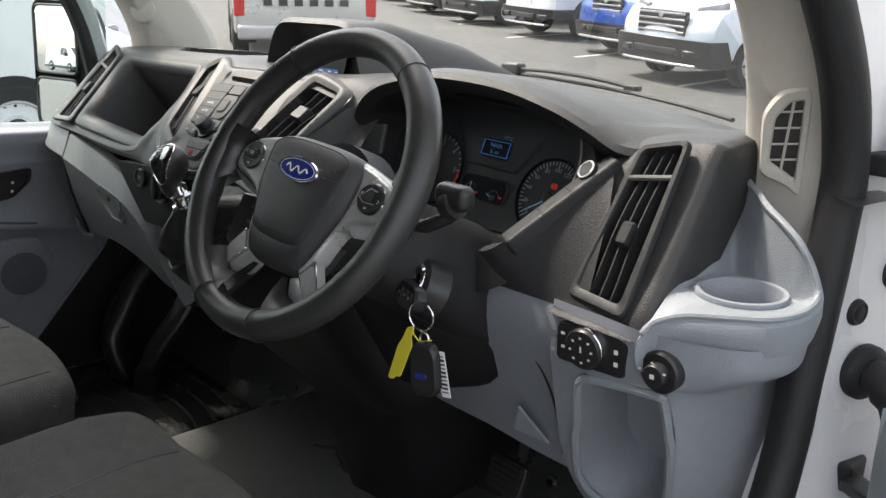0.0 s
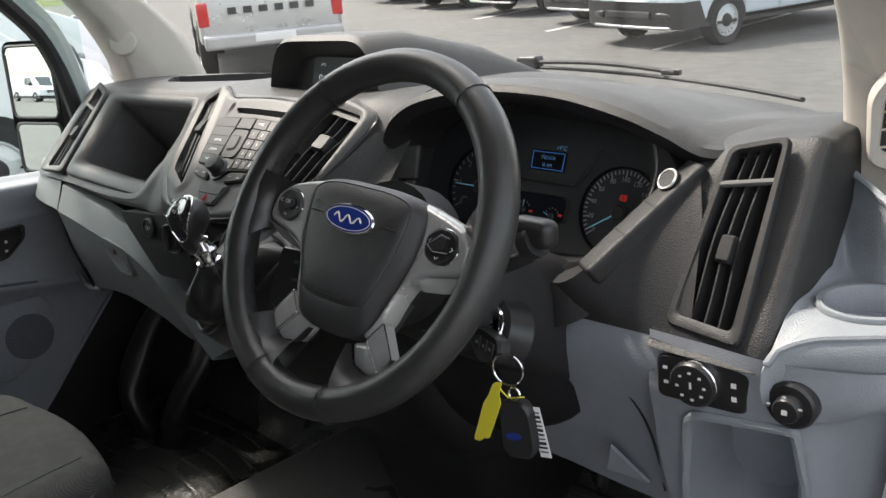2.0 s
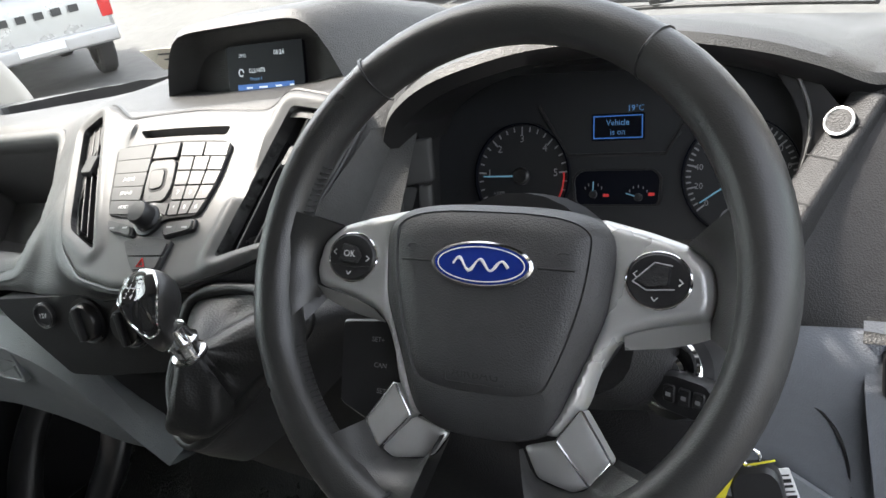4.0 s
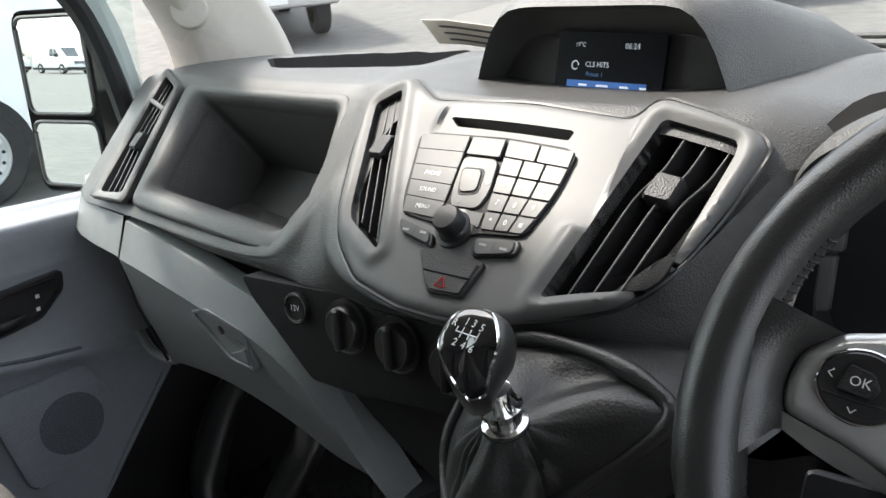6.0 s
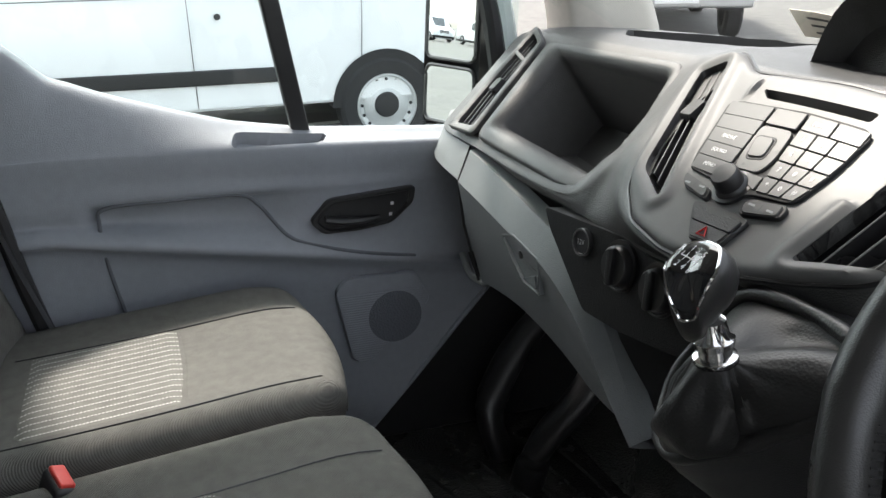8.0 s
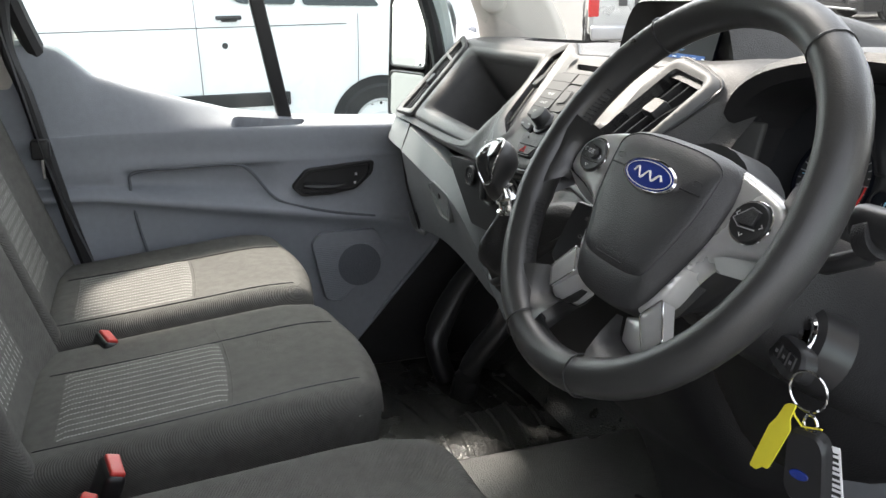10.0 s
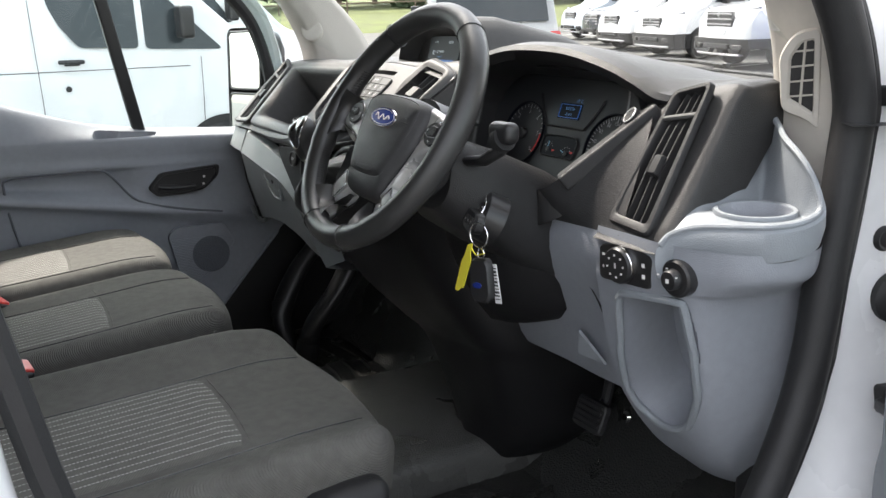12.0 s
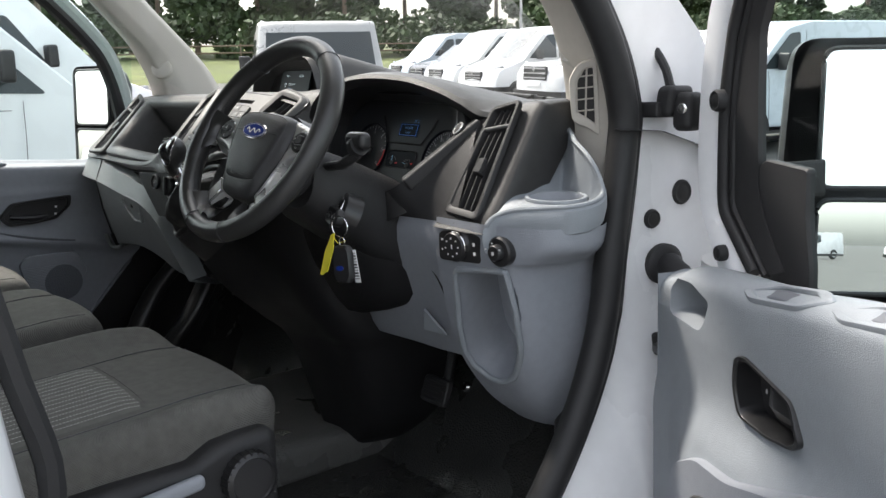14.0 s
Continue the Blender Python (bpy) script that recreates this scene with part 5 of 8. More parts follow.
hub = part("airbag_cover", grid([hub_row(1.0, -0.035), hub_row(1.0, -0.001), hub_row(0.992, 0.004), hub_row(0.975, 0.0075), hub_row(1, 0.0120, 0.55), hub_row(1, 0.0160, 0.9), hub_row(1, 0.0152, 1.0), hub_row(0.97, 0.0172, 1.0), hub_row(0.8, 0.0196, 1.0), hub_row(0.5, 0.0215, 1.0), hub_row(0.2, 0.022, 1.0), hub_row(0.02, 0.022, 1.0)], wrap=True, caps=True), HUBP, wheel, "black grained airbag cover", angle=55)
for sx in (-1, 1):
    part("side_mark", tube([wp(sx * 0.037, 0.0062, 0.0212), wp(sx * 0.060, 0.0062, 0.0196)], 0.0007, 6), BLACKS, hub, "moulded line")
    part("horn_mark", tube([wp(sx * 0.052 + 0.005 * math.cos(a), 0.0145 + 0.0024 * math.sin(a), 0.0201) for a in [i * 0.55 for i in range(10)]], 0.0004, 4), BLACKS, hub)
part("lettering", word("AIRBAG", WH, 0.0, -0.0635, 0.0095, 0.0198), BLACK, hub)
part("label_frame", tube([wp(a, b, 0.0192 + 0.0004 * (b > -0.06)) for a, b in rounded([(-0.0215, -0.0575), (0.0215, -0.0575), (0.0205, -0.0695), (-0.0205, -0.0695)], 0.002, 3)], 0.0004, 4, closed=True), BLACK, hub)
bd = part("badge", grid([[wp(p.x, p.y, h) for p in ell(-0.0008, 0.006, rx, ry, 40)] for rx, ry, h in ((0.0352, 0.0148, 0.018), (0.0352, 0.0148, 0.0232), (0.0335, 0.0136, 0.0247), (0.0322, 0.0127, 0.0242))], wrap=True), CHROME, hub, "oval blue badge with a chrome rim")
part("badge_face", grid([[wp(p.x, p.y, 0.0243 + 0.0006 * (1 - k)) for p in ell(-0.0008, 0.006, 0.0325 * k, 0.0129 * k, 40)] for k in (1, 0.5, 0.02)], wrap=True), BLUE, bd)
part("badge_line", tube([wp(p.x, p.y, 0.0246) for p in ell(-0.0008, 0.006, 0.0300, 0.0110, 40)], 0.0004, 5, closed=True), INK, bd, "thin pale inner line")
part("badge_mark", tube([wp(-0.0195 + 0.038 * i / 40, 0.0055 + 0.0042 * math.sin(i * 0.40) * (1 - 0.3 * i / 40), 0.0252) for i in range(41)], [0.0007 + 0.0004 * math.sin(i * 0.36) ** 2 for i in range(41)], 6), INK, bd, "pale wavy mark")


# spokes
def roll(e, hd, a, b):
    return -0.007 * max(0.0, 1 - e / 0.007) ** 2


for sx in (-1, 1):
    def flip(pts):
        return [(sx * a, b) for a, b in pts]
    so_ = rounded(flip([(0.066, 0.0415), (0.098, 0.0345), (0.122, 0.0275), (0.1375, 0.0150), (0.1415, -0.004), (0.1385, -0.0165), (0.110, -0.0225), (0.0885, -0.0300), (0.0780, -0.0395), (0.0705, -0.0570), (0.0660, -0.0755), (0.0525, -0.0975), (0.040, -0.097), (0.0500, -0.083), (0.0680, -0.038), (0.074, -0.018), (0.077, 0.013)]), 0.005, 3)
    sp = part("side_spoke", cutout(WH, so_, (), 0.0026, 0.005, 0.022, roll), SPOKE, wheel, "silver spoke trim", angle=60)
    part("spoke_bevel", grid([[wp(sx * a, b, h) for a, b in ((0.1385, -0.0165), (0.125, -0.0195), (0.110, -0.0225), (0.098, -0.0260), (0.0885, -0.0300))] for h in (0.002,)] + [[wp(sx * a, b, -0.012) for a, b in ((0.139, -0.026), (0.126, -0.031), (0.111, -0.035), (0.098, -0.037), (0.086, -0.039))]]), SPOKE, wheel, "silver lower bevel", angle=60)
    pc = (sx * 0.1073, 0.0050)
    bt = part("button_pad", grid([[wp(pc[0] + p.x, pc[1] + p.y, h) for p in ell(0, 0, r, r * 0.86, 36)] for r, h in ((0.0188, 0.002), (0.0188, 0.0078), (0.0176, 0.0092), (0.0095, 0.0086), (0.0005, 0.0084))], wrap=True), BLACKS, sp, "round black button pad")
    part("pad_ring", tube([wp(pc[0] + p.x, pc[1] + p.y, 0.0066) for p in ell(0, 0, 0.0194, 0.0168, 36)], 0.0009, 5, closed=True), CHROME, bt)
    if sx < 0:
        part("pad_key", plate(WH, rounded([(pc[0] - 0.0065, pc[1] + 0.0095), (pc[0] + 0.0045, pc[1] + 0.0075), (pc[0] + 0.0085, pc[1] + 0.0010), (pc[0] + 0.0050, pc[1] - 0.0045), (pc[0] - 0.0095, pc[1] - 0.0035)], 0.0016), 0.007, 0.0115, 0.0012), BLACK, bt)
        part("lettering", word("OK", WH, pc[0], pc[1] + 0.002, 0.0066, 0.0120), INK, bt)
        part("pad_seam", tube([wp(pc[0] + x, pc[1] - 0.0062 - 0.0006 * math.cos(x * 160), 0.0092) for x in [-0.0155 + 0.031 * i / 10 for i in range(11)]], 0.0005, 4), BLACK, bt)
    else:
        part("pad_key", plate(WH, rounded([(pc[0] - 0.0140, pc[1] - 0.0010), (pc[0] - 0.0015, pc[1] + 0.0098), (pc[0] + 0.0075, pc[1] + 0.0085), (pc[0] + 0.0070, pc[1] - 0.0030), (pc[0] - 0.0060, pc[1] - 0.0050)], 0.0016), 0.007, 0.0115, 0.0012), BLACK, bt)
        part("pad_edge", tube([wp(pc[0] + a, pc[1] + b, 0.0105) for a, b in ((-0.0145, -0.0015), (-0.002, 0.0105), (0.0085, 0.0090))], 0.0005, 4), INKDIM, bt)
        part("pad_edge", tube([wp(pc[0] + a, pc[1] + b, 0.0105) for a, b in ((-0.0145, -0.0015), (-0.006, -0.0062), (0.0105, -0.0048))], 0.0005, 4), INKDIM, bt)
    for k_ in range(3):
        da, db_ = ((-0.0135, 0.003), (0.0138, -0.0005), (-0.001, -0.0112))[k_]
        part("pad_mark", tube([wp(pc[0] + da + ox * 0.0019, pc[1] + db_ + oy * 0.0019, 0.0096) for ox, oy in (((0.6, 1), (-0.6, 0), (0.6, -1)), ((-0.6, 1), (0.6, 0), (-0.6, -1)), ((-1, 0.6), (0, -0.6), (1, 0.6)))[k_]], 0.0004, 4), INK, bt)
    q1 = rounded(flip([(0.0660, -0.0775), (0.0870, -0.1065), (0.0745, -0.1235), (0.0515, -0.0985)]), 0.0022, 3)
    part("lower_spoke", cutout(WH, q1, (), 0.0024, 0.003, 0.014, lambda e, hd, a, b: -0.0012 * max(0.0, 1 - e / 0.002) ** 2 - 0.10 * max(0, math.hypot(a, b) - 0.125)), SPOKE, wheel, "bright silver lower spoke facet", angle=50)
    part("spoke_edge", tube([wp(p.x, p.y, 0.0033 - 0.10 * max(0, p.length - 0.125)) for p in q1], 0.0007, 5, closed=True), CHROME, wheel, "bright edge line")
    q2 = rounded(flip([(0.0512, -0.0992), (0.0738, -0.1242), (0.0640, -0.1290), (0.0390, -0.1250), (0.0270, -0.1070)]), 0.003, 3)
    part("lower_spoke", cutout(WH, q2, (), 0.0026, 0.000, 0.012, lambda e, hd, a, b: -0.0015 * max(0.0, 1 - e / 0.003) ** 2 - 0.25 * max(0, 0.055 - abs(a))), SPOKE, wheel, "silver lower spoke facet", angle=50)

    def web(edge, a0, a1, name):
        """Leather that swells from a spoke's end into the rim between two angles."""
        rows_ = []
        for i in range(13):
            t_ = i / 12
            p_ = spline([Vector(q) for q in edge], 13)[i]
            an = radians(a0 + (a1 - a0) * t_)
            far = RIMF.at(sx * 0.166 * math.cos(an), 0.166 * math.sin(an), 0.004)
            inn = wp(sx * p_.x, p_.y, -0.004)
            top = wp(sx * p_.x, p_.y, 0.0035)
            rows_.append([inn, top, top.lerp(far, 0.35) + WH.n * 0.006, top.lerp(far, 0.7) + WH.n * 0.009, far + WH.n * 0.006, far - WH.n * 0.012, inn - WH.n * 0.010])
        part(name, grid(rows_), LEATHER, wheel, "leather over the spoke root", angle=60)
    web([(0.122, 0.0275), (0.1375, 0.0150), (0.1412, -0.004), (0.1385, -0.0165), (0.139, -0.026)], 16, -16, "spoke_root")
    web([(0.0870, -0.1065), (0.0745, -0.1235), (0.0640, -0.1290), (0.0390, -0.1250), (0.0280, -0.1080)], -45, -74, "spoke_root")
cr = part("control_panel", plate(WH, rounded([(-0.124, -0.040), (-0.082, -0.036), (-0.066, -0.082), (-0.096, -0.110), (-0.120, -0.100)], 0.004), -0.03, -0.014, 0.002), BLACKS, wheel, "black speed control panel")
for t_, b_ in (("SET+", -0.052), ("CAN", -0.07), ("SET-", -0.088)):
    part("lettering", word(t_, WH, -0.092 + 0.2 * (-0.052 - b_), b_, 0.005, -0.0134), INKDIM, cr)
part("hub_back", lathe(wp(0, -0.01, -0.09), WH.n, [(0.05, 0), (0.075, 0.02), (0.07, 0.06)], 28), BLACKS, wheel)
part("inner_web", plate(WH, rounded([(-0.105, 0.025), (0.105, 0.025), (0.075, -0.04), (0.03, -0.10), (-0.03, -0.10), (-0.075, -0.04)], 0.03), -0.05, -0.020, 0.004), BLACKS, wheel)

column = thing("steering_column", (0.48, 0.85, 1.1), "black steering column shroud with stalks", "steering column")
sh = []
for y, z, w, hgt in ((0.675, 1.385, 0.07, 0.055), (0.70, 1.365, 0.085, 0.062), (0.76, 1.335, 0.09, 0.07), (0.84, 1.29, 0.092, 0.08), (0.95, 1.22, 0.092, 0.085)):
    sh.append([(0.487 + w * math.copysign(abs(math.cos(q)) ** 0.6, math.cos(q)), y + 0.2 * hgt * math.sin(q), z + hgt * math.copysign(abs(math.sin(q)) ** 0.7, math.sin(q))) for q in [2 * math.pi * j / 28 for j in range(28)]])
part("shroud", grid(sh, wrap=True, caps=True), BLACK, column, "black column shroud")
# wide lower cowl that hangs to the knee panel
cowl = []
for x, zt, zb, y in ((0.33, 1.31, 1.12, 0.79), (0.40, 1.335, 1.11, 0.758), (0.47, 1.345, 1.13, 0.745), (0.525, 1.345, 1.15, 0.755), (0.560, 1.345, 1.165, 0.800), (0.568, 1.34, 1.17, 0.86)):
    cowl.append(spline([(x, y + 0.07, zt + 0.01), (x, y, zt), (x, y + 0.012, (zt + zb) / 2), (x, y + 0.075, zb), (x, y + 0.14, zb - 0.02)], 10))
part("lower_cowl", grid(cowl), BLACKM, column, "black lower cowl")
IGN = Face((0.568, 0.712, 1.327), (0.93, -0.3, 0.1), (0.1, 0.45, 0.88))
ig = part("ignition_lock", lathe(IGN.at(0, 0, -0.03), IGN.n, [(0.036, 0), (0.034, 0.028), (0.027, 0.033), (0.025, 0.028), (0, 0.028)], 28), BLACKS, column, "round ignition lock")
part("lock_ring", tube([IGN.at(0.024 * math.cos(a), 0.024 * math.sin(a), 0.002) for a in [2 * math.pi * i / 28 for i in range(28)]], 0.0035, 8, closed=True), CHROME, ig, "bright ring round the lock")
part("lock_barrel", lathe(IGN.at(0, 0, -0.002), IGN.n, [(0.015, 0), (0.0145, 0.008), (0.012, 0.01), (0, 0.01)], 20), CHROME, ig)
stk = part("wiper_stalk", tube([(0.56, 0.70, 1.40), (0.60, 0.70, 1.405), (0.63, 0.705, 1.42), (0.638, 0.71, 1.44)], [0.010, 0.011, 0.011, 0.012], 12, flat=0.7), BLACKS, column, "black control stalk")
part("stalk_knob", rbox((0.612, 0.696, 1.430), (0.660, 0.720, 1.458), 0.010, 3), BLACKS, stk)
part("stalk_collar", lathe((0.628, 0.707, 1.432), (0.9, 0.0, 0.4), [(0.0165, 0), (0.0168, 0.004), (0.0168, 0.010), (0.0165, 0.014)], 18), BLACK, stk)
part("indicator_stalk", tube([(0.42, 0.70, 1.395), (0.37, 0.695, 1.405), (0.32, 0.69, 1.41), (0.285, 0.688, 1.412)], [0.009, 0.012, 0.013, 0.010], 12, flat=0.55), BLACKS, column, "black control stalk")

# keys hanging from the lock
keys = thing("ignition_key", (0.62, 0.66, 1.3), "black folding key in the ignition lock", "key")
KEYF = Face((0.583, 0.694, 1.321), (0.96, -0.25, -0.05), (0.08, 0.30, 0.95))
kb_ = part("key_body", plate(KEYF, rounded([(-0.026, 0.010), (-0.010, 0.0155), (0.020, 0.014), (0.027, 0.004), (0.026, -0.010), (0.012, -0.0155), (-0.016, -0.013), (-0.026, -0.008)], 0.006), -0.007, 0.007, 0.003), BLACKS, keys, "black plastic key head")
for a_ in (-0.010, 0.002, 0.013):
    part("key_button", plate(KEYF, rounded([(a_ - 0.0045, -0.006), (a_ + 0.0045, -0.006), (a_ + 0.0045, 0.007), (a_ - 0.0045, 0.007)], 0.002), 0.006, 0.0085, 0.001), BLACK, kb_)
    part("button_mark", bars(KEYF, [(a_, 0, 0.004, 0.003)], 0.0089), INKDIM, kb_)
part("key_blade", rbox((-0.05, -0.003, -0.0015), (-0.024, 0.003, 0.0015), 0.001, 1, lambda p: KEYF.at(p.x, p.y, p.z)), CHROME, keys, "steel key blade")
ringc = Vector((0.619, 0.680, 1.310))
part("key_ring", tube([ringc + Vector((0.0155 * math.cos(a), 0.004 * math.cos(a), 0.0165 * math.sin(a))) for a in [2 * math.pi * i / 28 for i in range(28)]], 0.0011, 6, closed=True), CHROME, keys, "steel split ring")
TAG = Face(ringc + Vector((-0.006, -0.010, -0.015)), (0.93, 0.05, 0.30), (0.30, 0.08, 0.95))
tag = thing("key_tag", ringc, "bent yellow plastic key tag", "tag")
part("tag_body", plate(TAG, rounded([(-0.006, 0.004), (0.005, 0.004), (0.006, -0.012), (0.012, -0.022), (0.010, -0.066), (0.003, -0.064), (-0.001, -0.069), (-0.011, -0.066), (-0.012, -0.02), (-0.008, -0.012)], 0.003, 3), -0.0007, 0.0007), YELLOW, tag)
part("tag_strap", tube([TAG.at(0, 0.003, 0), TAG.at(0.006, -0.008, -0.003), TAG.at(0.018, -0.017, -0.003), TAG.at(0.038, -0.016, -0.002)], 0.0012, 6, flat=0.6), YELLOW, tag)
FOB = Face(ringc + Vector((0.008, -0.002, -0.017)), (0.97, 0.2, 0.12), (-0.1, 0.02, 0.99))
fob = thing("key_fob", ringc, "black remote fob with a blue oval badge and barcode label", "key fob")
part("fob_shell", plate(FOB, rounded([(-0.013, -0.012), (0.011, -0.012), (0.017, -0.022), (0.019, -0.062), (0.012, -0.072), (-0.012, -0.072), (-0.018, -0.062), (-0.017, -0.022)], 0.007), -0.006, 0.006, 0.003), BLACKS, fob)
part("fob_loop", tube([FOB.at(0.006 * math.cos(a), -0.006 + 0.007 * math.sin(a), 0) for a in [2 * math.pi * i / 16 for i in range(16)]], 0.0013, 6, closed=True), CHROME, fob)
part("fob_badge", plate(FOB, ell(-0.003, -0.048, 0.0085, 0.0042), 0.005, 0.0068, 0.0004), BLUE, fob)
lab = part("barcode_label", rbox((0.016, -0.072, -0.006), (0.028, -0.020, -0.0052), 0.0003, 1, lambda p: FOB.at(p.x + 0.15 * (-0.016 - p.y) - 0.006, p.y, p.z)), INK, fob, "white barcode label")
part("label_bars", bars(FOB, [(0.016 + 0.15 * (0.050 - 0.0045 * i), -0.066 + 0.0045 * i, 0.009, 0.0014 + 0.0008 * (i % 3)) for i in range(10)], -0.0048), BLACKS, lab)

# ---- gear lever ----
gear = thing("gear_lever", (0.15, 0.66, 1.28), "gear lever with glossy black knob and leather gaiter", "gear lever")
GLOSS = mat("gloss_black", (0.012, 0.012, 0.013), 0.12, coat=0.8, var=0)
KF = Face((0.153, 0.604, 1.428), (1, 0, 0), (0, 0.78, 0.62))
CAPO = spline([Vector(p) for p in [(-0.0153, 0.0200, -0.004), (0.0024, 0.0202, -0.002), (0.0125, 0.0128, -0.002), (0.0184, 0.0022, -0.004), (0.0171, -0.0072, -0.009), (0.0137, -0.0185, -0.019), (0.0106, -0.0246, -0.028), (0.0010, -0.0301, -0.031), (-0.0038, -0.0303, -0.028), (-0.0091, -0.0262, -0.016), (-0.0173, -0.0185, -0.007), (-0.0230, -0.0107, -0.003), (-0.0260, 0.0011, -0.003), (-0.0239, 0.0134, -0.004)]], 48, True)
CAPC = sum(CAPO, Vector((0, 0, 0))) / len(CAPO)


def knob_row(k, h, lean=0.0):
    """The cap's outline scaled by k about its middle and moved by h along the face, its foot drawn to the collar."""
    out = []
    for p in CAPO:
        q = CAPC + (p - CAPC) * k
        out.append(KF.at(q.x - lean * max(0, 0.5 * (0.02 - q.y)), q.y, q.z + h))
    return out


part("knob", grid([knob_row(k, h, l) for k, h, l in ((0.97, -0.001, 0), (1.04, -0.003, 0), (1.13, -0.009, 0.1), (1.17, -0.018, 0.3), (1.10, -0.028, 0.5), (0.92, -0.036, 0.6), (0.55, -0.041, 0.7), (0.05, -0.042, 0.7))], wrap=True), LEATHER, gear, "black leather gear knob")
cap = part("knob_cap", grid([knob_row(k, h) for k, h in ((1.0, -0.003), (0.97, 0.0005), (0.8, 0.0035), (0.5, 0.0055), (0.2, 0.0064), (0.01, 0.0066))], wrap=True), GLOSS, gear, "gloss black shift pattern cap")
part("knob_trim", tube(knob_row(1.0, -0.0006), 0.0012, 6, closed=True), CHROME, gear, "thin chrome trim")
for t, a, b in (("R", -0.0126, 0.0043), ("1", -0.0036, 0.0070), ("3", 0.0024, 0.0069), ("5", 0.0096, 0.0056), ("2", -0.0046, -0.0085), ("4", 0.0027, -0.0090), ("6", 0.0098, -0.0098)):
    part("numeral", word(t, KF, a, b, 0.0075, 0.0062), INK, cap)
part("shift_lines", bars(KF, [(0.0005, -0.0010, 0.0185, 0.0009), (-0.0035, -0.0010, 0.0009, 0.0075), (0.0028, -0.0010, 0.0009, 0.0075), (0.0095, -0.0012, 0.0009, 0.0075), (-0.0085, 0.0005, 0.0009, 0.0040)], 0.0060), INK, cap)
GB = Vector((0.153, 0.630, 1.360))
gx = (Vector((0.153, 0.612, 1.436)) - GB).normalized()
part("collar", lathe(GB - gx * 0.014, gx, [(0.015, 0), (0.0165, 0.003), (0.0165, 0.006), (0.0125, 0.008), (0.0120, 0.014), (0.0150, 0.016), (0.0155, 0.021), (0.012, 0.025), (0.010, 0.036)], 24), CHROME, gear, "chrome collar")
GRING = spline([(0.088, 0.712, 1.362), (0.155, 0.715, 1.372), (0.222, 0.706, 1.366), (0.243, 0.692, 1.348), (0.196, 0.652, 1.300), (0.158, 0.638, 1.268), (0.112, 0.632, 1.240), (0.078, 0.645, 1.245), (0.055, 0.672, 1.275), (0.066, 0.698, 1.325)], 96, True)
gxx = gx.orthogonal().normalized()
gyy = gx.cross(gxx)
rng_g = random.Random(12)
fold = [rng_g.uniform(-1, 1) for _ in range(12)]
ga = []
for i in range(23):
    s = i / 22
    row = []
    for j, p in enumerate(GRING):
        d = p - GB
        d -= gx * d.dot(gx)
        ang = math.atan2(d.dot(gyy), d.dot(gxx))
        top = GB - gx * 0.012 + d.normalized() * 0.0165
        e = s ** 0.75
        q_ = top.lerp(p, e)
        bag = math.sin(s * math.pi) ** 0.8
        front = max(0.0, -d.normalized().y) ** 1.5
        pleat = (abs(math.sin(ang * 9 + 1.2 * math.sin(ang * 2))) ** 1.6 - 0.5) * (1 - s) ** 1.2 * 0.011 * min(1, s * 9)
        crease = sum(fold[k] * math.sin(ang * (2 + k * 0.7) + 5 * s * fold[-1 - k] + k) for k in range(6)) * 0.0055 * bag
        ridge = -0.005 * bag * abs(math.sin(ang * 2.5 + 3.2 * s)) ** 4
        row.append(q_ + d.normalized() * (0.010 * bag + 0.022 * front * bag + pleat + crease + ridge) + gx * (crease * 0.8 - 0.004 * bag))
    ga.append(row)
part("gaiter", grid(ga, wrap=True), CREASED, gear, "creased black leather gaiter", angle=80)
gc_ = sum(GRING, Vector((0, 0, 0))) / len(GRING)
part("gaiter_rim", tube([p + Vector((0, 0, 0.003)) for p in GRING], [0.0062 + 0.0008 * math.sin(i * 0.5) for i in range(96)], 12, closed=True), CREASED, gear, "padded black leather roll round the gaiter")
part("gaiter_base", grid([[gc_ + (p - gc_) * k + Vector((0, dy, dz)) for p in GRING] for k, dy, dz in ((1.0, 0.002, 0), (1.06, 0.006, -0.003), (1.2, 0.03, -0.012), (1.45, 0.08, -0.03))], wrap=True), BLACK, gear, "black gear lever housing")

# ---- seats ----


def cushion_shape(x0, x1, y0, y1, zr, zf, th, bol, crown=0.012):
    xc, hw = (x0 + x1) / 2, (x1 - x0) / 2

    def d(p):
        s, t = (p.x - xc) / hw, (p.y - y0) / (y1 - y0)
        up = max(0.0, (p.z + th) / th)
        z = zr + (zf - zr) * t + p.z
        z += up * (bol * max(0, abs(s) - 0.55) ** 2 / 0.2 + crown * (1 - s * s) * 0.4 - 0.02 * max(0, t - 0.75) ** 2 / 0.06)
        y = p.y + (0.03 * (1 - s * s) * t if True else 0) + (p.z * 0.12 if t > 0.7 else 0)
        return Vector((p.x - 0.02 * s * (t > 0.85) * (t - 0.85) / 0.15, y, z))
    return rbox((x0, y0, -th), (x1, y1, 0), 0.045, 5, d, 10), d


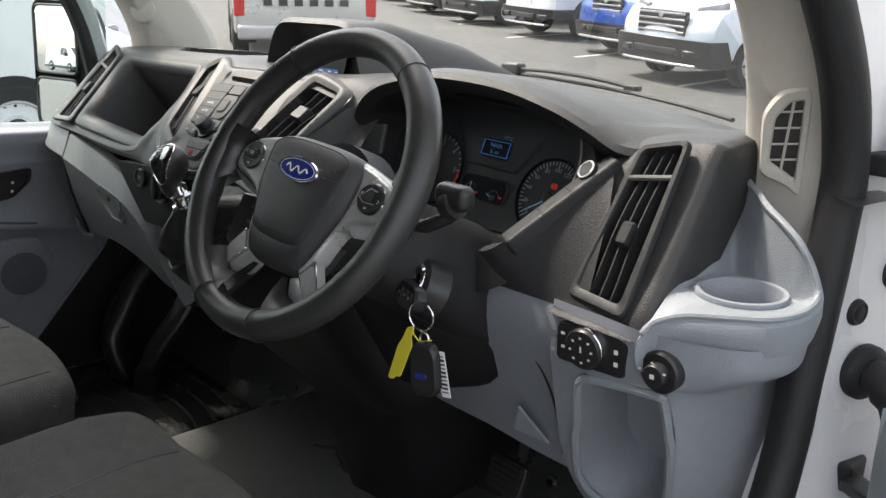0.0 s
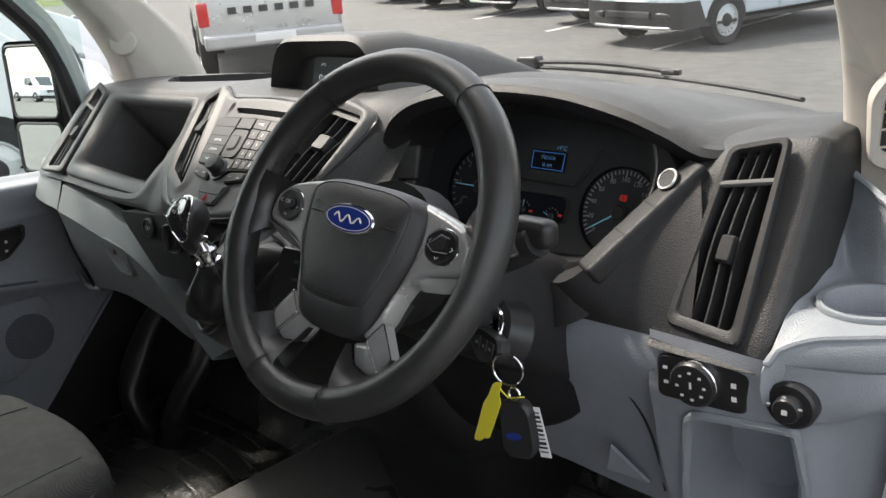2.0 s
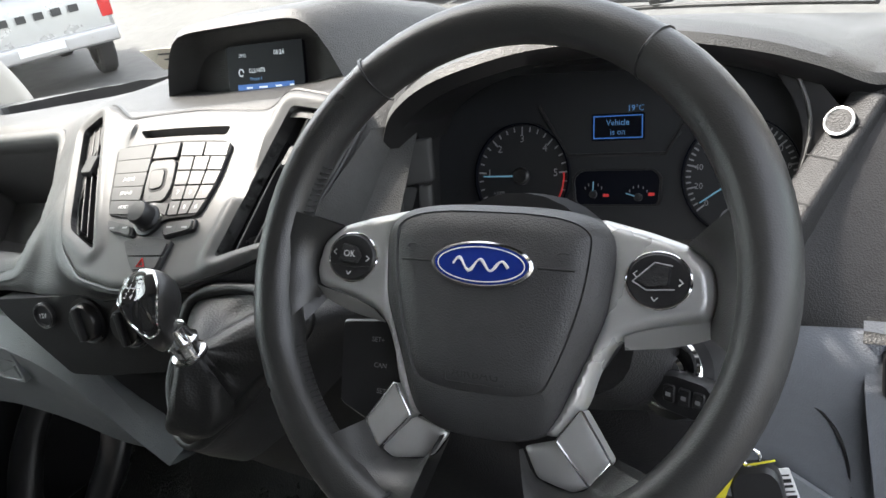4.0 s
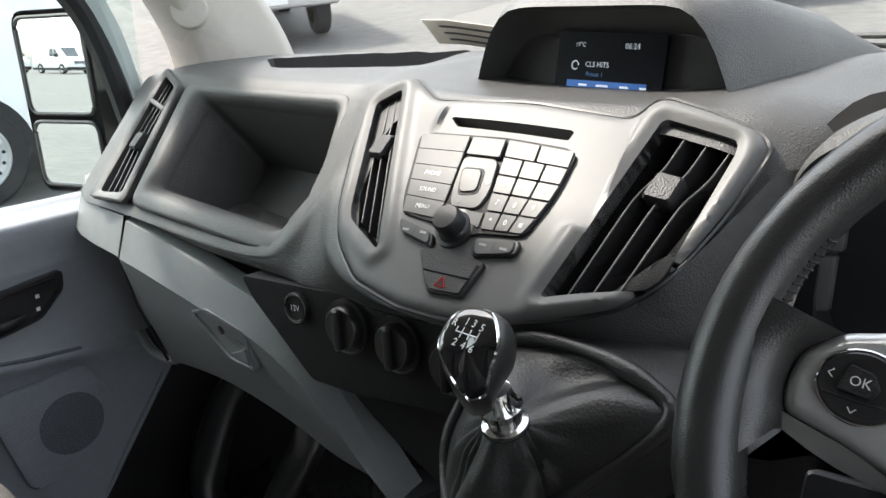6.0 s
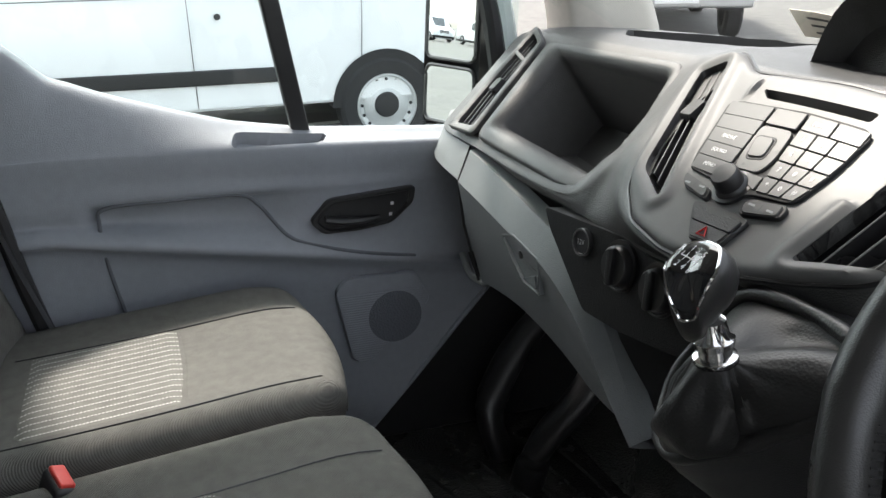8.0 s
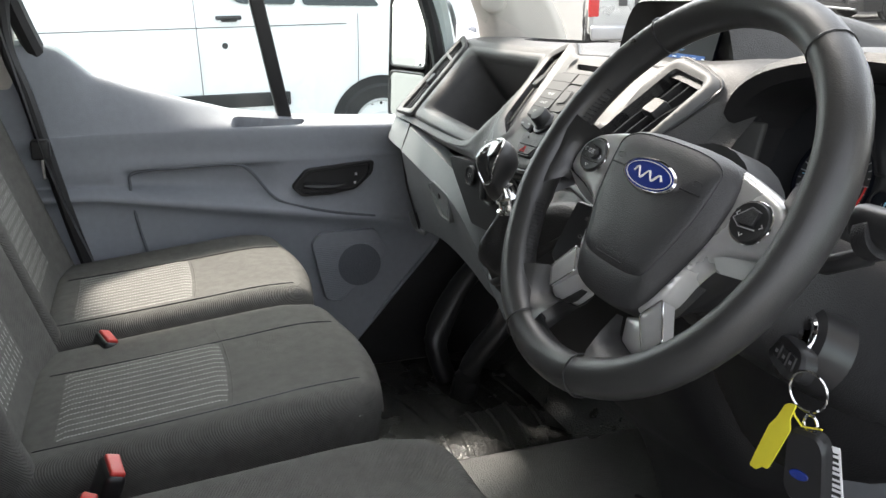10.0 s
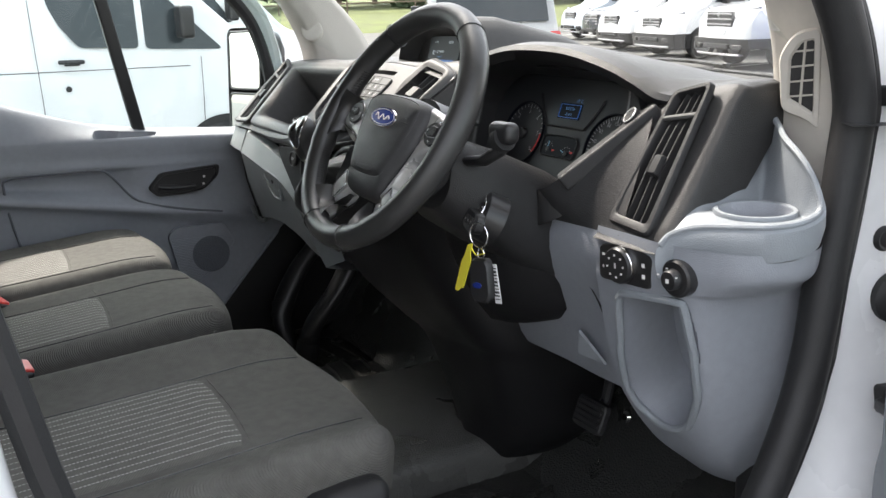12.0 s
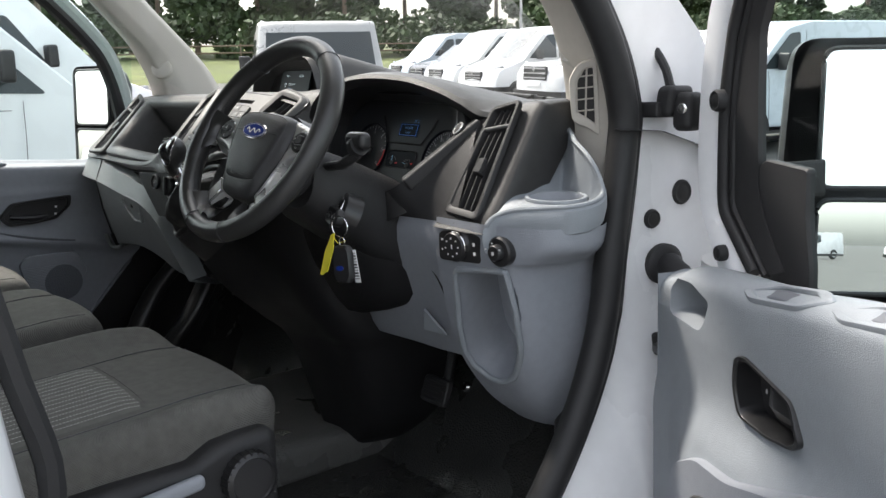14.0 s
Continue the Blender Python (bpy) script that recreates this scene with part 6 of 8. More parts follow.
def seat(name, label, x0, x1, y0, y1, zr, zf, ins, bol, th=0.17, grp="cab seats"):
    st_ = thing(name, ((x0 + x1) / 2, (y0 + y1) / 2, FLOOR), label, "seat", grp)
    bm, d = cushion_shape(x0, x1, y0, y1, zr, zf, th, bol)
    cu = part("cushion", bm, CLOTH, st_, "charcoal cloth cushion", angle=60)
    a0, a1, b0, b1 = ins
    n = 14
    part("insert", grid([[d(Vector((a0 + (a1 - a0) * i / n, b0 + (b1 - b0) * j / n, 0.0))) + Vector((0, 0, 0.0035 - 0.004 * (i in (0, n) or j in (0, n)))) for i in range(n + 1)] for j in range(n + 1)]), CLOTHROW, st_, "woven panel with pale stitched rows")
    for xx in (a0 - 0.006, a1 + 0.006):
        part("seam", tube([d(Vector((xx + 0.01 * math.sin(t * 3), y0 + 0.05 + (y1 - y0 - 0.09) * t, 0.0))) + Vector((0, 0, 0.0003)) for t in [i / 16 for i in range(17)]], 0.0016, 5), BLACKS, cu)
    ypl = y1 - 0.035
    part("front_seam", tube([d(Vector((x0 + 0.02 + (x1 - x0 - 0.04) * i / 16, y1 + 0.0, -0.05))) + Vector((0, 0.001, 0)) for i in range(17)], 0.0012, 5), CLOTH, cu)
    part("edge_stitching", tube([d(Vector((x1 - 0.004, y0 + 0.04 + (y1 - y0 - 0.07) * i / 24, -0.045))) + Vector((0.001, 0, 0)) for i in range(25)], 0.0016, 5), CLOTHROW, cu)
    part("edge_seam", tube([d(Vector((x0 + 0.06 + (x1 - x0 - 0.12) * i / 20, b1 + 0.004, 0.0))) + Vector((0, 0, 0.0002)) for i in range(21)], 0.0009, 5), CLOTH, cu)
    # backrest
    xc, hw = (x0 + x1) / 2, (x1 - x0) / 2

    def db(p):
        s = (p.x - xc) / hw
        return Vector((p.x * 1.0 - 0.03 * s * max(0, p.z - 0.45) , p.y - 0.32 * p.z + 0.06 * max(0, abs(s) - 0.5) ** 2 / 0.25 * (p.z < 0.5), zr + p.z - 0.05))
    part("backrest", rbox((x0 + 0.005, y0 - 0.07, 0), (x1 - 0.005, y0 + 0.05, 0.60), 0.045, 5, db, 10), CLOTH, st_, "charcoal cloth backrest", angle=60)
    part("back_insert", grid([[db(Vector((a0 + (a1 - a0) * i / n, y0 + 0.05, 0.1 + 0.42 * j / n))) + Vector((0, 0.004, 0.001)) for i in range(n + 1)] for j in range(n + 1)]), CLOTHROW, st_, "woven panel with pale stitched rows")
    part("headrest", rbox((xc - 0.13, y0 - 0.28, zr + 0.60), (xc + 0.13, y0 - 0.19, zr + 0.76), 0.04, 4), CLOTH, st_)
    part("base", rbox((x0 + 0.03, y0 + 0.02, FLOOR), (x1 - 0.03, y1 - 0.09, zr - th + 0.05), 0.02), BLACKS, st_, "black seat base")
    return st_, d


seat("passenger_seat", "charcoal cloth outer passenger seat with striped panel", -0.775, -0.342, -0.01, 0.475, 1.055, 1.105, (-0.65, -0.397, 0.06, 0.258), 0.02)
seat("middle_seat", "charcoal cloth middle seat with striped panel", -0.332, 0.075, -0.01, 0.495, 1.04, 1.095, (-0.215, 0.014, 0.06, 0.279), 0.02)
dseat, dd = seat("driver_seat", "charcoal cloth driver seat with striped panel and side controls", 0.215, 0.705, -0.02, 0.53, 1.055, 1.095, (0.352, 0.606, 0.04, 0.346), 0.045)
def cover_shape(p):
    """Side cover: high at the front over the knob, stepped down behind it."""
    top = 1.062 - 0.022 / (1 + math.exp((p.y - 0.39) * 160)) - 0.05 * max(0.0, 0.25 - p.y)
    return Vector((p.x, p.y, 0.86 + (top - 0.86) * (p.z - 0.86) / 0.2))


part("side_cover", rbox((0.690, -0.05, 0.86), (0.738, 0.490, 1.06), 0.018, 4, cover_shape, 14), BLACK, dseat, "black plastic seat side cover")
tk = part("tilt_knob", lathe((0.736, 0.437, 1.006), (1, 0, 0.05), [(0.036, 0), (0.038, 0.006), (0.037, 0.020), (0.031, 0.024), (0.029, 0.021), (0.010, 0.022), (0, 0.022)], 36), BLACKS, dseat, "ribbed black seat adjuster knob")
for i in range(24):
    a_ = 2 * math.pi * i / 24
    part("knob_rib", tube([(0.739, 0.437 + 0.038 * math.cos(a_), 1.006 + 0.038 * math.sin(a_)), (0.757, 0.437 + 0.037 * math.cos(a_), 1.006 + 0.037 * math.sin(a_))], 0.0016, 5), BLACKS, tk)
part("recline_lever", rbox((0.738, 0.16, 1.010), (0.756, 0.372, 1.030), 0.008, 3, lambda p: Vector((p.x, p.y, p.z + 0.10 * (p.y - 0.33)))), GREY, dseat, "grey seat lever")
part("seat_rail", rbox((0.62, 0.15, FLOOR), (0.66, 0.58, FLOOR + 0.035), 0.006), CHROME, dseat)


def buckle(x, y, z, tilt):
    b = thing("seat_belt_buckle", (x, y, z), "black seat belt buckle with a red release button", "seat belt", "belt buckles")
    m = Matrix.Translation((x, y, z)) @ pose(0, 0, 0, -20, 8, tilt)
    part("body", rbox((-0.026, -0.012, -0.09), (0.026, 0.012, 0), 0.007, 3, lambda p: m @ p), BLACKS, b)
    part("release_button", rbox((-0.021, -0.008, -0.004), (0.021, 0.010, 0.004), 0.003, 2, lambda p: m @ p), RED, b, "red release button")
    return b


buckle(-0.306, 0.125, 1.07, 20)
buckle(0.121, 0.142, 1.07, 10)
buckle(0.175, 0.11, 1.055, -15)

# ---- passenger door ----
pd = thing("passenger_door", (-0.9, 0.4, 0.7), "closed passenger door with blue-grey trim", "door")
DX = -0.815


def belt(y):
    """Height of the window sill along the passenger door."""
    pts = [(-0.25, 1.516), (0.0, 1.515), (0.045, 1.510), (0.075, 1.488), (0.115, 1.450), (0.2, 1.418), (0.3, 1.388), (0.4, 1.362), (0.52, 1.345), (0.74, 1.334), (1.1, 1.325)]
    for (a, za), (b, zb) in zip(pts, pts[1:]):
        if y <= b:
            t = (y - a) / (b - a)
            return za + (zb - za) * t
    return pts[-1][1]


rows = []
for i in range(45):
    y = -0.25 + 1.35 * i / 44
    zb = belt(y)
    led = 1.338 - 0.03 * max(0, y - 0.1)
    zl = min(led, zb - 0.012)
    arm = 1.197 - 0.155 * (min(max(y, 0.1), 0.8) - 0.17)
    rec = 0.018 * (1 / (1 + math.exp(-(y - 0.17) * 200))) * (1 / (1 + math.exp((y - 0.47) * 60)))
    rows.append([Vector((DX - 0.07, y, zb - 0.02)), Vector((DX - 0.066, y, zb)), Vector((DX - 0.05, y, zb + 0.002)), Vector((DX - 0.03, y, zb - 0.004 - 0.15 * (zb - zl))), Vector((DX + 0.004, y, zl + 0.004)), Vector((DX + 0.010, y, zl - 0.014)),
                 Vector((DX + 0.006, y, zl - 0.05)), Vector((DX + 0.006, y, 1.252)), Vector((DX + 0.004 - rec, y, 1.236)), Vector((DX + 0.001 - rec, y, (1.232 + arm) / 2)), Vector((DX + 0.014, y, arm + 0.004)), Vector((DX + 0.024, y, arm - 0.014)),
                 Vector((DX + 0.004, y, arm - 0.05)), Vector((DX, y, 0.98)), Vector((DX + 0.01, y, 0.88)), Vector((DX + 0.02, y, 0.78)), Vector((DX - 0.02, y, 0.72)), Vector((DX - 0.08, y, 0.70))])
trim_rows = [spline(rw, 100) for rw in rows]
trim_rows = [spline([rw[j] for rw in trim_rows], 160) for j in range(100)]
DF = Face((DX + 0.014, 0.614, 1.196), (0, 1, 0), (0, 0, 1))
h_o = rounded([(-0.098, -0.006), (-0.063, 0.033), (0.098, 0.046), (0.094, 0.016), (0.052, -0.020), (-0.01, -0.029), (-0.075, -0.030)], 0.010)
trim_bm = punch(grid(trim_rows), DF, h_o, 0.03, 0.9)
GP = Face((DX - 0.012, 0.478, 1.330), (0, 1, -0.12), (-0.82, 0, 0.57))
gpo = rounded([(-0.078, 0.024), (0.085, 0.022), (0.070, -0.012), (-0.088, -0.016)], 0.012)
punch(trim_bm, GP, gpo, 0.04, 1.0, 0.03, 0.88)
bmesh.ops.bisect_plane(trim_bm, geom=trim_bm.verts[:] + trim_bm.edges[:] + trim_bm.faces[:], plane_co=(0, 0.702, 0.846), plane_no=(0, 0.733, -0.68), clear_outer=True)
bmesh.ops.bisect_plane(trim_bm, geom=trim_bm.verts[:] + trim_bm.edges[:] + trim_bm.faces[:], plane_co=(0, 0.90, 1.0), plane_no=(0, 1, 0), clear_outer=True)
part("trim_panel", trim_bm, GREY, pd, "blue-grey moulded door trim", angle=50)
part("trim_edge", tube([(DX + 0.012, 0.60, 0.736), (DX + 0.012, 0.702, 0.846), (DX + 0.006, 0.785, 0.936), (DX, 0.868, 1.024), (DX, 0.895, 1.07), (DX, 0.90, 1.28)], 0.005, 8), GREY, pd)
part("outer_skin", grid([[(DX - 0.10, y, z) for y in (-0.25, 0.4, 1.1)] for z in (0.55, 1.0, 1.29)]), WHITE, pd, "white outer door skin")
hr = part("handle_recess", ring(DF, h_o, [(p.x * 0.88, p.y * 0.82) for p in h_o], -0.01, 0.004, -0.018, 0.002), BLACKS, pd, "black door handle recess")
part("recess_floor", plate(DF, [(p.x * 0.9, p.y * 0.86) for p in h_o], -0.02, -0.008), BLACKS, hr)
part("door_handle", tube([DF.at(-0.07, -0.004, 0.0), DF.at(-0.04, -0.008, 0.004), DF.at(0.0, -0.01, 0.004), DF.at(0.03, -0.008, -0.004)], [0.009, 0.011, 0.008, 0.004], 10, flat=0.7), BLACKS, hr, "black inner door handle")
part("lock_symbols", bars(DF, [(0.055, 0.014, 0.006, 0.006), (0.052, -0.006, 0.006, 0.006)], -0.006), INK, hr)
# Dark tube along the trim step stands for the shade in its groove.
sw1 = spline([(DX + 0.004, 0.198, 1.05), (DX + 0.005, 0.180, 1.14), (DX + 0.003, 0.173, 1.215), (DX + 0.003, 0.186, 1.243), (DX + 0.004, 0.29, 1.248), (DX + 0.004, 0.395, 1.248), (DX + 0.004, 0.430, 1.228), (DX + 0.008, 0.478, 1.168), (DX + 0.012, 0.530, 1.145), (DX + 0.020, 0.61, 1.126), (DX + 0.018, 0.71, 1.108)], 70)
part("trim_groove", tube(sw1, 0.0034, 8), GROOVE, pd, "moulded groove line, its shade painted in darker grey")
WS = Face((DX - 0.012, 0.655, 1.318), (0, 1, 0), (-0.9, 0, 0.3))
sw_ = part("window_switch", plate(WS, rounded([(-0.038, -0.010), (0.034, -0.010), (0.038, 0.010), (-0.034, 0.010)], 0.008), -0.01, 0.002, 0.001), BLACKS, pd, "window switch in a bright surround")
part("switch_rocker", rbox((-0.022, -0.007, 0.0), (0.022, 0.007, 0.007), 0.003, 2, lambda p: WS.at(p.x, p.y, p.z)), GREYL, sw_)
part("switch_surround", tube([WS.at(p.x, p.y, 0.003) for p in rounded([(-0.040, -0.011), (0.036, -0.011), (0.040, 0.011), (-0.036, 0.011)], 0.008)], 0.0015, 6, closed=True), SILVER, sw_)
SPK = Face((DX + 0.012, 0.665, 0.985), (0, 1, 0), (0, 0, 1))
so = rounded([(-0.110, 0.070), (-0.085, 0.092), (0.045, 0.092), (0.076, 0.032), (-0.045, -0.083), (-0.080, -0.076)], 0.012)
sg = part("speaker_grille", plate(SPK, so, -0.004, 0.006, 0.003), GREY, pd, "ribbed speaker grille")
gb = bmesh.new()
for i in range(34):
    b = -0.095 + 0.0046 * i
    xs_ = sorted(u[0] + (b - u[1]) * (v[0] - u[0]) / (v[1] - u[1]) for u, v in zip(so, so[1:] + so[:1]) if (u[1] > b) != (v[1] > b))
    if len(xs_) > 1 and xs_[-1] - xs_[0] > 0.02:
        gb = join(gb, tube([SPK.at(xs_[0] + 0.005, b, 0.0062), SPK.at(xs_[-1] - 0.005, b, 0.0062)], 0.0011, 4))
part("grille_ribs", gb, GREY, sg)
part("speaker_cone", grid([[SPK.at(p.x, p.y, h) for p in ell(0.004, 0.006, r, r, 32)] for r, h in ((0.052, 0.0074), (0.03, 0.0078), (0.001, 0.0078))], wrap=True), MESHG, sg, "dark round speaker mesh")
# window frame, quarter bar and glass
part("quarter_bar", rbox((-0.012, -0.016, 0), (0.012, 0.016, 0.62), 0.004, 2, lambda p: Vector((DX - 0.055 + p.x + 0.08 * p.z, 0.522 + p.y - 0.2 * p.z, 1.325 + p.z))), BLACKS, pd, "black quarter-light bar")
fr = spline([(DX - 0.05, 0.02, 1.49), (DX - 0.03, -0.02, 1.62), (DX + 0.0, -0.05, 1.80), (DX + 0.03, 0.0, 1.95)], 16)
part("window_frame", tube(fr, 0.02, 8), RUBBER, pd, "black rubber window channel")
ft = spline([(DX - 0.05, 0.90, 1.30), (DX - 0.055, 0.905, 1.40), (DX - 0.05, 0.87, 1.57), (DX - 0.03, 0.80, 1.68), (DX + 0.0, 0.62, 1.84), (DX + 0.03, 0.4, 1.96), (DX + 0.03, 0.0, 1.96)], 30)
part("window_frame", tube(ft, 0.018, 8), RUBBER, pd, "black rubber window channel")
part("door_frame", tube([p + Vector((-0.035, 0.035, 0.02)) for p in ft], 0.022, 8), WHITE, pd, "white window frame")
pg = part("window_glass", grid([[(DX - 0.06 + 0.1 * (z - 1.3), y, z) for y in (-0.05, 0.3, 0.6, 0.93)] for z in (1.28, 1.6, 2.0)]), TINT, pd, "clear side glass")
pg.visible_shadow = False
solo("door_seal", tube(spline([(-0.80, 0.02, 1.80), (-0.81, -0.03, 1.55), (-0.80, 0.0, 1.40), (-0.79, 0.05, 1.15), (-0.78, 0.09, 1.0)], 20), 0.014, 8), RUBBER, "black rubber door seal", "seal", kind="structure")
solo("pillar_b_left", rbox((-0.95, -0.16, 0.7), (-0.83, -0.02, 2.05), 0.02), HEAD, "pale trimmed pillar behind the passenger door", "pillar", kind="structure")
belt1 = thing("seat_belt", (-0.80, 0.02, 1.1), "black woven seat belt beside the passenger seat", "seat belt")
part("webbing", grid([spline([(x - 0.77, y, z) for y, z in ((-0.06, 1.7), (-0.01, 1.45), (0.03, 1.25), (0.09, 1.06))], 14) for x in (0, 0.012, 0.03)]), BLACKS, belt1)
part("tongue", rbox((-0.785, -0.005, 1.29), (-0.755, 0.03, 1.33), 0.006), BLACKS, belt1)
part("tongue_plate", rbox((-0.778, 0.01, 1.25), (-0.762, 0.018, 1.30), 0.002), CHROME, belt1)

# ---- pillars, jamb, open door ----
solo("pillar_right", pillar(1), HEAD, "beige plastic windscreen pillar trim", "pillar", kind="structure")
solo("pillar_left", pillar(-1), HEAD, "beige plastic windscreen pillar trim", "pillar", kind="structure")
tw = lathe((-0.79, 1.0, 1.60), (0.75, -0.6, 0.25), [(0.03, -0.02), (0.03, 0.001), (0.028, 0.003), (0.02, 0.004), (0, 0.004)], 28)
solo("pillar_speaker", tw, HEAD, "round beige speaker cover on the pillar", "speaker")
# demister vent on the right pillar
PV = Face((0.845, 0.999, 1.512), (0.90, 0.42, 0.10), (0.06, -0.17, 0.98), 0, 0.9, 0.95)
pvt = thing("pillar_vent", (0.839, 1.015, 1.45), "beige demister vent with black grid", "vent")
vo = rounded([(-0.026, 0.028), (-0.008, 0.054), (0.028, 0.060), (0.028, -0.075), (0.012, -0.058), (-0.022, -0.044)], 0.012)
vi = rounded([(-0.010, 0.024), (0.004, 0.042), (0.019, 0.044), (0.019, -0.050), (0.006, -0.040), (-0.012, -0.028)], 0.004)
part("surround", ring(PV, vo, vi, -0.012, 0.007, 0.0, 0.003), HEAD, pvt)
part("duct", plate(PV, [p * 1.03 for p in vi], -0.02, 0.001), BLACKS, pvt)
for k in range(4):
    part("grid_bar", tube([PV.at(-0.012, -0.026 + 0.019 * k, 0.003), PV.at(0.020, -0.026 + 0.019 * k, 0.003)], 0.0013, 5), HEAD, pvt)
part("grid_bar", tube([PV.at(0.002, -0.042, 0.004), PV.at(0.008, 0.043, 0.004)], 0.0017, 5), HEAD, pvt)

body = []
for z, pts in ((0.62, ((0.86, 0.62), (0.90, 0.62), (0.96, 0.70), (0.985, 0.86), (1.0, 1.0))),
               (0.80, ((0.86, 0.82), (0.90, 0.82), (0.95, 0.88), (0.985, 1.02), (1.0, 1.12))),
               (1.0, ((0.865, 0.945), (0.905, 0.945), (0.935, 1.0), (0.975, 1.12), (1.0, 1.2))),
               (1.2, ((0.87, 1.02), (0.905, 1.025), (0.922, 1.06), (0.940, 1.15), (0.965, 1.24))),
               (1.4, ((0.87, 1.04), (0.905, 1.045), (0.918, 1.07), (0.930, 1.15), (0.955, 1.24))),
               (1.6, ((0.86, 1.01), (0.895, 1.01), (0.908, 1.04), (0.920, 1.10), (0.94, 1.18))),
               (1.8, ((0.83, 0.80), (0.86, 0.80), (0.88, 0.84), (0.895, 0.88), (0.91, 0.92))),
               (2.03, ((0.79, 0.54), (0.82, 0.54), (0.84, 0.57), (0.86, 0.60), (0.88, 0.64)))):
    body.append(spline([(x, y, z) for x, y in pts], 14))
body = [spline([r[j] for r in body], 30) for j in range(14)]
solo("door_jamb", grid(body), WHITE, "white painted door jamb", "jamb", kind="structure")
sl = spline([(0.88, 0.35, 0.66), (0.905, 0.64, 0.70), (0.910, 0.79, 0.84), (0.910, 0.90, 0.98), (0.910, 0.970, 1.13), (0.910, 0.995, 1.29), (0.910, 1.014, 1.42), (0.909, 1.014, 1.50), (0.905, 0.965, 1.61), (0.885, 0.86, 1.75), (0.845, 0.63, 1.97)], 60)
solo("door_seal", join(tube(sl, 0.024, 12), tube([p + Vector((0.006, 0.026, 0)) for p in sl], 0.009, 6)), RUBBER, "thick black rubber door seal", "seal", kind="structure")
solo("sill", rbox((0.84, -0.1, 0.58), (0.99, 0.75, 0.69), 0.02), WHITE, "white door sill", "sill", kind="structure")
solo("side_trim", rbox((0.80, 0.98, 0.70), (0.89, 1.25, 1.0), 0.02), BLACKS, "black footwell side trim", "trim", kind="structure")
bp = [[(0.90, 0.01, 0.6), (0.94, 0.015, 0.6), (0.98, -0.055, 0.6)], [(0.915, 0.125, 1.1), (0.943, 0.117, 1.1), (0.98, 0.03, 1.1)], [(0.91, 0.10, 1.3), (0.937, 0.09, 1.3), (0.975, 0.01, 1.3)], [(0.88, 0.03, 1.7), (0.91, 0.02, 1.7), (0.94, -0.06, 1.7)]]
solo("pillar_b_right", grid([spline(r, 8) for r in bp]), WHITE, "white pillar behind the driver door", "pillar", kind="structure")
solo("door_seal", tube(spline([(0.90, 0.02, 0.62), (0.915, 0.14, 1.08), (0.91, 0.12, 1.29), (0.88, 0.03, 1.7)], 20), 0.013, 8), RUBBER, "thick black rubber door seal", "seal", kind="structure")


def plug(x, y, z, r, n=(1, -0.35, 0)):
    return solo("rubber_plug", lathe((x, y, z), n, [(r, -0.006), (r, 0.003), (r * 0.85, 0.007), (r * 0.65, 0.0055), (r * 0.5, 0.0065), (0, 0.0065)], 22), RUBBER, "round black rubber plug in white bodywork", "plug", "rubber plugs")


plug(0.922, 1.082, 1.313, 0.016, (1, -0.2, 0)), plug(0.930, 1.150, 1.352, 0.021, (1, -0.2, 0))
bo_ = thing("cable_boot", (0.937, 1.10, 1.238), "black rubber cable boot between door and jamb", "boot")
part("boot_plate", lathe((0.936, 1.10, 1.238), (1, -0.35, 0), [(0.034, -0.004), (0.034, 0.006), (0.026, 0.012), (0, 0.012)], 24), RUBBER, bo_)
part("bellows", tube([(0.942 + 0.010 * i, 1.10 - 0.004 * i, 1.238 - 0.0012 * i * i) for i in range(9)], [0.02 + 0.003 * (i % 2) for i in range(9)], 12), RUBBER, bo_)
hg = thing("door_hinge", (0.95, 1.08, 1.5), "black door check bracket on the pillar", "hinge")
part("leaf", rbox((0.876, 1.055, 1.476), (0.945, 1.095, 1.50), 0.004), RUBBER, hg)
part("knuckle", rbox((0.928, 1.065, 1.476), (0.960, 1.125, 1.525), 0.010, 4, lambda p: p + Vector((0.15 * (p.z - 1.48), 0, 0))), RUBBER, hg)
part("arm", rbox((0.955, 1.075, 1.455), (0.990, 1.12, 1.515), 0.012, 4), RUBBER, hg)
part("pin", lathe((0.975, 1.078, 1.49), (0.2, -1, 0), [(0.008, 0), (0.008, 0.004), (0.004, 0.005), (0, 0.004)], 16), CHROME, hg, "steel hinge pin")
part("strap", tube(spline([(0.945, 1.09, 1.512), (0.932, 1.09, 1.553), (0.897, 1.09, 1.597), (0.836, 1.09, 1.652)], 14), [0.012, 0.010] + [0.007] * 12, 8), RUBBER, hg, "black rubber strip up the pillar")
cs = thing("check_strap", (0.93, 1.09, 1.10), "black door check strap", "strap")
part("housing", rbox((0.912, 1.075, 1.088), (0.952, 1.125, 1.125), 0.006), RUBBER, cs)
part("strap", rbox((0.945, 1.06, 1.098), (1.05, 1.10, 1.112), 0.004, 2, lambda p: Vector((p.x, p.y - 0.5 * (p.x - 0.95), p.z))), BLACKS, cs)

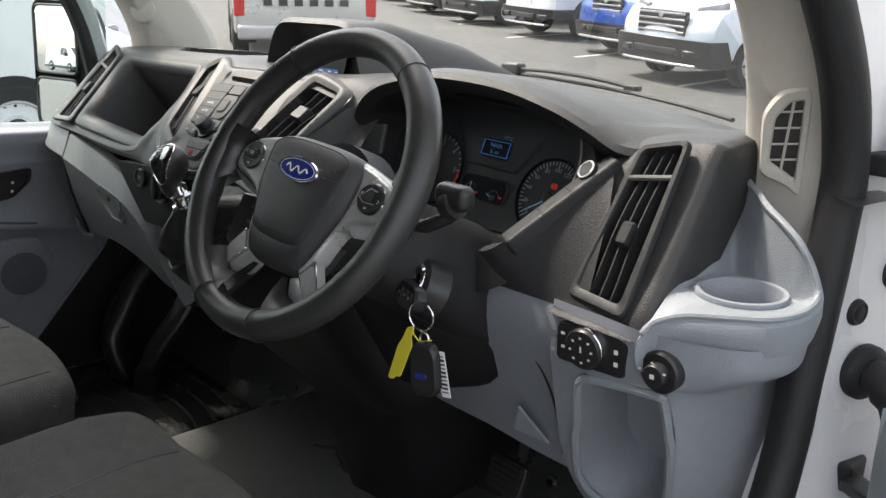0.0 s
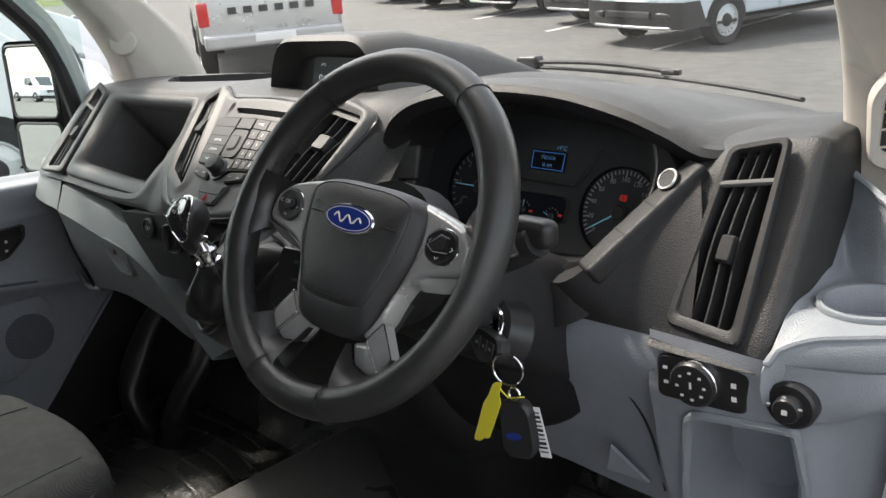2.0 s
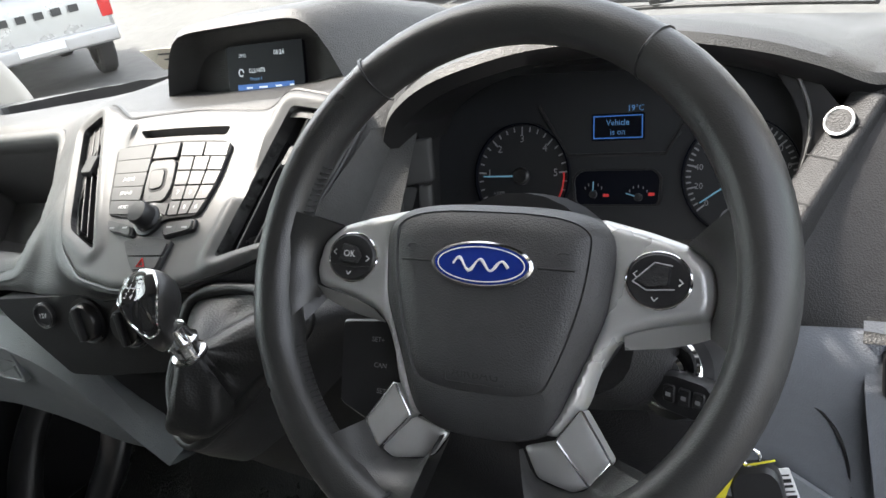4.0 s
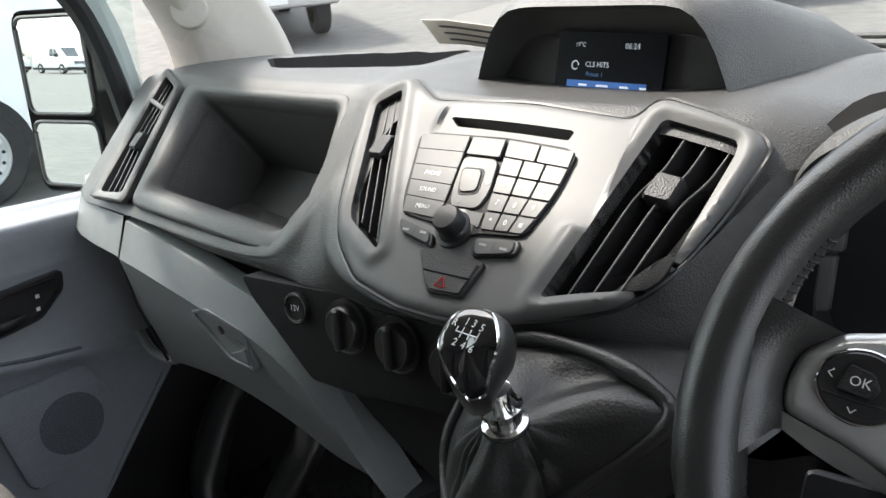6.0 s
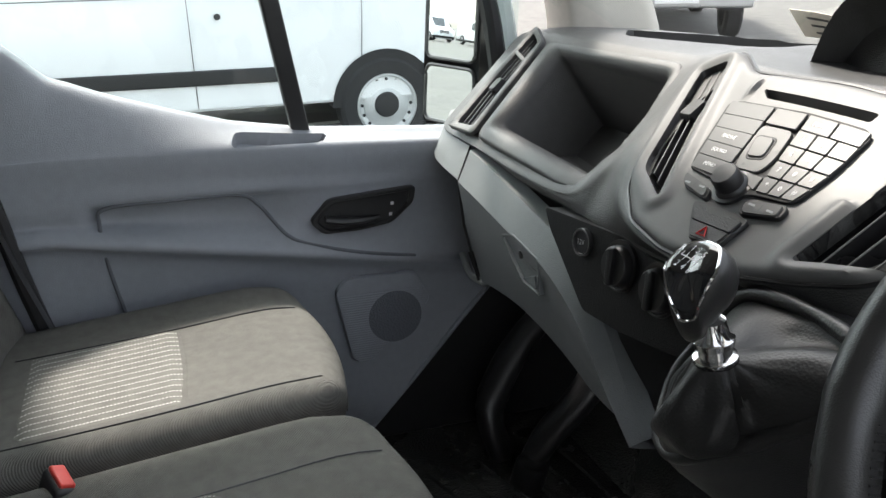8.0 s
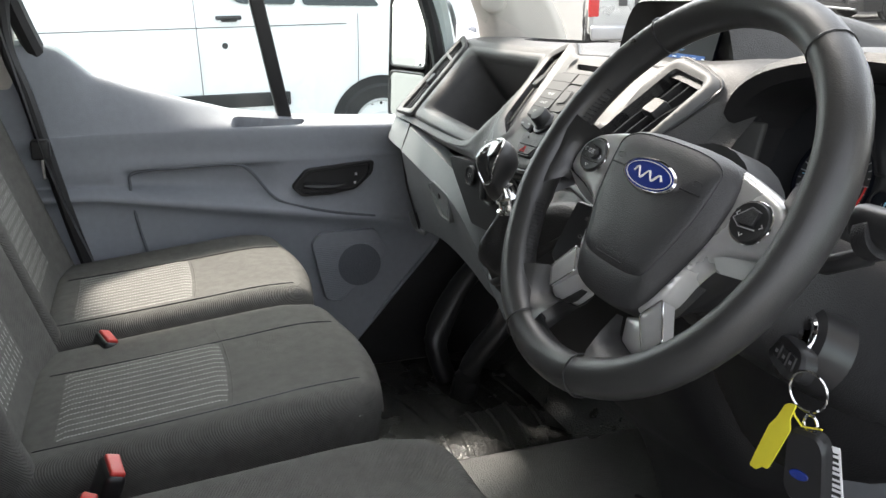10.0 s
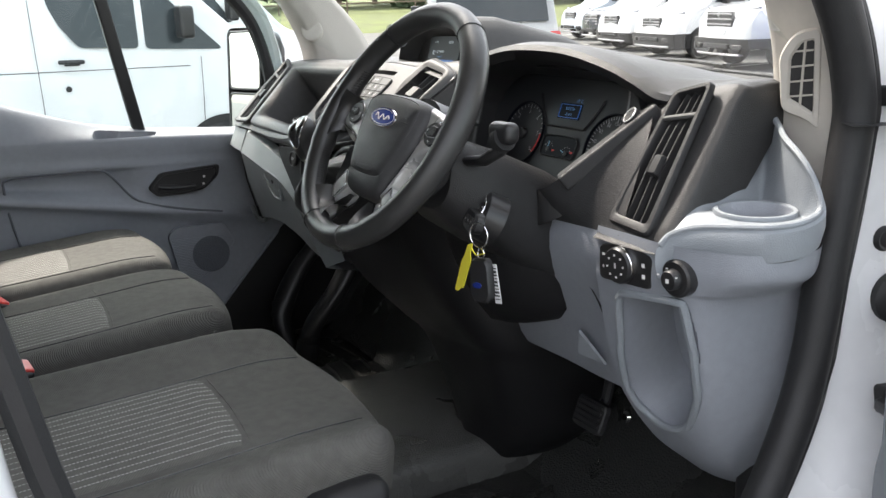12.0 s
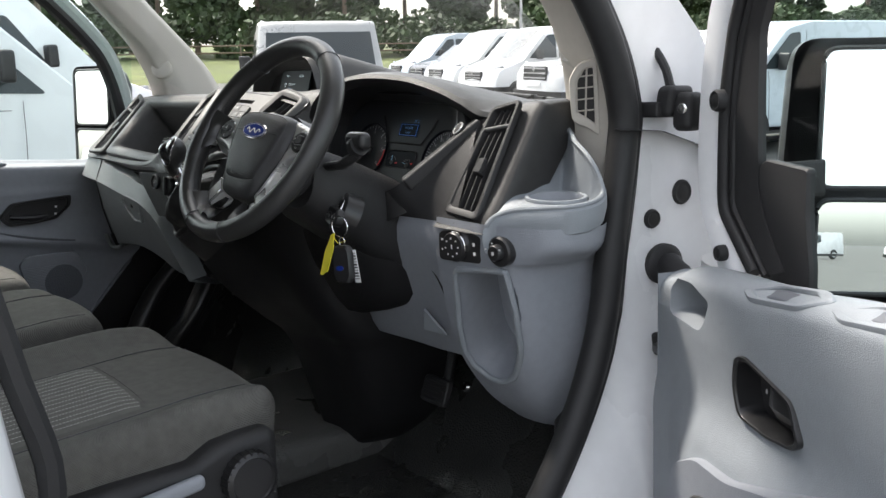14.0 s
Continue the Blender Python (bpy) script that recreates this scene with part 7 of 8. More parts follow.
# driver door, swung open
DO = Face((1.0176, 1.0645, -0.0305), (0.8675, -0.4963, -0.0340), (0.0056, -0.0584, 0.9983), 0, 1.011, 1.018)
od = thing("driver_door", (1.2, 0.85, 0.6), "open driver door with blue-grey trim and white frame", "door")
prof_ = []
for u, zt in ((-0.03, 1.255), (0.0, 1.258), (0.02, 1.27), (0.06, 1.276), (0.12, 1.282), (0.17, 1.286), (0.25, 1.294), (0.37, 1.313), (0.5, 1.325), (0.7, 1.34), (0.9, 1.40)):
    prof_.append([DO.at(u, zt - 0.005, -0.075), DO.at(u, zt, -0.06), DO.at(u, zt + 0.002, -0.03), DO.at(u, zt - 0.012, -0.003), DO.at(u, zt - 0.04, 0.004), DO.at(u, 1.2, 0.006), DO.at(u, 1.12, 0.004), DO.at(u, 1.06, 0.012 + 0.02 * (u > 0.08)), DO.at(u, 1.0, 0.012 + 0.03 * (u > 0.08)), DO.at(u, 0.85, 0.01), DO.at(u, 0.7, 0.0)])
prof_ = [spline(r, 90) for r in prof_]
prof_ = [spline([r[j] for r in prof_], 130) for j in range(90)]
ho = rounded([(0.19, 1.165), (0.193, 1.203), (0.215, 1.210), (0.315, 1.190), (0.335, 1.145), (0.322, 1.134), (0.27, 1.126), (0.205, 1.128)], 0.012)
notch_ = rounded([(0.002, 1.243), (0.012, 1.206), (0.096, 1.204), (0.110, 1.220), (0.118, 1.250), (0.063, 1.262), (0.012, 1.258)], 0.010)
dtrim = punch(punch(grid(prof_), DO, ho, 0.03, 0.97), DO, notch_, 0.05, 1.0, 0.055, 0.9)
part("trim_panel", dtrim, GREYL, od, "pale blue-grey door trim", angle=50)
part("notch_cover", plate(DO, rounded([(0.066, 1.236), (0.094, 1.234), (0.090, 1.212), (0.068, 1.215)], 0.004), -0.045, -0.030, 0.001), GREYL, od)
part("trim_edge", grid([[DO.at(-0.03 + 0.0, z, h) for z in (0.7, 0.9, 1.1, 1.2, 1.255)] for h in (-0.075, -0.02, 0.006)]), GREYL, od)
sh_ = []
for z, k in ((0.6, 0), (0.9, 0), (1.1, 0), (1.2, 0.0), (1.26, -0.005)):
    sh_.append([DO.at(-0.10 + k, z, -0.14), DO.at(-0.085 + k, z, -0.10), DO.at(-0.045 + k, z, -0.078), DO.at(0.03 + k, z, -0.076), DO.at(0.075 + k, z, -0.085)])
part("door_shell", grid([spline(r, 10) for r in sh_]), WHITE, od, "white door shell edge")
fo = spline([DO.at(u, z, -0.085) for u, z in ((0.0685, 1.2732), (0.0135, 1.3186), (-0.0118, 1.3474), (-0.0179, 1.4045), (-0.0157, 1.4856), (-0.0044, 1.5639), (0.0151, 1.638), (0.10, 1.80), (0.30, 1.97), (0.55, 2.06))], 40)
fi = spline([DO.at(u, z, -0.09) for u, z in ((0.1022, 1.2729), (0.0391, 1.3312), (0.0134, 1.3593), (0.0107, 1.4075), (0.0078, 1.4865), (0.0167, 1.5634), (0.0447, 1.6357), (0.125, 1.775), (0.32, 1.94), (0.56, 2.03))], 40)
fw = spline([DO.at(u, z, -0.10) for u, z in ((-0.02, 1.22), (-0.065, 1.31), (-0.085, 1.36), (-0.095, 1.42), (-0.093, 1.50), (-0.082, 1.58), (-0.06, 1.66), (0.03, 1.84), (0.25, 2.03), (0.54, 2.13))], 40)
part("window_frame", grid([fw, [a.lerp(b, 0.5) + DO.n * 0.022 for a, b in zip(fw, fo)], [a.lerp(b, 0.85) + DO.n * 0.012 for a, b in zip(fw, fo)], fo]), WHITE, od, "white window frame")
part("window_rubber", tube([a.lerp(b, 0.35) for a, b in zip(fo, fi)], 0.0105, 10), RUBBER, od, "black window rubber")
part("window_rubber", tube([a.lerp(b, 0.95) - DO.n * 0.002 for a, b in zip(fo, fi)], 0.0065, 8), RUBBER, od, "thin inner window rubber")
chn = spline([DO.at(u, z, -0.098) for u, z in ((0.13, 1.285), (0.085, 1.34), (0.0630, 1.385), (0.0612, 1.4207), (0.0568, 1.4888), (0.0548, 1.5628), (0.0643, 1.62), (0.15, 1.765), (0.34, 1.92), (0.57, 2.01))], 40)
part("window_channel", grid([fi, [a.lerp(b, 0.5) + DO.n * 0.003 for a, b in zip(fi, chn)], chn, [p - DO.n * 0.012 for p in chn]]), BLACK, od, "dark window channel")
part("sail_panel", plate(DO, rounded([(0.040, 1.335), (0.0612, 1.4207), (0.075, 1.428), (0.1682, 1.4256), (0.1692, 1.369), (0.1829, 1.2996), (0.1829, 1.262), (0.0946, 1.262)], 0.006), -0.112, -0.100, 0.003), BLACK, od, "dark panel at the mirror mount")
dg = part("window_glass", grid([[DO.at(u + 0.25 * max(0, z - 1.5), z, -0.106) for u in (0.05, 0.4, 0.9)] for z in (1.27, 1.5, 1.95)]), TINT, od, "clear door glass")
dg.visible_shadow = False
hc = Vector((0.262, 1.165))
odh_ = part("handle_recess", ring(DO, ho, [(hc + (p - hc) * 0.88) for p in ho], -0.01, 0.010, -0.03, 0.002), BLACKS, od, "black door handle recess")
part("recess_floor", plate(DO, [(hc + (p - hc) * 0.9) for p in ho], -0.034, -0.026), BLACKS, odh_)
part("door_handle", grid([spline([DO.at(u, z, h) for u, z, h in r], 10) for r in (((0.232, 1.190, -0.024), (0.262, 1.188, 0.000), (0.300, 1.180, 0.002), (0.322, 1.166, -0.010)), ((0.235, 1.165, -0.024), (0.264, 1.166, 0.003), (0.300, 1.166, 0.004), (0.326, 1.155, -0.008)), ((0.245, 1.148, -0.025), (0.270, 1.152, -0.004), (0.300, 1.152, -0.006), (0.322, 1.146, -0.018)))]), BLACKS, odh_, "black inner door handle")
part("lock_buttons", bars(DO, [(0.213, 1.184, 0.004, 0.006), (0.215, 1.160, 0.004, 0.006)], -0.0250), INK, odh_)
for a_, b_, nm_ in ((0.255, 1.2935, "window_switch"), (0.425, 1.316, "grab_recess")):
    OS = Face(DO.at(a_, b_, -0.020), (0.87, -0.5, 0.12), (0.42, 0.72, 0.42))
    so_ = rounded([(-0.085, -0.006), (-0.050, -0.021), (0.048, -0.020), (0.088, 0.004), (0.060, 0.020), (-0.035, 0.019)], 0.010)
    os_ = part(nm_, ring(OS, so_, [(p.x * 0.72, p.y * 0.66) for p in so_], -0.014, 0.004, -0.008, 0.002), GREYL, od, "pale grey surround in the door top")
    part("recess_floor", plate(OS, [(p.x * 0.74, p.y * 0.70) for p in so_], -0.014, -0.006), BLACKM, os_)
    part("switch_rocker", rbox((-0.040, -0.011, -0.008), (0.018, 0.011, 0.003), 0.004, 3, lambda p: OS.at(p.x, p.y, p.z - 0.12 * abs(p.x + 0.01))), GROOVE, os_, "grey rocker")
lowp = rounded([(0.08, 0.96), (0.10, 1.02), (0.16, 1.055), (0.24, 1.06), (0.36, 1.10), (0.5, 1.16), (0.5, 0.8), (0.08, 0.8)], 0.02)
part("lower_pocket", plate(DO, lowp, -0.02, 0.046, 0.006), GREY, od, "recessed lower door pocket")
part("pocket_speaker", plate(DO, rounded([(0.13, 0.85), (0.15, 1.0), (0.24, 1.03), (0.33, 1.0), (0.34, 0.85)], 0.03), 0.03, 0.05, 0.003), DARK, od)
plug(*DO.at(0.0, 1.505, -0.07), 0.016, DO.n), plug(*DO.at(0.02, 1.29, -0.068), 0.012, DO.n)


# ---- wing mirrors ----
def wing(c, ax, w, hgt, name_lab, with_arm=True, ext=0.0):
    """Tall mirror head: shell, upper and lower glass, arm. ax is the glass normal in plan, towards the driver."""
    n = Vector(ax).normalized()
    u = Vector((0, 0, 1)).cross(n).normalized()
    f = Face(c, u, n.cross(u))
    mr = thing("wing_mirror", c, name_lab, "mirror", "wing mirrors")
    o = rounded([(-w / 2 - ext, -hgt * 0.62), (w / 2, -hgt * 0.62), (w / 2, hgt * 0.5), (-w / 2 - ext * 0.6, hgt * 0.5)], 0.035, 5)
    rows = [f.poly(o, 0.004), f.poly([p * 1.0 for p in o], -0.02), f.poly([p * 0.92 for p in o], -0.07), f.poly([p * 0.7 for p in o], -0.10), f.poly([p * 0.1 for p in o], -0.11)]
    part("shell", grid(rows, wrap=True), BLACKS, mr, "black mirror shell")
    for lo2, hi2, nm in ((-hgt * 0.12, hgt * 0.46, "main_glass"), (-hgt * 0.57, -hgt * 0.17, "lower_glass")):
        g = rounded([(-w * 0.44, lo2), (w * 0.44, lo2), (w * 0.44, hi2), (-w * 0.44, hi2)], 0.022, 4)
        part(nm, plate(f, g, 0.0, 0.006), MIRROR, mr, "mirror glass")
        part("bezel", tube([f.at(p.x, p.y, 0.006) for p in g], 0.004, 6, closed=True), BLACKS, mr)
    if with_arm:
        part("arm", rbox((-0.03, -0.02, -0.09), (0.03, 0.14, -0.02), 0.012, 3, lambda p: f.at((-1 if c[0] < 0 else 1) * 0 + p.x + math.copysign(w * 0.5 + p.y * 0.5, f.u.x * -c[0]), -hgt * 0.1 + 0.06 * (p.z + 0.05) / 0.05, p.z)), BLACKS, mr, "black mirror arm")
    return mr


wing((-1.10, 0.895, 1.465), (0.302, -0.953, 0.045), 0.19, 0.30, "tall black wing mirror on the passenger side")

# ---- footwell: pedals, ducts ----
def pedal(name, x, y, z, w, hgt):
    pl = thing(name, (x, y, z), "black rubber-faced pedal with ribs", "pedal", "pedals")
    f = Face((x, y, z), (1, 0, 0), (0, 0.35, 0.94))
    pad_ = part("pedal_pad", plate(f, rounded([(-w / 2, -hgt / 2), (w / 2, -hgt / 2), (w / 2, hgt / 2), (-w / 2, hgt / 2)], 0.012), -0.012, 0.0, 0.003), RUBBER, pl)
    for k in range(5):
        part("rib", rbox((-w * 0.42, -0.003, -0.001), (w * 0.42, 0.003, 0.003), 0.0015, 2, lambda p, k=k: f.at(p.x, (k - 2) * hgt * 0.18 + p.y, p.z)), RUBBER, pad_)
    part("pedal_arm", tube([f.at(0, 0, -0.012), f.at(0, 0.03, -0.03), (x, y + 0.06, z + 0.12), (x, y + 0.10, z + 0.24)], 0.009, 8), BLACKS, pl, "steel pedal arm")


pedal("clutch_pedal", 0.315, 1.01, 0.91, 0.066, 0.055)
pedal("brake_pedal", 0.478, 0.99, 0.925, 0.075, 0.055)
solo("bolt", lathe((0.565, 1.0, 0.953), (0.2, -0.9, 0.1), [(0.010, 0), (0.010, 0.004), (0.006, 0.008), (0, 0.008)], 12), CHROME, "small steel bolt under the dashboard", "bolt")
duct = thing("air_duct", (-0.62, 0.95, 0.75), "black moulded ducts in the passenger footwell", "duct")
for k, pts in enumerate((((-0.72, 0.98, 1.02), (-0.74, 0.90, 0.92), (-0.73, 0.84, 0.80), (-0.71, 0.86, 0.70)), ((-0.56, 1.02, 1.02), (-0.56, 0.95, 0.90), (-0.58, 0.88, 0.80), (-0.60, 0.86, 0.70)))):
    part("duct_tube", tube(spline(pts, 16), [0.032] * 16, 14, flat=0.8), BLACKS, duct)
# driver door mirror and its surroundings are fixed to the open door
rm = wing((1.20, 1.245, 1.414), (0.672, -0.738, 0.057), 0.19, 0.353, "tall black wing mirror on the open driver door", False, 0.05)
part("arm", plate(DO, rounded([(-0.012, 1.352), (-0.018, 1.405), (0.015, 1.414), (0.018, 1.358)], 0.008), -0.235, -0.110, 0.006), BLACK, rm, "black mirror arm")

# ---- vehicles outside ----
TYRE = mat("tyre_rubber", (0.02, 0.02, 0.021), 0.8, grain=0.3, scale=120)
ALLOY = mat("wheel_metal", (0.45, 0.45, 0.46), 0.35, metal=0.8, var=0.05)
SILVERP = mat("silver_car_paint", (0.42, 0.42, 0.41), 0.32, metal=0.5, coat=0.5, var=0.04)
BLUEP = mat("blue_car_paint", (0.01, 0.07, 0.36), 0.3, metal=0.3, coat=0.6, var=0.05)
DARKP = mat("dark_car_paint", (0.02, 0.025, 0.04), 0.3, coat=0.6, var=0.05)
PALEP = mat("pale_blue_paint", (0.55, 0.62, 0.68), 0.3, coat=0.6, var=0.03)
DGLASS = mat("dark_car_glass", (0.035, 0.045, 0.05), 0.1, var=0.1, spec=0.35)
SCREENG = mat("sky_lit_windscreen", (0.05, 0.06, 0.065), 0.04, var=0, spec=1.0, coat=1.0)
STEEL = mat("painted_wheel_steel", (0.55, 0.56, 0.56), 0.4, metal=0.2, var=0.08)
LAMP = mat("lamp_glass", (0.24, 0.25, 0.27), 0.12, var=0.1, coat=0.8)
REDLAMP = mat("red_lamp", (0.5, 0.02, 0.02), 0.2, var=0.1, coat=0.6)


def road_wheel(parent, m, x, y, r, w, side):
    """Tyre, rim, spokes of a road wheel; side is -1 or 1."""
    t = part("tyre", lathe((x, y, r), (side, 0, 0), [(r * 0.62, -w / 2), (r * 0.9, -w / 2), (r, -w * 0.35), (r, w * 0.35), (r * 0.92, w / 2), (r * 0.66, w / 2), (r * 0.64, w * 0.3)], 40, False), TYRE, parent, m=m)
    rim_ = part("rim", lathe((x, y, r), (side, 0, 0), [(r * 0.66, w * 0.46), (r * 0.62, w * 0.5), (r * 0.58, w * 0.36), (r * 0.5, w * 0.3), (r * 0.46, w * 0.36), (r * 0.25, w * 0.40), (r * 0.2, w * 0.47), (0, w * 0.47)], 40, False), STEEL, t, m=m)
    part("hub_cap", lathe((x + side * w * 0.40, y, r), (side, 0, 0), [(r * 0.27, 0), (r * 0.25, 0.02), (r * 0.12, 0.028), (0, 0.028)], 24), TYRE, rim_, m=m)
    bm = bmesh.new()
    for i in range(16):
        a = 2 * math.pi * i / 16
        bm = join(bm, lathe((x + side * w * 0.345, y + r * 0.535 * math.cos(a), r + r * 0.535 * math.sin(a)), (side, 0, 0), [(r * 0.035, 0), (r * 0.035, 0.006), (0, 0.006)], 8))
    part("vent_hole", bm, TYRE, rim_, m=m)


def vehicle(name, label, cat, m, outline, width, paint, wheels, r, windows, front, rear, grp="parked vehicles", mould=None, tumble=0.10, low=None, hard=0.0, mirror=None, seams=()):
    """A parked vehicle in its own coordinates (nose at +y): body from its side outline, glass, wheels, lamps, grille."""
    root = thing(name, (0, 0, 0), label, cat, grp, m=m)

    def hw(z, y=0):
        k = max(0.0, z - 0.95)
        return width / 2 * (1 - tumble * k / 0.9) - 0.02 * max(0, 0.5 - z)
    pts = rounded([Vector(p) for p in outline], 0.09, 4)
    ctr = sum(pts, Vector((0, 0))) / len(pts)
    rows = []
    for s, k in ((-1, 0.965), (-0.985, 0.985), (-0.93, 0.997), (-0.7, 1.0), (-0.3, 1.004), (0, 1.006), (0.3, 1.004), (0.7, 1.0), (0.93, 0.997), (0.985, 0.985), (1, 0.965)):
        row = []
        for p in pts:
            q = ctr + (p - ctr) * k
            nose = 0.10 * (abs(s) ** 3) * max(0, q.x - (outline[0][0] - 1.0))
            row.append((s * hw(q.y), q.x - nose, q.y))
        rows.append(row)
    part("body", grid(rows, wrap=True, caps=True), paint, root, m=m, angle=30)
    if low:
        lo_out = [(p[0], p[1]) for p in low]
        part("lower_trim", grid([[(s * (width / 2 + 0.012), y - 0.1 * abs(s) ** 3 * max(0, y - (outline[0][0] - 1.0)) + 0.03 * (y > 0), z) for y, z in lo_out] for s in (-1, -0.93, -0.7, 0, 0.7, 0.93, 1)], wrap=True, caps=True), BLACKS, root, m=m)
    for side in (-1, 1):
        for y in wheels:
            road_wheel(root, m, side * (width / 2 - 0.085), y, r, 0.22, side)
            arch_ = [(side * (width / 2 + 0.004 + hard), y + (r + 0.05) * math.cos(a), r + (r + 0.05) * math.sin(a)) for a in [math.pi * i / 14 for i in range(15)]]
            part("wheel_arch", grid([[(p[0], p[1], p[2]) for p in arch_], [(p[0] - side * 0.3, y + (p[1] - y) * 0.99, r + (p[2] - r) * 0.99) for p in arch_], [(p[0] - side * 0.29, y, r) for p in arch_]]), TYRE, root, m=m)
            part("arch_gap", grid([[(side * (width / 2 + 0.003), y + k * math.cos(a), r + k * math.sin(a)) for a in [math.pi * (i / 16) for i in range(17)]] for k in (r * 0.98, r + 0.055)]), TYRE, root, m=m)
        for w in windows:
            wp_ = rounded([Vector(p) for p in w], 0.04, 3)
            part("window", grid([[(side * (hw(p.y) * 1.0 + 0.006), p.x, p.y) for p in wp_], [(side * (hw(c2.y) + 0.006), c2.x, c2.y) for c2 in [sum(wp_, Vector((0, 0))) / len(wp_)] * len(wp_)]], wrap=True), DGLASS, root, m=m)
        if mould:
            y0, y1, z0, z1 = mould
            part("side_moulding", rbox((min(side * (width / 2 - 0.01), side * (width / 2 + 0.018)), y0, z0), (max(side * (width / 2 - 0.01), side * (width / 2 + 0.018)), y1, z1), 0.008, 2), BLACK, root, m=m)
        for y0, z0, y1, z1 in seams:
            part("panel_seam", tube([(side * (hw(z0 + (z1 - z0) * t) + 0.0015), y0 + (y1 - y0) * t, z0 + (z1 - z0) * t) for t in [i / 8 for i in range(9)]], 0.003, 4), BLACKS, root, m=m)
        if mirror:
            y, z = mirror
            part("wing_mirror", rbox((min(side * width / 2, side * (width / 2 + 0.2)), y - 0.05, z), (max(side * width / 2, side * (width / 2 + 0.2)), y + 0.06, z + 0.24), 0.03, 3), BLACKS, root, m=m)
    # front: screen, grille, lamps
    (ya, za), (yb, zb) = front["screen"]
    part("windscreen", grid([[(s * hw(z) * 0.9, y + 0.03 - 0.08 * abs(s) ** 2, z + 0.01) for s in (-1, -0.5, 0, 0.5, 1)] for y, z in ((ya, za), ((ya + yb) / 2, (za + zb) / 2), (yb, zb))]), SCREENG, root, m=m)
    gy, gz0, gz1, gw = front["grille"]
    gr = part("grille", rbox((-gw / 2, gy - 0.05, gz0), (gw / 2, gy + 0.02, gz1), 0.02, 3), BLACKS, root, m=m)
    for i in range(front.get("bars", 4)):
        z = gz0 + (gz1 - gz0) * (i + 0.5) / front.get("bars", 4)
        part("grille_bar", rbox((-gw / 2 * 0.95, gy + 0.005, z - 0.014), (gw / 2 * 0.95, gy + 0.035, z + 0.014), 0.006, 2), ALLOY, gr, m=m)
    part("badge", lathe((0, gy + 0.03, gz1 - 0.06), (0, 1, 0.1), [(0.045, 0), (0.04, 0.012), (0, 0.014)], 20), ALLOY, gr, m=m)
    lw_, lz, lh, ly = front["lamp"]
    for side in (-1, 1):
        part("headlamp", rbox((-lw_ / 2, -0.05, -lh / 2), (lw_ / 2, 0.04, lh / 2), 0.04, 3, lambda p, side=side: Vector((side * (width / 2 - lw_ / 2 - 0.05) + p.x, ly + p.y - 0.35 * max(0, side * p.x + lw_ / 2), lz + p.z + 0.35 * (side * p.x) * 0.6))), LAMP, root, m=m)
        part("fog_lamp", rbox((-0.13, -0.03, -0.05), (0.13, 0.03, 0.05), 0.025, 2, lambda p, side=side: Vector((side * (width / 2 - 0.28) + p.x, gy + 0.04 + p.y - 0.35 * max(0, side * p.x + 0.05), 0.44 + p.z))), BLACKS, root, m=m)
    part("lower_grille", rbox((-0.42, gy + 0.02, 0.40), (0.42, gy + 0.085, 0.50), 0.02, 2), TYRE, root, m=m)
    part("bumper_lip", rbox((-width * 0.40, gy - 0.02, 0.27), (width * 0.40, gy + 0.10, 0.31), 0.015, 2, lambda p: Vector((p.x, p.y - 0.12 * abs(p.x) ** 2, p.z))), ALLOY, root, "pale bumper lip", m=m)
    part("number_plate", rbox((-0.26, gy + 0.02, gz0 - 0.14), (0.26, gy + 0.035, gz0 - 0.03), 0.004, 1), INK, root, m=m)
    # rear: glass, lamps
    if rear:
        ry, rz0, rz1 = rear
        part("rear_glass", grid([[(s * hw(z) * 0.86, ry - 0.012 + (z - rz0) * rear_lean, z) for s in (-1, 0, 1)] for z in (rz0, rz1)]), DGLASS, root, m=m)
        for side in (-1, 1):
            part("tail_lamp", rbox((min(side * width / 2, side * (width / 2 - 0.14)), ry - 0.03, 0.78), (max(side * width / 2 + side * 0.006, side * (width / 2 - 0.14)), ry + 0.08, 1.08), 0.02, 2), REDLAMP, root, m=m)
    return root


VAN_OUT = [(2.45, 0.38), (2.42, 0.75), (2.30, 0.98), (1.55, 1.20), (0.85, 1.92), (0.4, 2.02), (-2.4, 2.02), (-2.5, 1.9), (-2.5, 0.35)]
VAN_WIN = [[(0.55, 1.25), (1.35, 1.25), (0.80, 1.80), (0.55, 1.82)], [(-0.05, 1.36), (0.10, 1.25), (0.48, 1.25), (0.48, 1.82), (-0.05, 1.82)]]
VAN_F = {"screen": ((1.50, 1.24), (0.88, 1.90)), "grille": (2.40, 0.62, 0.95, 0.85), "lamp": (0.42, 0.93, 0.24, 2.22), "bars": 5}


def heading(x, y, z, deg, pitch=0):
    """Pose of a vehicle: its nose (+y) turned by deg from the world's +y."""
    return Matrix.Translation((x, y, z)) @ pose(0, 0, 0, pitch, 0, deg)


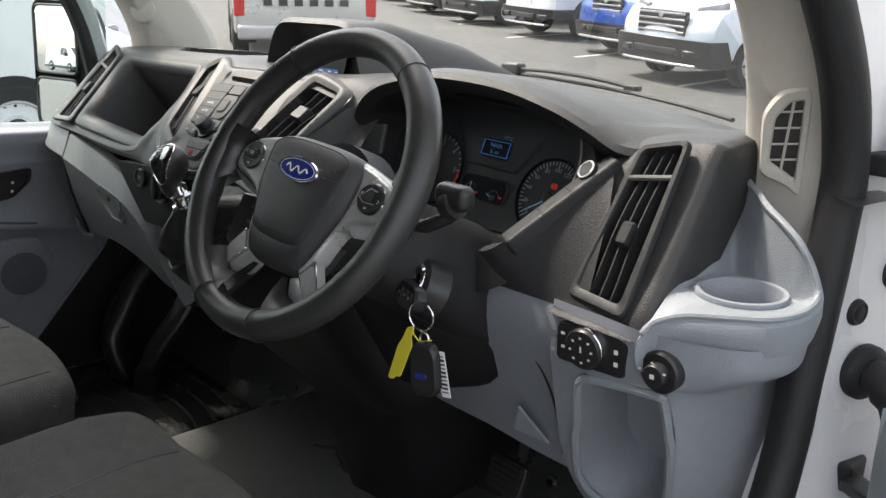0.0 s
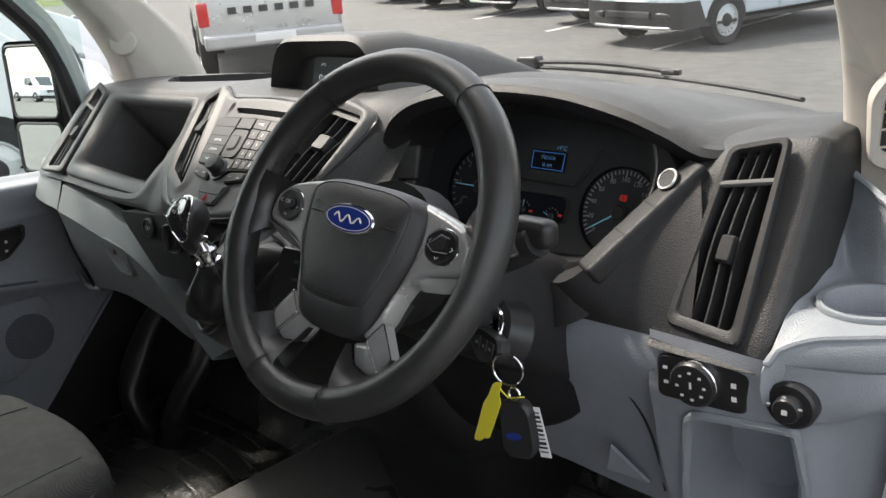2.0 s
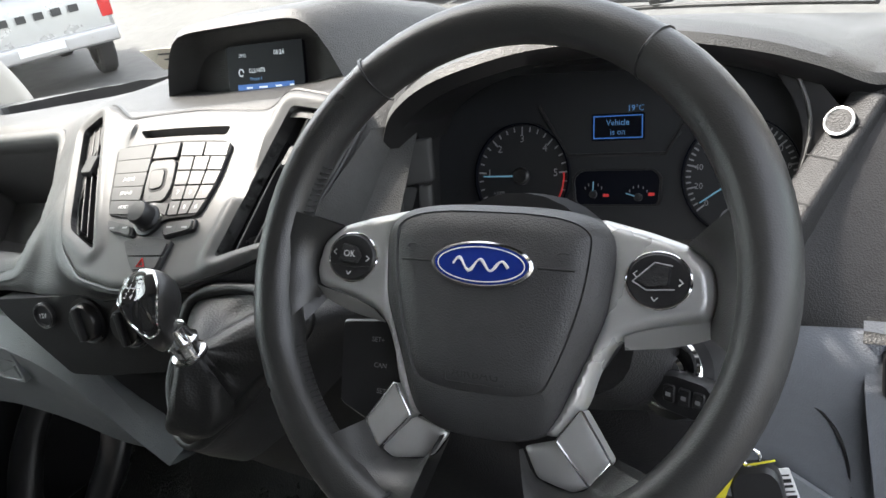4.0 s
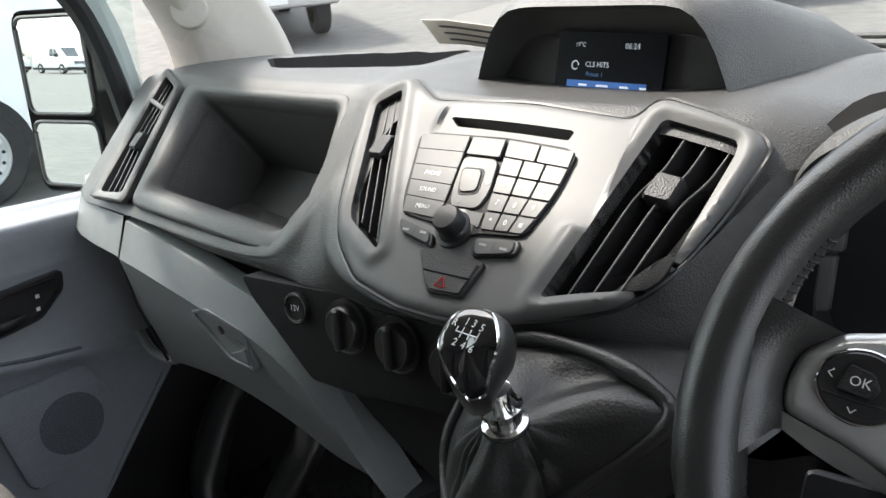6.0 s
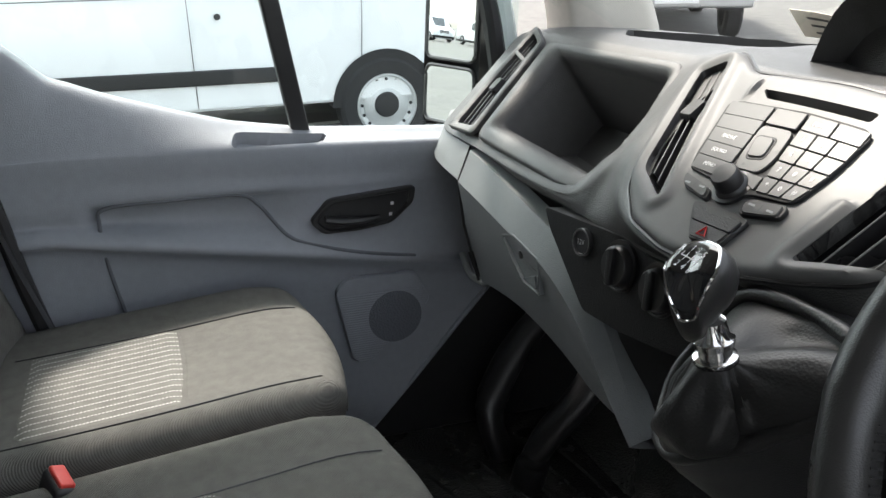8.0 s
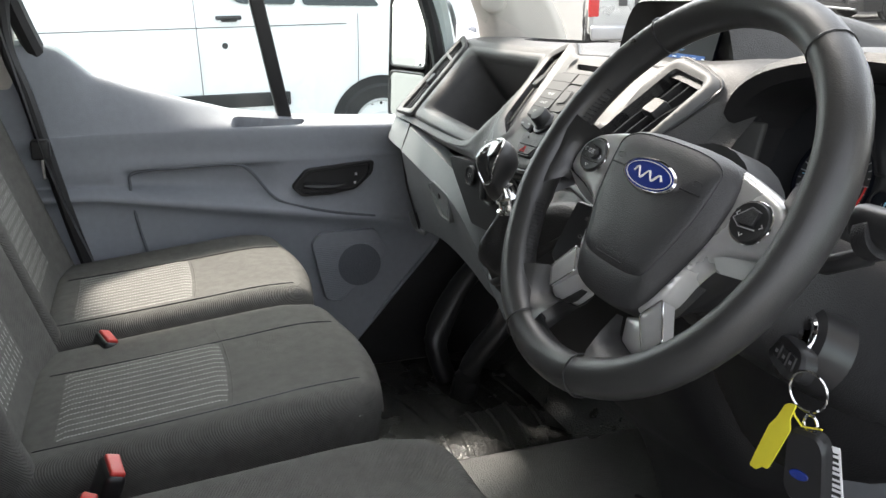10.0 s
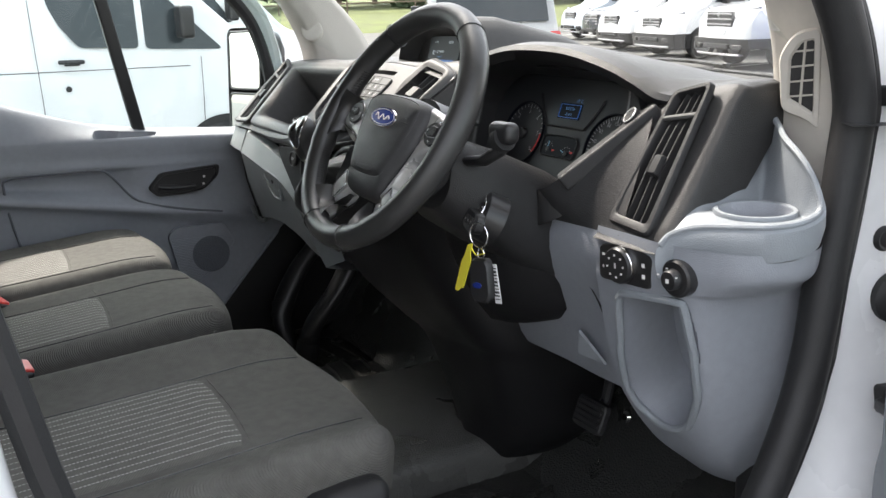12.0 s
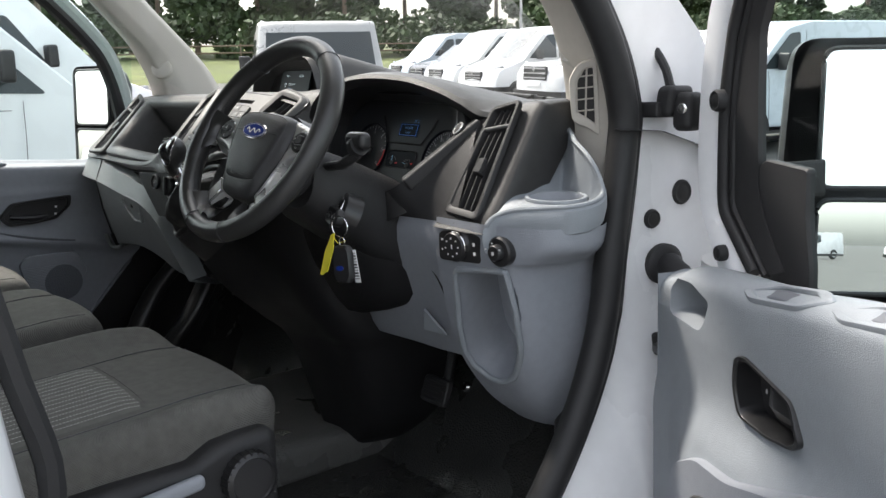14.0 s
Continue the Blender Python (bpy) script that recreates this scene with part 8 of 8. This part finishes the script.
# neighbour van, nose forward, beside the passenger window
nb = heading(-6.237, 0.312, GZ + 0.036, 0.62, -1.5)
NB_OUT = [(2.75, 0.38), (2.74, 0.75), (2.62, 0.98), (1.98, 1.21), (1.18, 1.92), (0.6, 2.02), (-2.4, 2.02), (-2.5, 1.9), (-2.5, 0.35)]
NB_F = {"screen": ((1.92, 1.25), (1.22, 1.88)), "grille": (2.71, 0.62, 0.95, 0.85), "lamp": (0.42, 0.93, 0.24, 2.52), "bars": 5}
NB_WIN = [[(0.34, 1.82), (0.38, 1.58), (0.44, 1.44), (0.56, 1.285), (0.98, 1.27), (0.98, 1.70), (0.86, 1.82)], [(1.03, 1.265), (1.62, 1.25), (1.20, 1.66), (1.03, 1.70)]]
neighbour = vehicle("panel_van", "white panel van with grey side mouldings parked alongside", "van", nb, NB_OUT, 2.0, WHITE, (1.60, -1.35), 0.345, NB_WIN, NB_F, None,
                    mould=(-1.2, 0.90, 0.555, 0.655), mirror=(1.30, 1.34), seams=((1.42, 0.62, 1.44, 1.2), (0.28, 0.4, 0.25, 1.9), (0.25, 1.9, 0.9, 1.9), (-1.3, 1.11, 1.35, 1.13)))
vehicle("panel_van", "white high-roof van parked beyond the neighbouring van", "van", heading(-9.3, 1.6, GZ, 0), [(2.75, 0.38), (2.74, 0.8), (2.62, 1.05), (1.98, 1.3), (1.1, 2.25), (0.6, 2.42), (-2.9, 2.42), (-3.0, 2.3), (-3.0, 0.35)], 2.05, WHITE, (1.60, -1.7), 0.345, [[(0.35, 1.95), (0.40, 1.40), (1.35, 1.38), (0.95, 1.95)], [(-1.3, 1.95), (-1.3, 1.42), (0.2, 1.40), (0.2, 1.95)]], {"screen": ((1.92, 1.36), (1.15, 2.2)), "grille": (2.71, 0.62, 0.98, 0.85), "lamp": (0.42, 1.0, 0.24, 2.52), "bars": 5}, None, mirror=(1.3, 1.4))
hd_ = part("door_handle", rbox((1.0, 0.40, 1.175), (1.04, 0.58, 1.205), 0.012, 3), BLACKS, neighbour, "black outer door handle", m=nb)
part("handle_cup", rbox((0.99, 0.44, 1.16), (1.005, 0.55, 1.18), 0.005, 2), BLACKS, hd_, m=nb)
part("door_lock", lathe((0.995, 0.454, 0.996), (1, 0, 0), [(0.022, 0), (0.02, 0.012), (0.012, 0.014), (0, 0.010)], 18), BLACKS, neighbour, "round door lock", m=nb)
FD = 180 - 14.5
SUV_OUT = [(2.25, 0.40), (2.22, 0.80), (2.1, 1.0), (1.15, 1.12), (0.45, 1.62), (-1.7, 1.66), (-2.1, 1.1), (-2.2, 0.4)]
CON_F = {"screen": ((1.30, 1.20), (0.75, 1.72)), "grille": (2.18, 0.66, 0.98, 0.95), "lamp": (0.4, 0.98, 0.22, 2.0), "bars": 4}
CON_O = [(2.2, 0.36), (2.2, 0.78), (2.05, 1.0), (1.30, 1.16), (0.68, 1.74), (0.2, 1.84), (-2.1, 1.84), (-2.2, 1.7), (-2.2, 0.36)]
CON_W = [[(0.42, 1.18), (1.15, 1.18), (0.62, 1.66), (0.42, 1.68)]]


def slot(cx, cy, axle):
    """Pose of a car facing the lane whose front axle's middle stands at (cx, cy)."""
    d = radians(14.5)
    return heading(cx + math.sin(d) * axle, cy + math.cos(d) * axle, GZ, FD)


vehicle("compact_van", "white compact van with dark grey bumper", "van", slot(-5.28, 11.15, 1.35), CON_O, 1.83, PALEP, (1.35, -1.45), 0.32, CON_W, CON_F, None,
        low=[(2.2, 0.28), (2.24, 0.62), (1.9, 0.62), (1.75, 0.32), (-2.1, 0.34), (-2.1, 0.28)], mirror=(0.85, 1.16), seams=((1.0, 0.45, 1.05, 1.15), (0.3, 0.4, 0.3, 1.7)))
vehicle("small_suv", "bright blue small car", "car", slot(-7.7, 13.2, 1.3), SUV_OUT, 1.77, BLUEP, (1.3, -1.3), 0.33, [[(-0.3, 1.12), (0.9, 1.12), (0.4, 1.52), (-0.3, 1.54)], [(-1.4, 1.14), (-0.36, 1.12), (-0.36, 1.54), (-1.3, 1.52)]],
        {"screen": ((1.05, 1.16), (0.5, 1.58)), "grille": (2.2, 0.72, 0.98, 0.8), "lamp": (0.42, 0.9, 0.2, 2.02), "bars": 3}, None, low=[(2.2, 0.28), (2.26, 0.55), (1.9, 0.5), (-2.1, 0.42), (-2.1, 0.28)])
TRUCK_OUT = [(2.6, 0.5), (2.58, 0.95), (2.4, 1.16), (1.35, 1.24), (0.7, 1.80), (-2.3, 1.84), (-2.6, 1.1), (-2.62, 0.55)]
TRUCK_WIN = [[(-0.1, 1.26), (1.05, 1.26), (0.66, 1.68), (-0.1, 1.70)], [(-0.95, 1.26), (-0.16, 1.26), (-0.16, 1.70), (-0.95, 1.70)], [(-2.2, 1.30), (-1.1, 1.28), (-1.1, 1.70), (-2.1, 1.70)]]
TRUCK_F = {"screen": ((1.28, 1.28), (0.72, 1.76)), "grille": (2.58, 0.82, 1.12, 0.9), "lamp": (0.4, 1.06, 0.24, 2.40), "bars": 3}
vehicle("pickup_truck", "white pickup truck with alloy wheels", "truck", slot(-10.71, 14.48, 1.65), TRUCK_OUT, 1.87, WHITE, (1.65, -1.55), 0.38, TRUCK_WIN, TRUCK_F, None, low=[(2.58, 0.42), (2.63, 0.6), (2.2, 0.6), (-2.5, 0.5), (-2.5, 0.42)])
vehicle("panel_van", "white panel van facing the lane", "van", slot(-13.87, 15.43, 1.62), VAN_OUT, 2.0, WHITE, (1.62, -1.35), 0.345, VAN_WIN, VAN_F, None, mirror=(1.12, 1.22), low=[(2.4, 0.25), (2.46, 0.58), (2.0, 0.58), (-2.4, 0.4), (-2.4, 0.25)])
vehicle("panel_van", "white panel van facing the lane", "van", slot(-16.8, 16.69, 1.62), VAN_OUT, 2.0, WHITE, (1.62, -1.35), 0.345, VAN_WIN, VAN_F, None, mirror=(1.12, 1.22), low=[(2.4, 0.25), (2.46, 0.5), (2.0, 0.45), (-2.4, 0.4), (-2.4, 0.25)])
vehicle("estate_car", "dark blue car between vans", "car", slot(-19.27, 18.17, 1.3), SUV_OUT, 1.77, DARKP, (1.3, -1.3), 0.33, [[(-0.3, 1.12), (0.9, 1.12), (0.4, 1.52), (-0.3, 1.54)]],
        {"screen": ((1.05, 1.16), (0.5, 1.58)), "grille": (2.2, 0.6, 0.92, 0.9), "lamp": (0.42, 0.9, 0.2, 2.02), "bars": 4}, None)
vehicle("panel_van", "pale panel van behind a dark car", "van", slot(-22.3, 19.56, 1.62), VAN_OUT, 2.0, PALEP, (1.62, -1.35), 0.345, VAN_WIN, VAN_F, None, mirror=(1.12, 1.22))
# silver pickup with a hard top, tail towards the cab
rear_lean = 0.32
pk = heading(-10.79, 7.8, GZ, 62)
pickup = vehicle("pickup_truck", "silver pickup truck with a hard top and dark rear glass", "truck", pk, TRUCK_OUT[:5] + [(-2.2, 1.94), (-2.58, 1.15), (-2.62, 0.55)], 1.87, SILVERP, (1.65, -1.55), 0.38, TRUCK_WIN, TRUCK_F, (-2.575, 1.22, 1.78), mirror=(0.95, 1.2))
TG = Face((0, -2.66, 1.0), (1, 0, 0), (0, 0, 1))
part("tailgate_letters", bars(TG, [(-0.5 + 0.2 * i, -0.04, 0.11, 0.085) for i in range(6)], 0.004), DARK, pickup, "row of dark bars on the tailgate", m=pk)
part("rear_bumper", rbox((-0.9, -2.78, 0.50), (0.9, -2.56, 0.68), 0.03), ALLOY, pickup, "chrome rear bumper", m=pk)
part("number_plate", rbox((-0.26, -2.80, 0.56), (0.26, -2.78, 0.66), 0.003, 1), INK, pickup, m=pk)
part("roof_bar", tube([(-0.75, -1.9, 1.92), (-0.75, -1.0, 1.97), (-0.75, 0.2, 1.9)], 0.02, 6), ALLOY, pickup, m=pk)
part("roof_bar", tube([(0.75, -1.9, 1.92), (0.75, -1.0, 1.97), (0.75, 0.2, 1.9)], 0.02, 6), ALLOY, pickup, m=pk)
# vans behind, seen in the mirrors
for x, y, d in ((-38.0, -58.0, -62), (-43.0, -58.0, -62), (-34.0, -62.0, -62), (-48.0, -53.0, -70), (60.0, -34.0, 100), (62.0, -27.0, 100)):
    vehicle("panel_van", "white panel van parked behind", "van", heading(x, y, GZ, d), VAN_OUT, 2.0, WHITE, (1.62, -1.35), 0.345, VAN_WIN, VAN_F, None, mirror=(1.12, 1.22), low=[(2.4, 0.25), (2.46, 0.5), (2.0, 0.45), (-2.4, 0.4), (-2.4, 0.25)])

# ---- parking lines ----


def line(a, b, w=0.1):
    a, b = Vector((*a, GZ + 0.005)), Vector((*b, GZ + 0.005))
    d = (b - a).normalized()
    s = Vector((-d.y, d.x, 0)) * w / 2
    bm = bmesh.new()
    n = 8
    vs = [[bm.verts.new(a.lerp(b, i / n) + s * k * (1 + 0.12 * math.sin(i * 2.3 + k))) for k in (-1, 1)] for i in range(n + 1)]
    for i in range(n):
        bm.faces.new((vs[i][0], vs[i][1], vs[i + 1][1], vs[i + 1][0]))
    return solo("parking_line", bm, PAINTLINE, "worn white parking bay line", "road marking", "bay lines", m=EYE4)


for i in range(8):
    o = Vector((-5.05, 10.25)) + Vector((-2.94, 1.40)) * i
    line(o, o + Vector((0.0, 4.2)))
for i in range(0, 5):
    o = Vector((-3.4, -2.2)) + Vector((-2.9, 0.0)) * i
    line(o, o + Vector((0.0, 4.8)))

# ---- far green edge: grass, rail, hedge, trees, lamp posts, building ----
GRASS = mat("grass", (0.11, 0.13, 0.045), 0.9, var=0.35, vscale=0.8)
LEAF = mat("leaf", (0.035, 0.06, 0.02), 0.7, var=0.5, vscale=0.9)
BARK = mat("bark", (0.16, 0.12, 0.09), 0.9, var=0.3, vscale=2)
ED = Vector((0.46, 0.89, 0)).normalized()
EO = Vector((-36, 20, GZ))
solo("verge", grid([[EO + ED * t + Vector((-0.89, 0.46, 0)) * w + Vector((0, 0, h)) for t in range(-60, 80, 10)] for w, h in ((0, 0.004), (0.3, 0.12), (6, 0.6), (14, 1.2), (60, 2.0))]), GRASS, "sloping grass verge beyond the car park", "grass", kind="structure", m=EYE4)
rail = thing("fence_rail", EO, "grey rail fence before the hedge", "fence", m=EYE4)
for k in (1.0, 0.6):
    part("rail", tube([EO + ED * t + Vector((-0.89, 0.46, 0)) * 9 + Vector((0, 0, 0.8 + k)) for t in range(-60, 80, 10)], 0.05, 6), BARK, rail, m=EYE4)
for t in range(-56, 78, 4):
    part("post", tube([EO + ED * t + Vector((-0.89, 0.46, 0)) * 9 + Vector((0, 0, 0.7)), EO + ED * t + Vector((-0.89, 0.46, 0)) * 9 + Vector((0, 0, 1.9))], 0.05, 6), BARK, rail, m=EYE4)
rng = random.Random(4)


def leaves(spots, size, n):
    """Many small leaf sprays scattered in ellipsoids (centre, radii)."""
    vs, fs = [], []
    for i in range(n):
        c, r = spots[rng.randrange(len(spots))]
        while True:
            p = Vector((rng.uniform(-1, 1), rng.uniform(-1, 1), rng.uniform(-1, 1)))
            if 0.35 < p.length < 1:
                break
        o = Vector((c[0] + p.x * r[0], c[1] + p.y * r[1], c[2] + p.z * r[2]))
        a = Vector((rng.gauss(0, 1), rng.gauss(0, 1), rng.gauss(0, 1))).normalized()
        b = a.orthogonal().normalized()
        s = size * rng.uniform(0.5, 1.4)
        k = len(vs)
        vs += [o - a * s, o + b * s * 0.6, o + a * s, o - b * s * 0.6]
        fs.append((k, k + 1, k + 2, k + 3))
    me = bpy.data.meshes.new("leaves")
    me.from_pydata(vs, [], fs)
    return me


def tree(h, seed):
    rng.seed(seed)
    t = thing("tree", (0, 0, 0), "tall tree with loose green crown", "tree", "trees behind the hedge", m=EYE4)
    part("trunk", tube([(0, 0, 0), (0.1, 0, h * 0.3), (0.05, 0.1, h * 0.6), (0, 0, h * 0.9)], [0.22, 0.17, 0.11, 0.03], 8), BARK, t, m=EYE4)
    spots = []
    for i in range(13):
        z = h * rng.uniform(0.2, 0.95)
        a, l = rng.uniform(0, 6.28), rng.uniform(0.8, 2.6) * (1.2 - z / h)
        e = Vector((l * math.cos(a), l * math.sin(a), z + 0.5))
        part("limb", tube([(0.05, 0.05, z - 0.8), e * 0.6 + Vector((0, 0, z * 0.4 - 0.2)), e], [0.07, 0.05, 0.02], 6), BARK, t, m=EYE4)
        spots.append((e, (rng.uniform(0.9, 1.7), rng.uniform(0.9, 1.7), rng.uniform(0.7, 1.3))))
    part_mesh("crown", leaves(spots, 0.3, 5200), LEAF, t)
    return t


t0, t1 = tree(10, 1), tree(12, 2)
spots_t = [(-58 + 3.1 * i + rng.uniform(-1.5, 1.5), rng.uniform(15, 26)) for i in range(44)]
for i, (t, w) in enumerate(spots_t):
    p = EO + ED * t + Vector((-0.89, 0.46, 0)) * w + Vector((0, 0, 1.0))
    m_ = Matrix.Translation(p) @ Matrix.Rotation(rng.uniform(0, 6.28), 4, "Z")
    if i == 0:
        t0.matrix_basis = m_
    elif i == 1:
        t1.matrix_basis = m_
    else:
        copy_thing((t0, t1)[i % 2], m_)
hs = [(EO + ED * (-60 + 1.5 * i) + Vector((-0.89, 0.46, 0)) * rng.uniform(11, 13.5) + Vector((0, 0, rng.uniform(1.6, 3.2))), (1.6, 1.6, 1.1)) for i in range(92)]
hedge = part_mesh("hedge", leaves(hs, 0.22, 42000), LEAF)
tagged(hedge, "dense green hedge along the car park edge", "hedge", kind="stuff")
for x, y in ((-30, 33), (-44, 8), (-18, -40), (14, -38), (30, -30)):
    lp = thing("lamp_post", (x, y, GZ), "tall grey lamp post", "lamp post", "lamp posts", m=EYE4)
    part("pole", tube([(x, y, GZ), (x, y, 8.0)], [0.09, 0.05], 8), ALLOY, lp, m=EYE4)
    part("lamp_head", rbox((x - 0.5, y - 0.12, 7.95), (x + 0.2, y + 0.12, 8.08), 0.04), ALLOY, lp, m=EYE4)
bld = thing("showroom", (25, -55, GZ), "long low showroom building with glass front", "building", m=EYE4)
part("wall", rbox((5, -62, GZ), (45, -50, 5), 0.1), HEAD, bld, m=EYE4)
for i in range(10):
    part("window", rbox((6 + 3.9 * i, -50.02, 0.6), (9.4 + 3.9 * i, -49.95, 3.8), 0.02), DGLASS, bld, m=EYE4)
part("roof", rbox((4, -63, 5), (46, -49, 5.5), 0.1), DARK, bld, m=EYE4)

# ---- the rest of this van: sides, load body, wheels ----
for sx in (-1, 1):
    solo("wall_cab_side", grid([[(sx * x, y, z) for x, z in ((0.90, 0.55), (0.97, 0.9), (0.98, 1.3), (0.94, 1.7), (0.86, 2.06))] for y in (-0.62, -0.35, -0.10 if sx < 0 else -0.05)]), WHITE, "white cab side behind the door", "wall", kind="structure")
    solo("wall_cab_lining", grid([[(sx * x, y, z) for x, z in ((0.88, 0.7), (0.93, 1.0), (0.93, 1.35), (0.90, 1.7), (0.82, 2.03))] for y in (-0.56, -0.35, -0.12)]), HEAD, "pale cab side lining behind the door", "wall", kind="structure")
    solo("wall_load_side", grid([[(sx * x, y, z) for x, z in ((0.95, 0.42), (0.99, 0.9), (0.98, 1.4), (0.93, 1.9), (0.84, 2.18))] for y in (-3.9, -2.5, -1.2, -0.62)]), WHITE, "white load body side", "wall", kind="structure")
solo("roof_skin", grid([[(x, y, z + 0.03 * (1 - (x / 0.84) ** 2)) for x in (-0.86, -0.5, 0, 0.5, 0.86)] for y, z in ((-3.9, 2.17), (-1.2, 2.18), (-0.3, 2.16), (0.3, 2.13), (0.66, 2.08))]), WHITE, "white van roof", "roof", kind="structure")
solo("wall_load_rear", grid([[(x * k, -3.9, z) for x in (-0.97, 0, 0.97)] for z, k in ((0.42, 1), (1.4, 1), (2.18, 0.88))]), WHITE, "white rear doors of the load body", "wall", kind="structure")
chassis = thing("running_gear", (0, -1.0, 0.1), "black wheels and underbody of the van", "wheels")
for wy in (1.45, -2.6):
    for sx in (-1, 1):
        road_wheel(chassis, VAN @ Matrix.Translation((0, 0, 0.10 if wy > 0 else -0.20)), sx * 0.86, wy, 0.345, 0.22, sx)
part("underbody", rbox((-0.75, -3.7, 0.42), (0.75, 1.9, 0.56), 0.03), BLACKS, chassis)
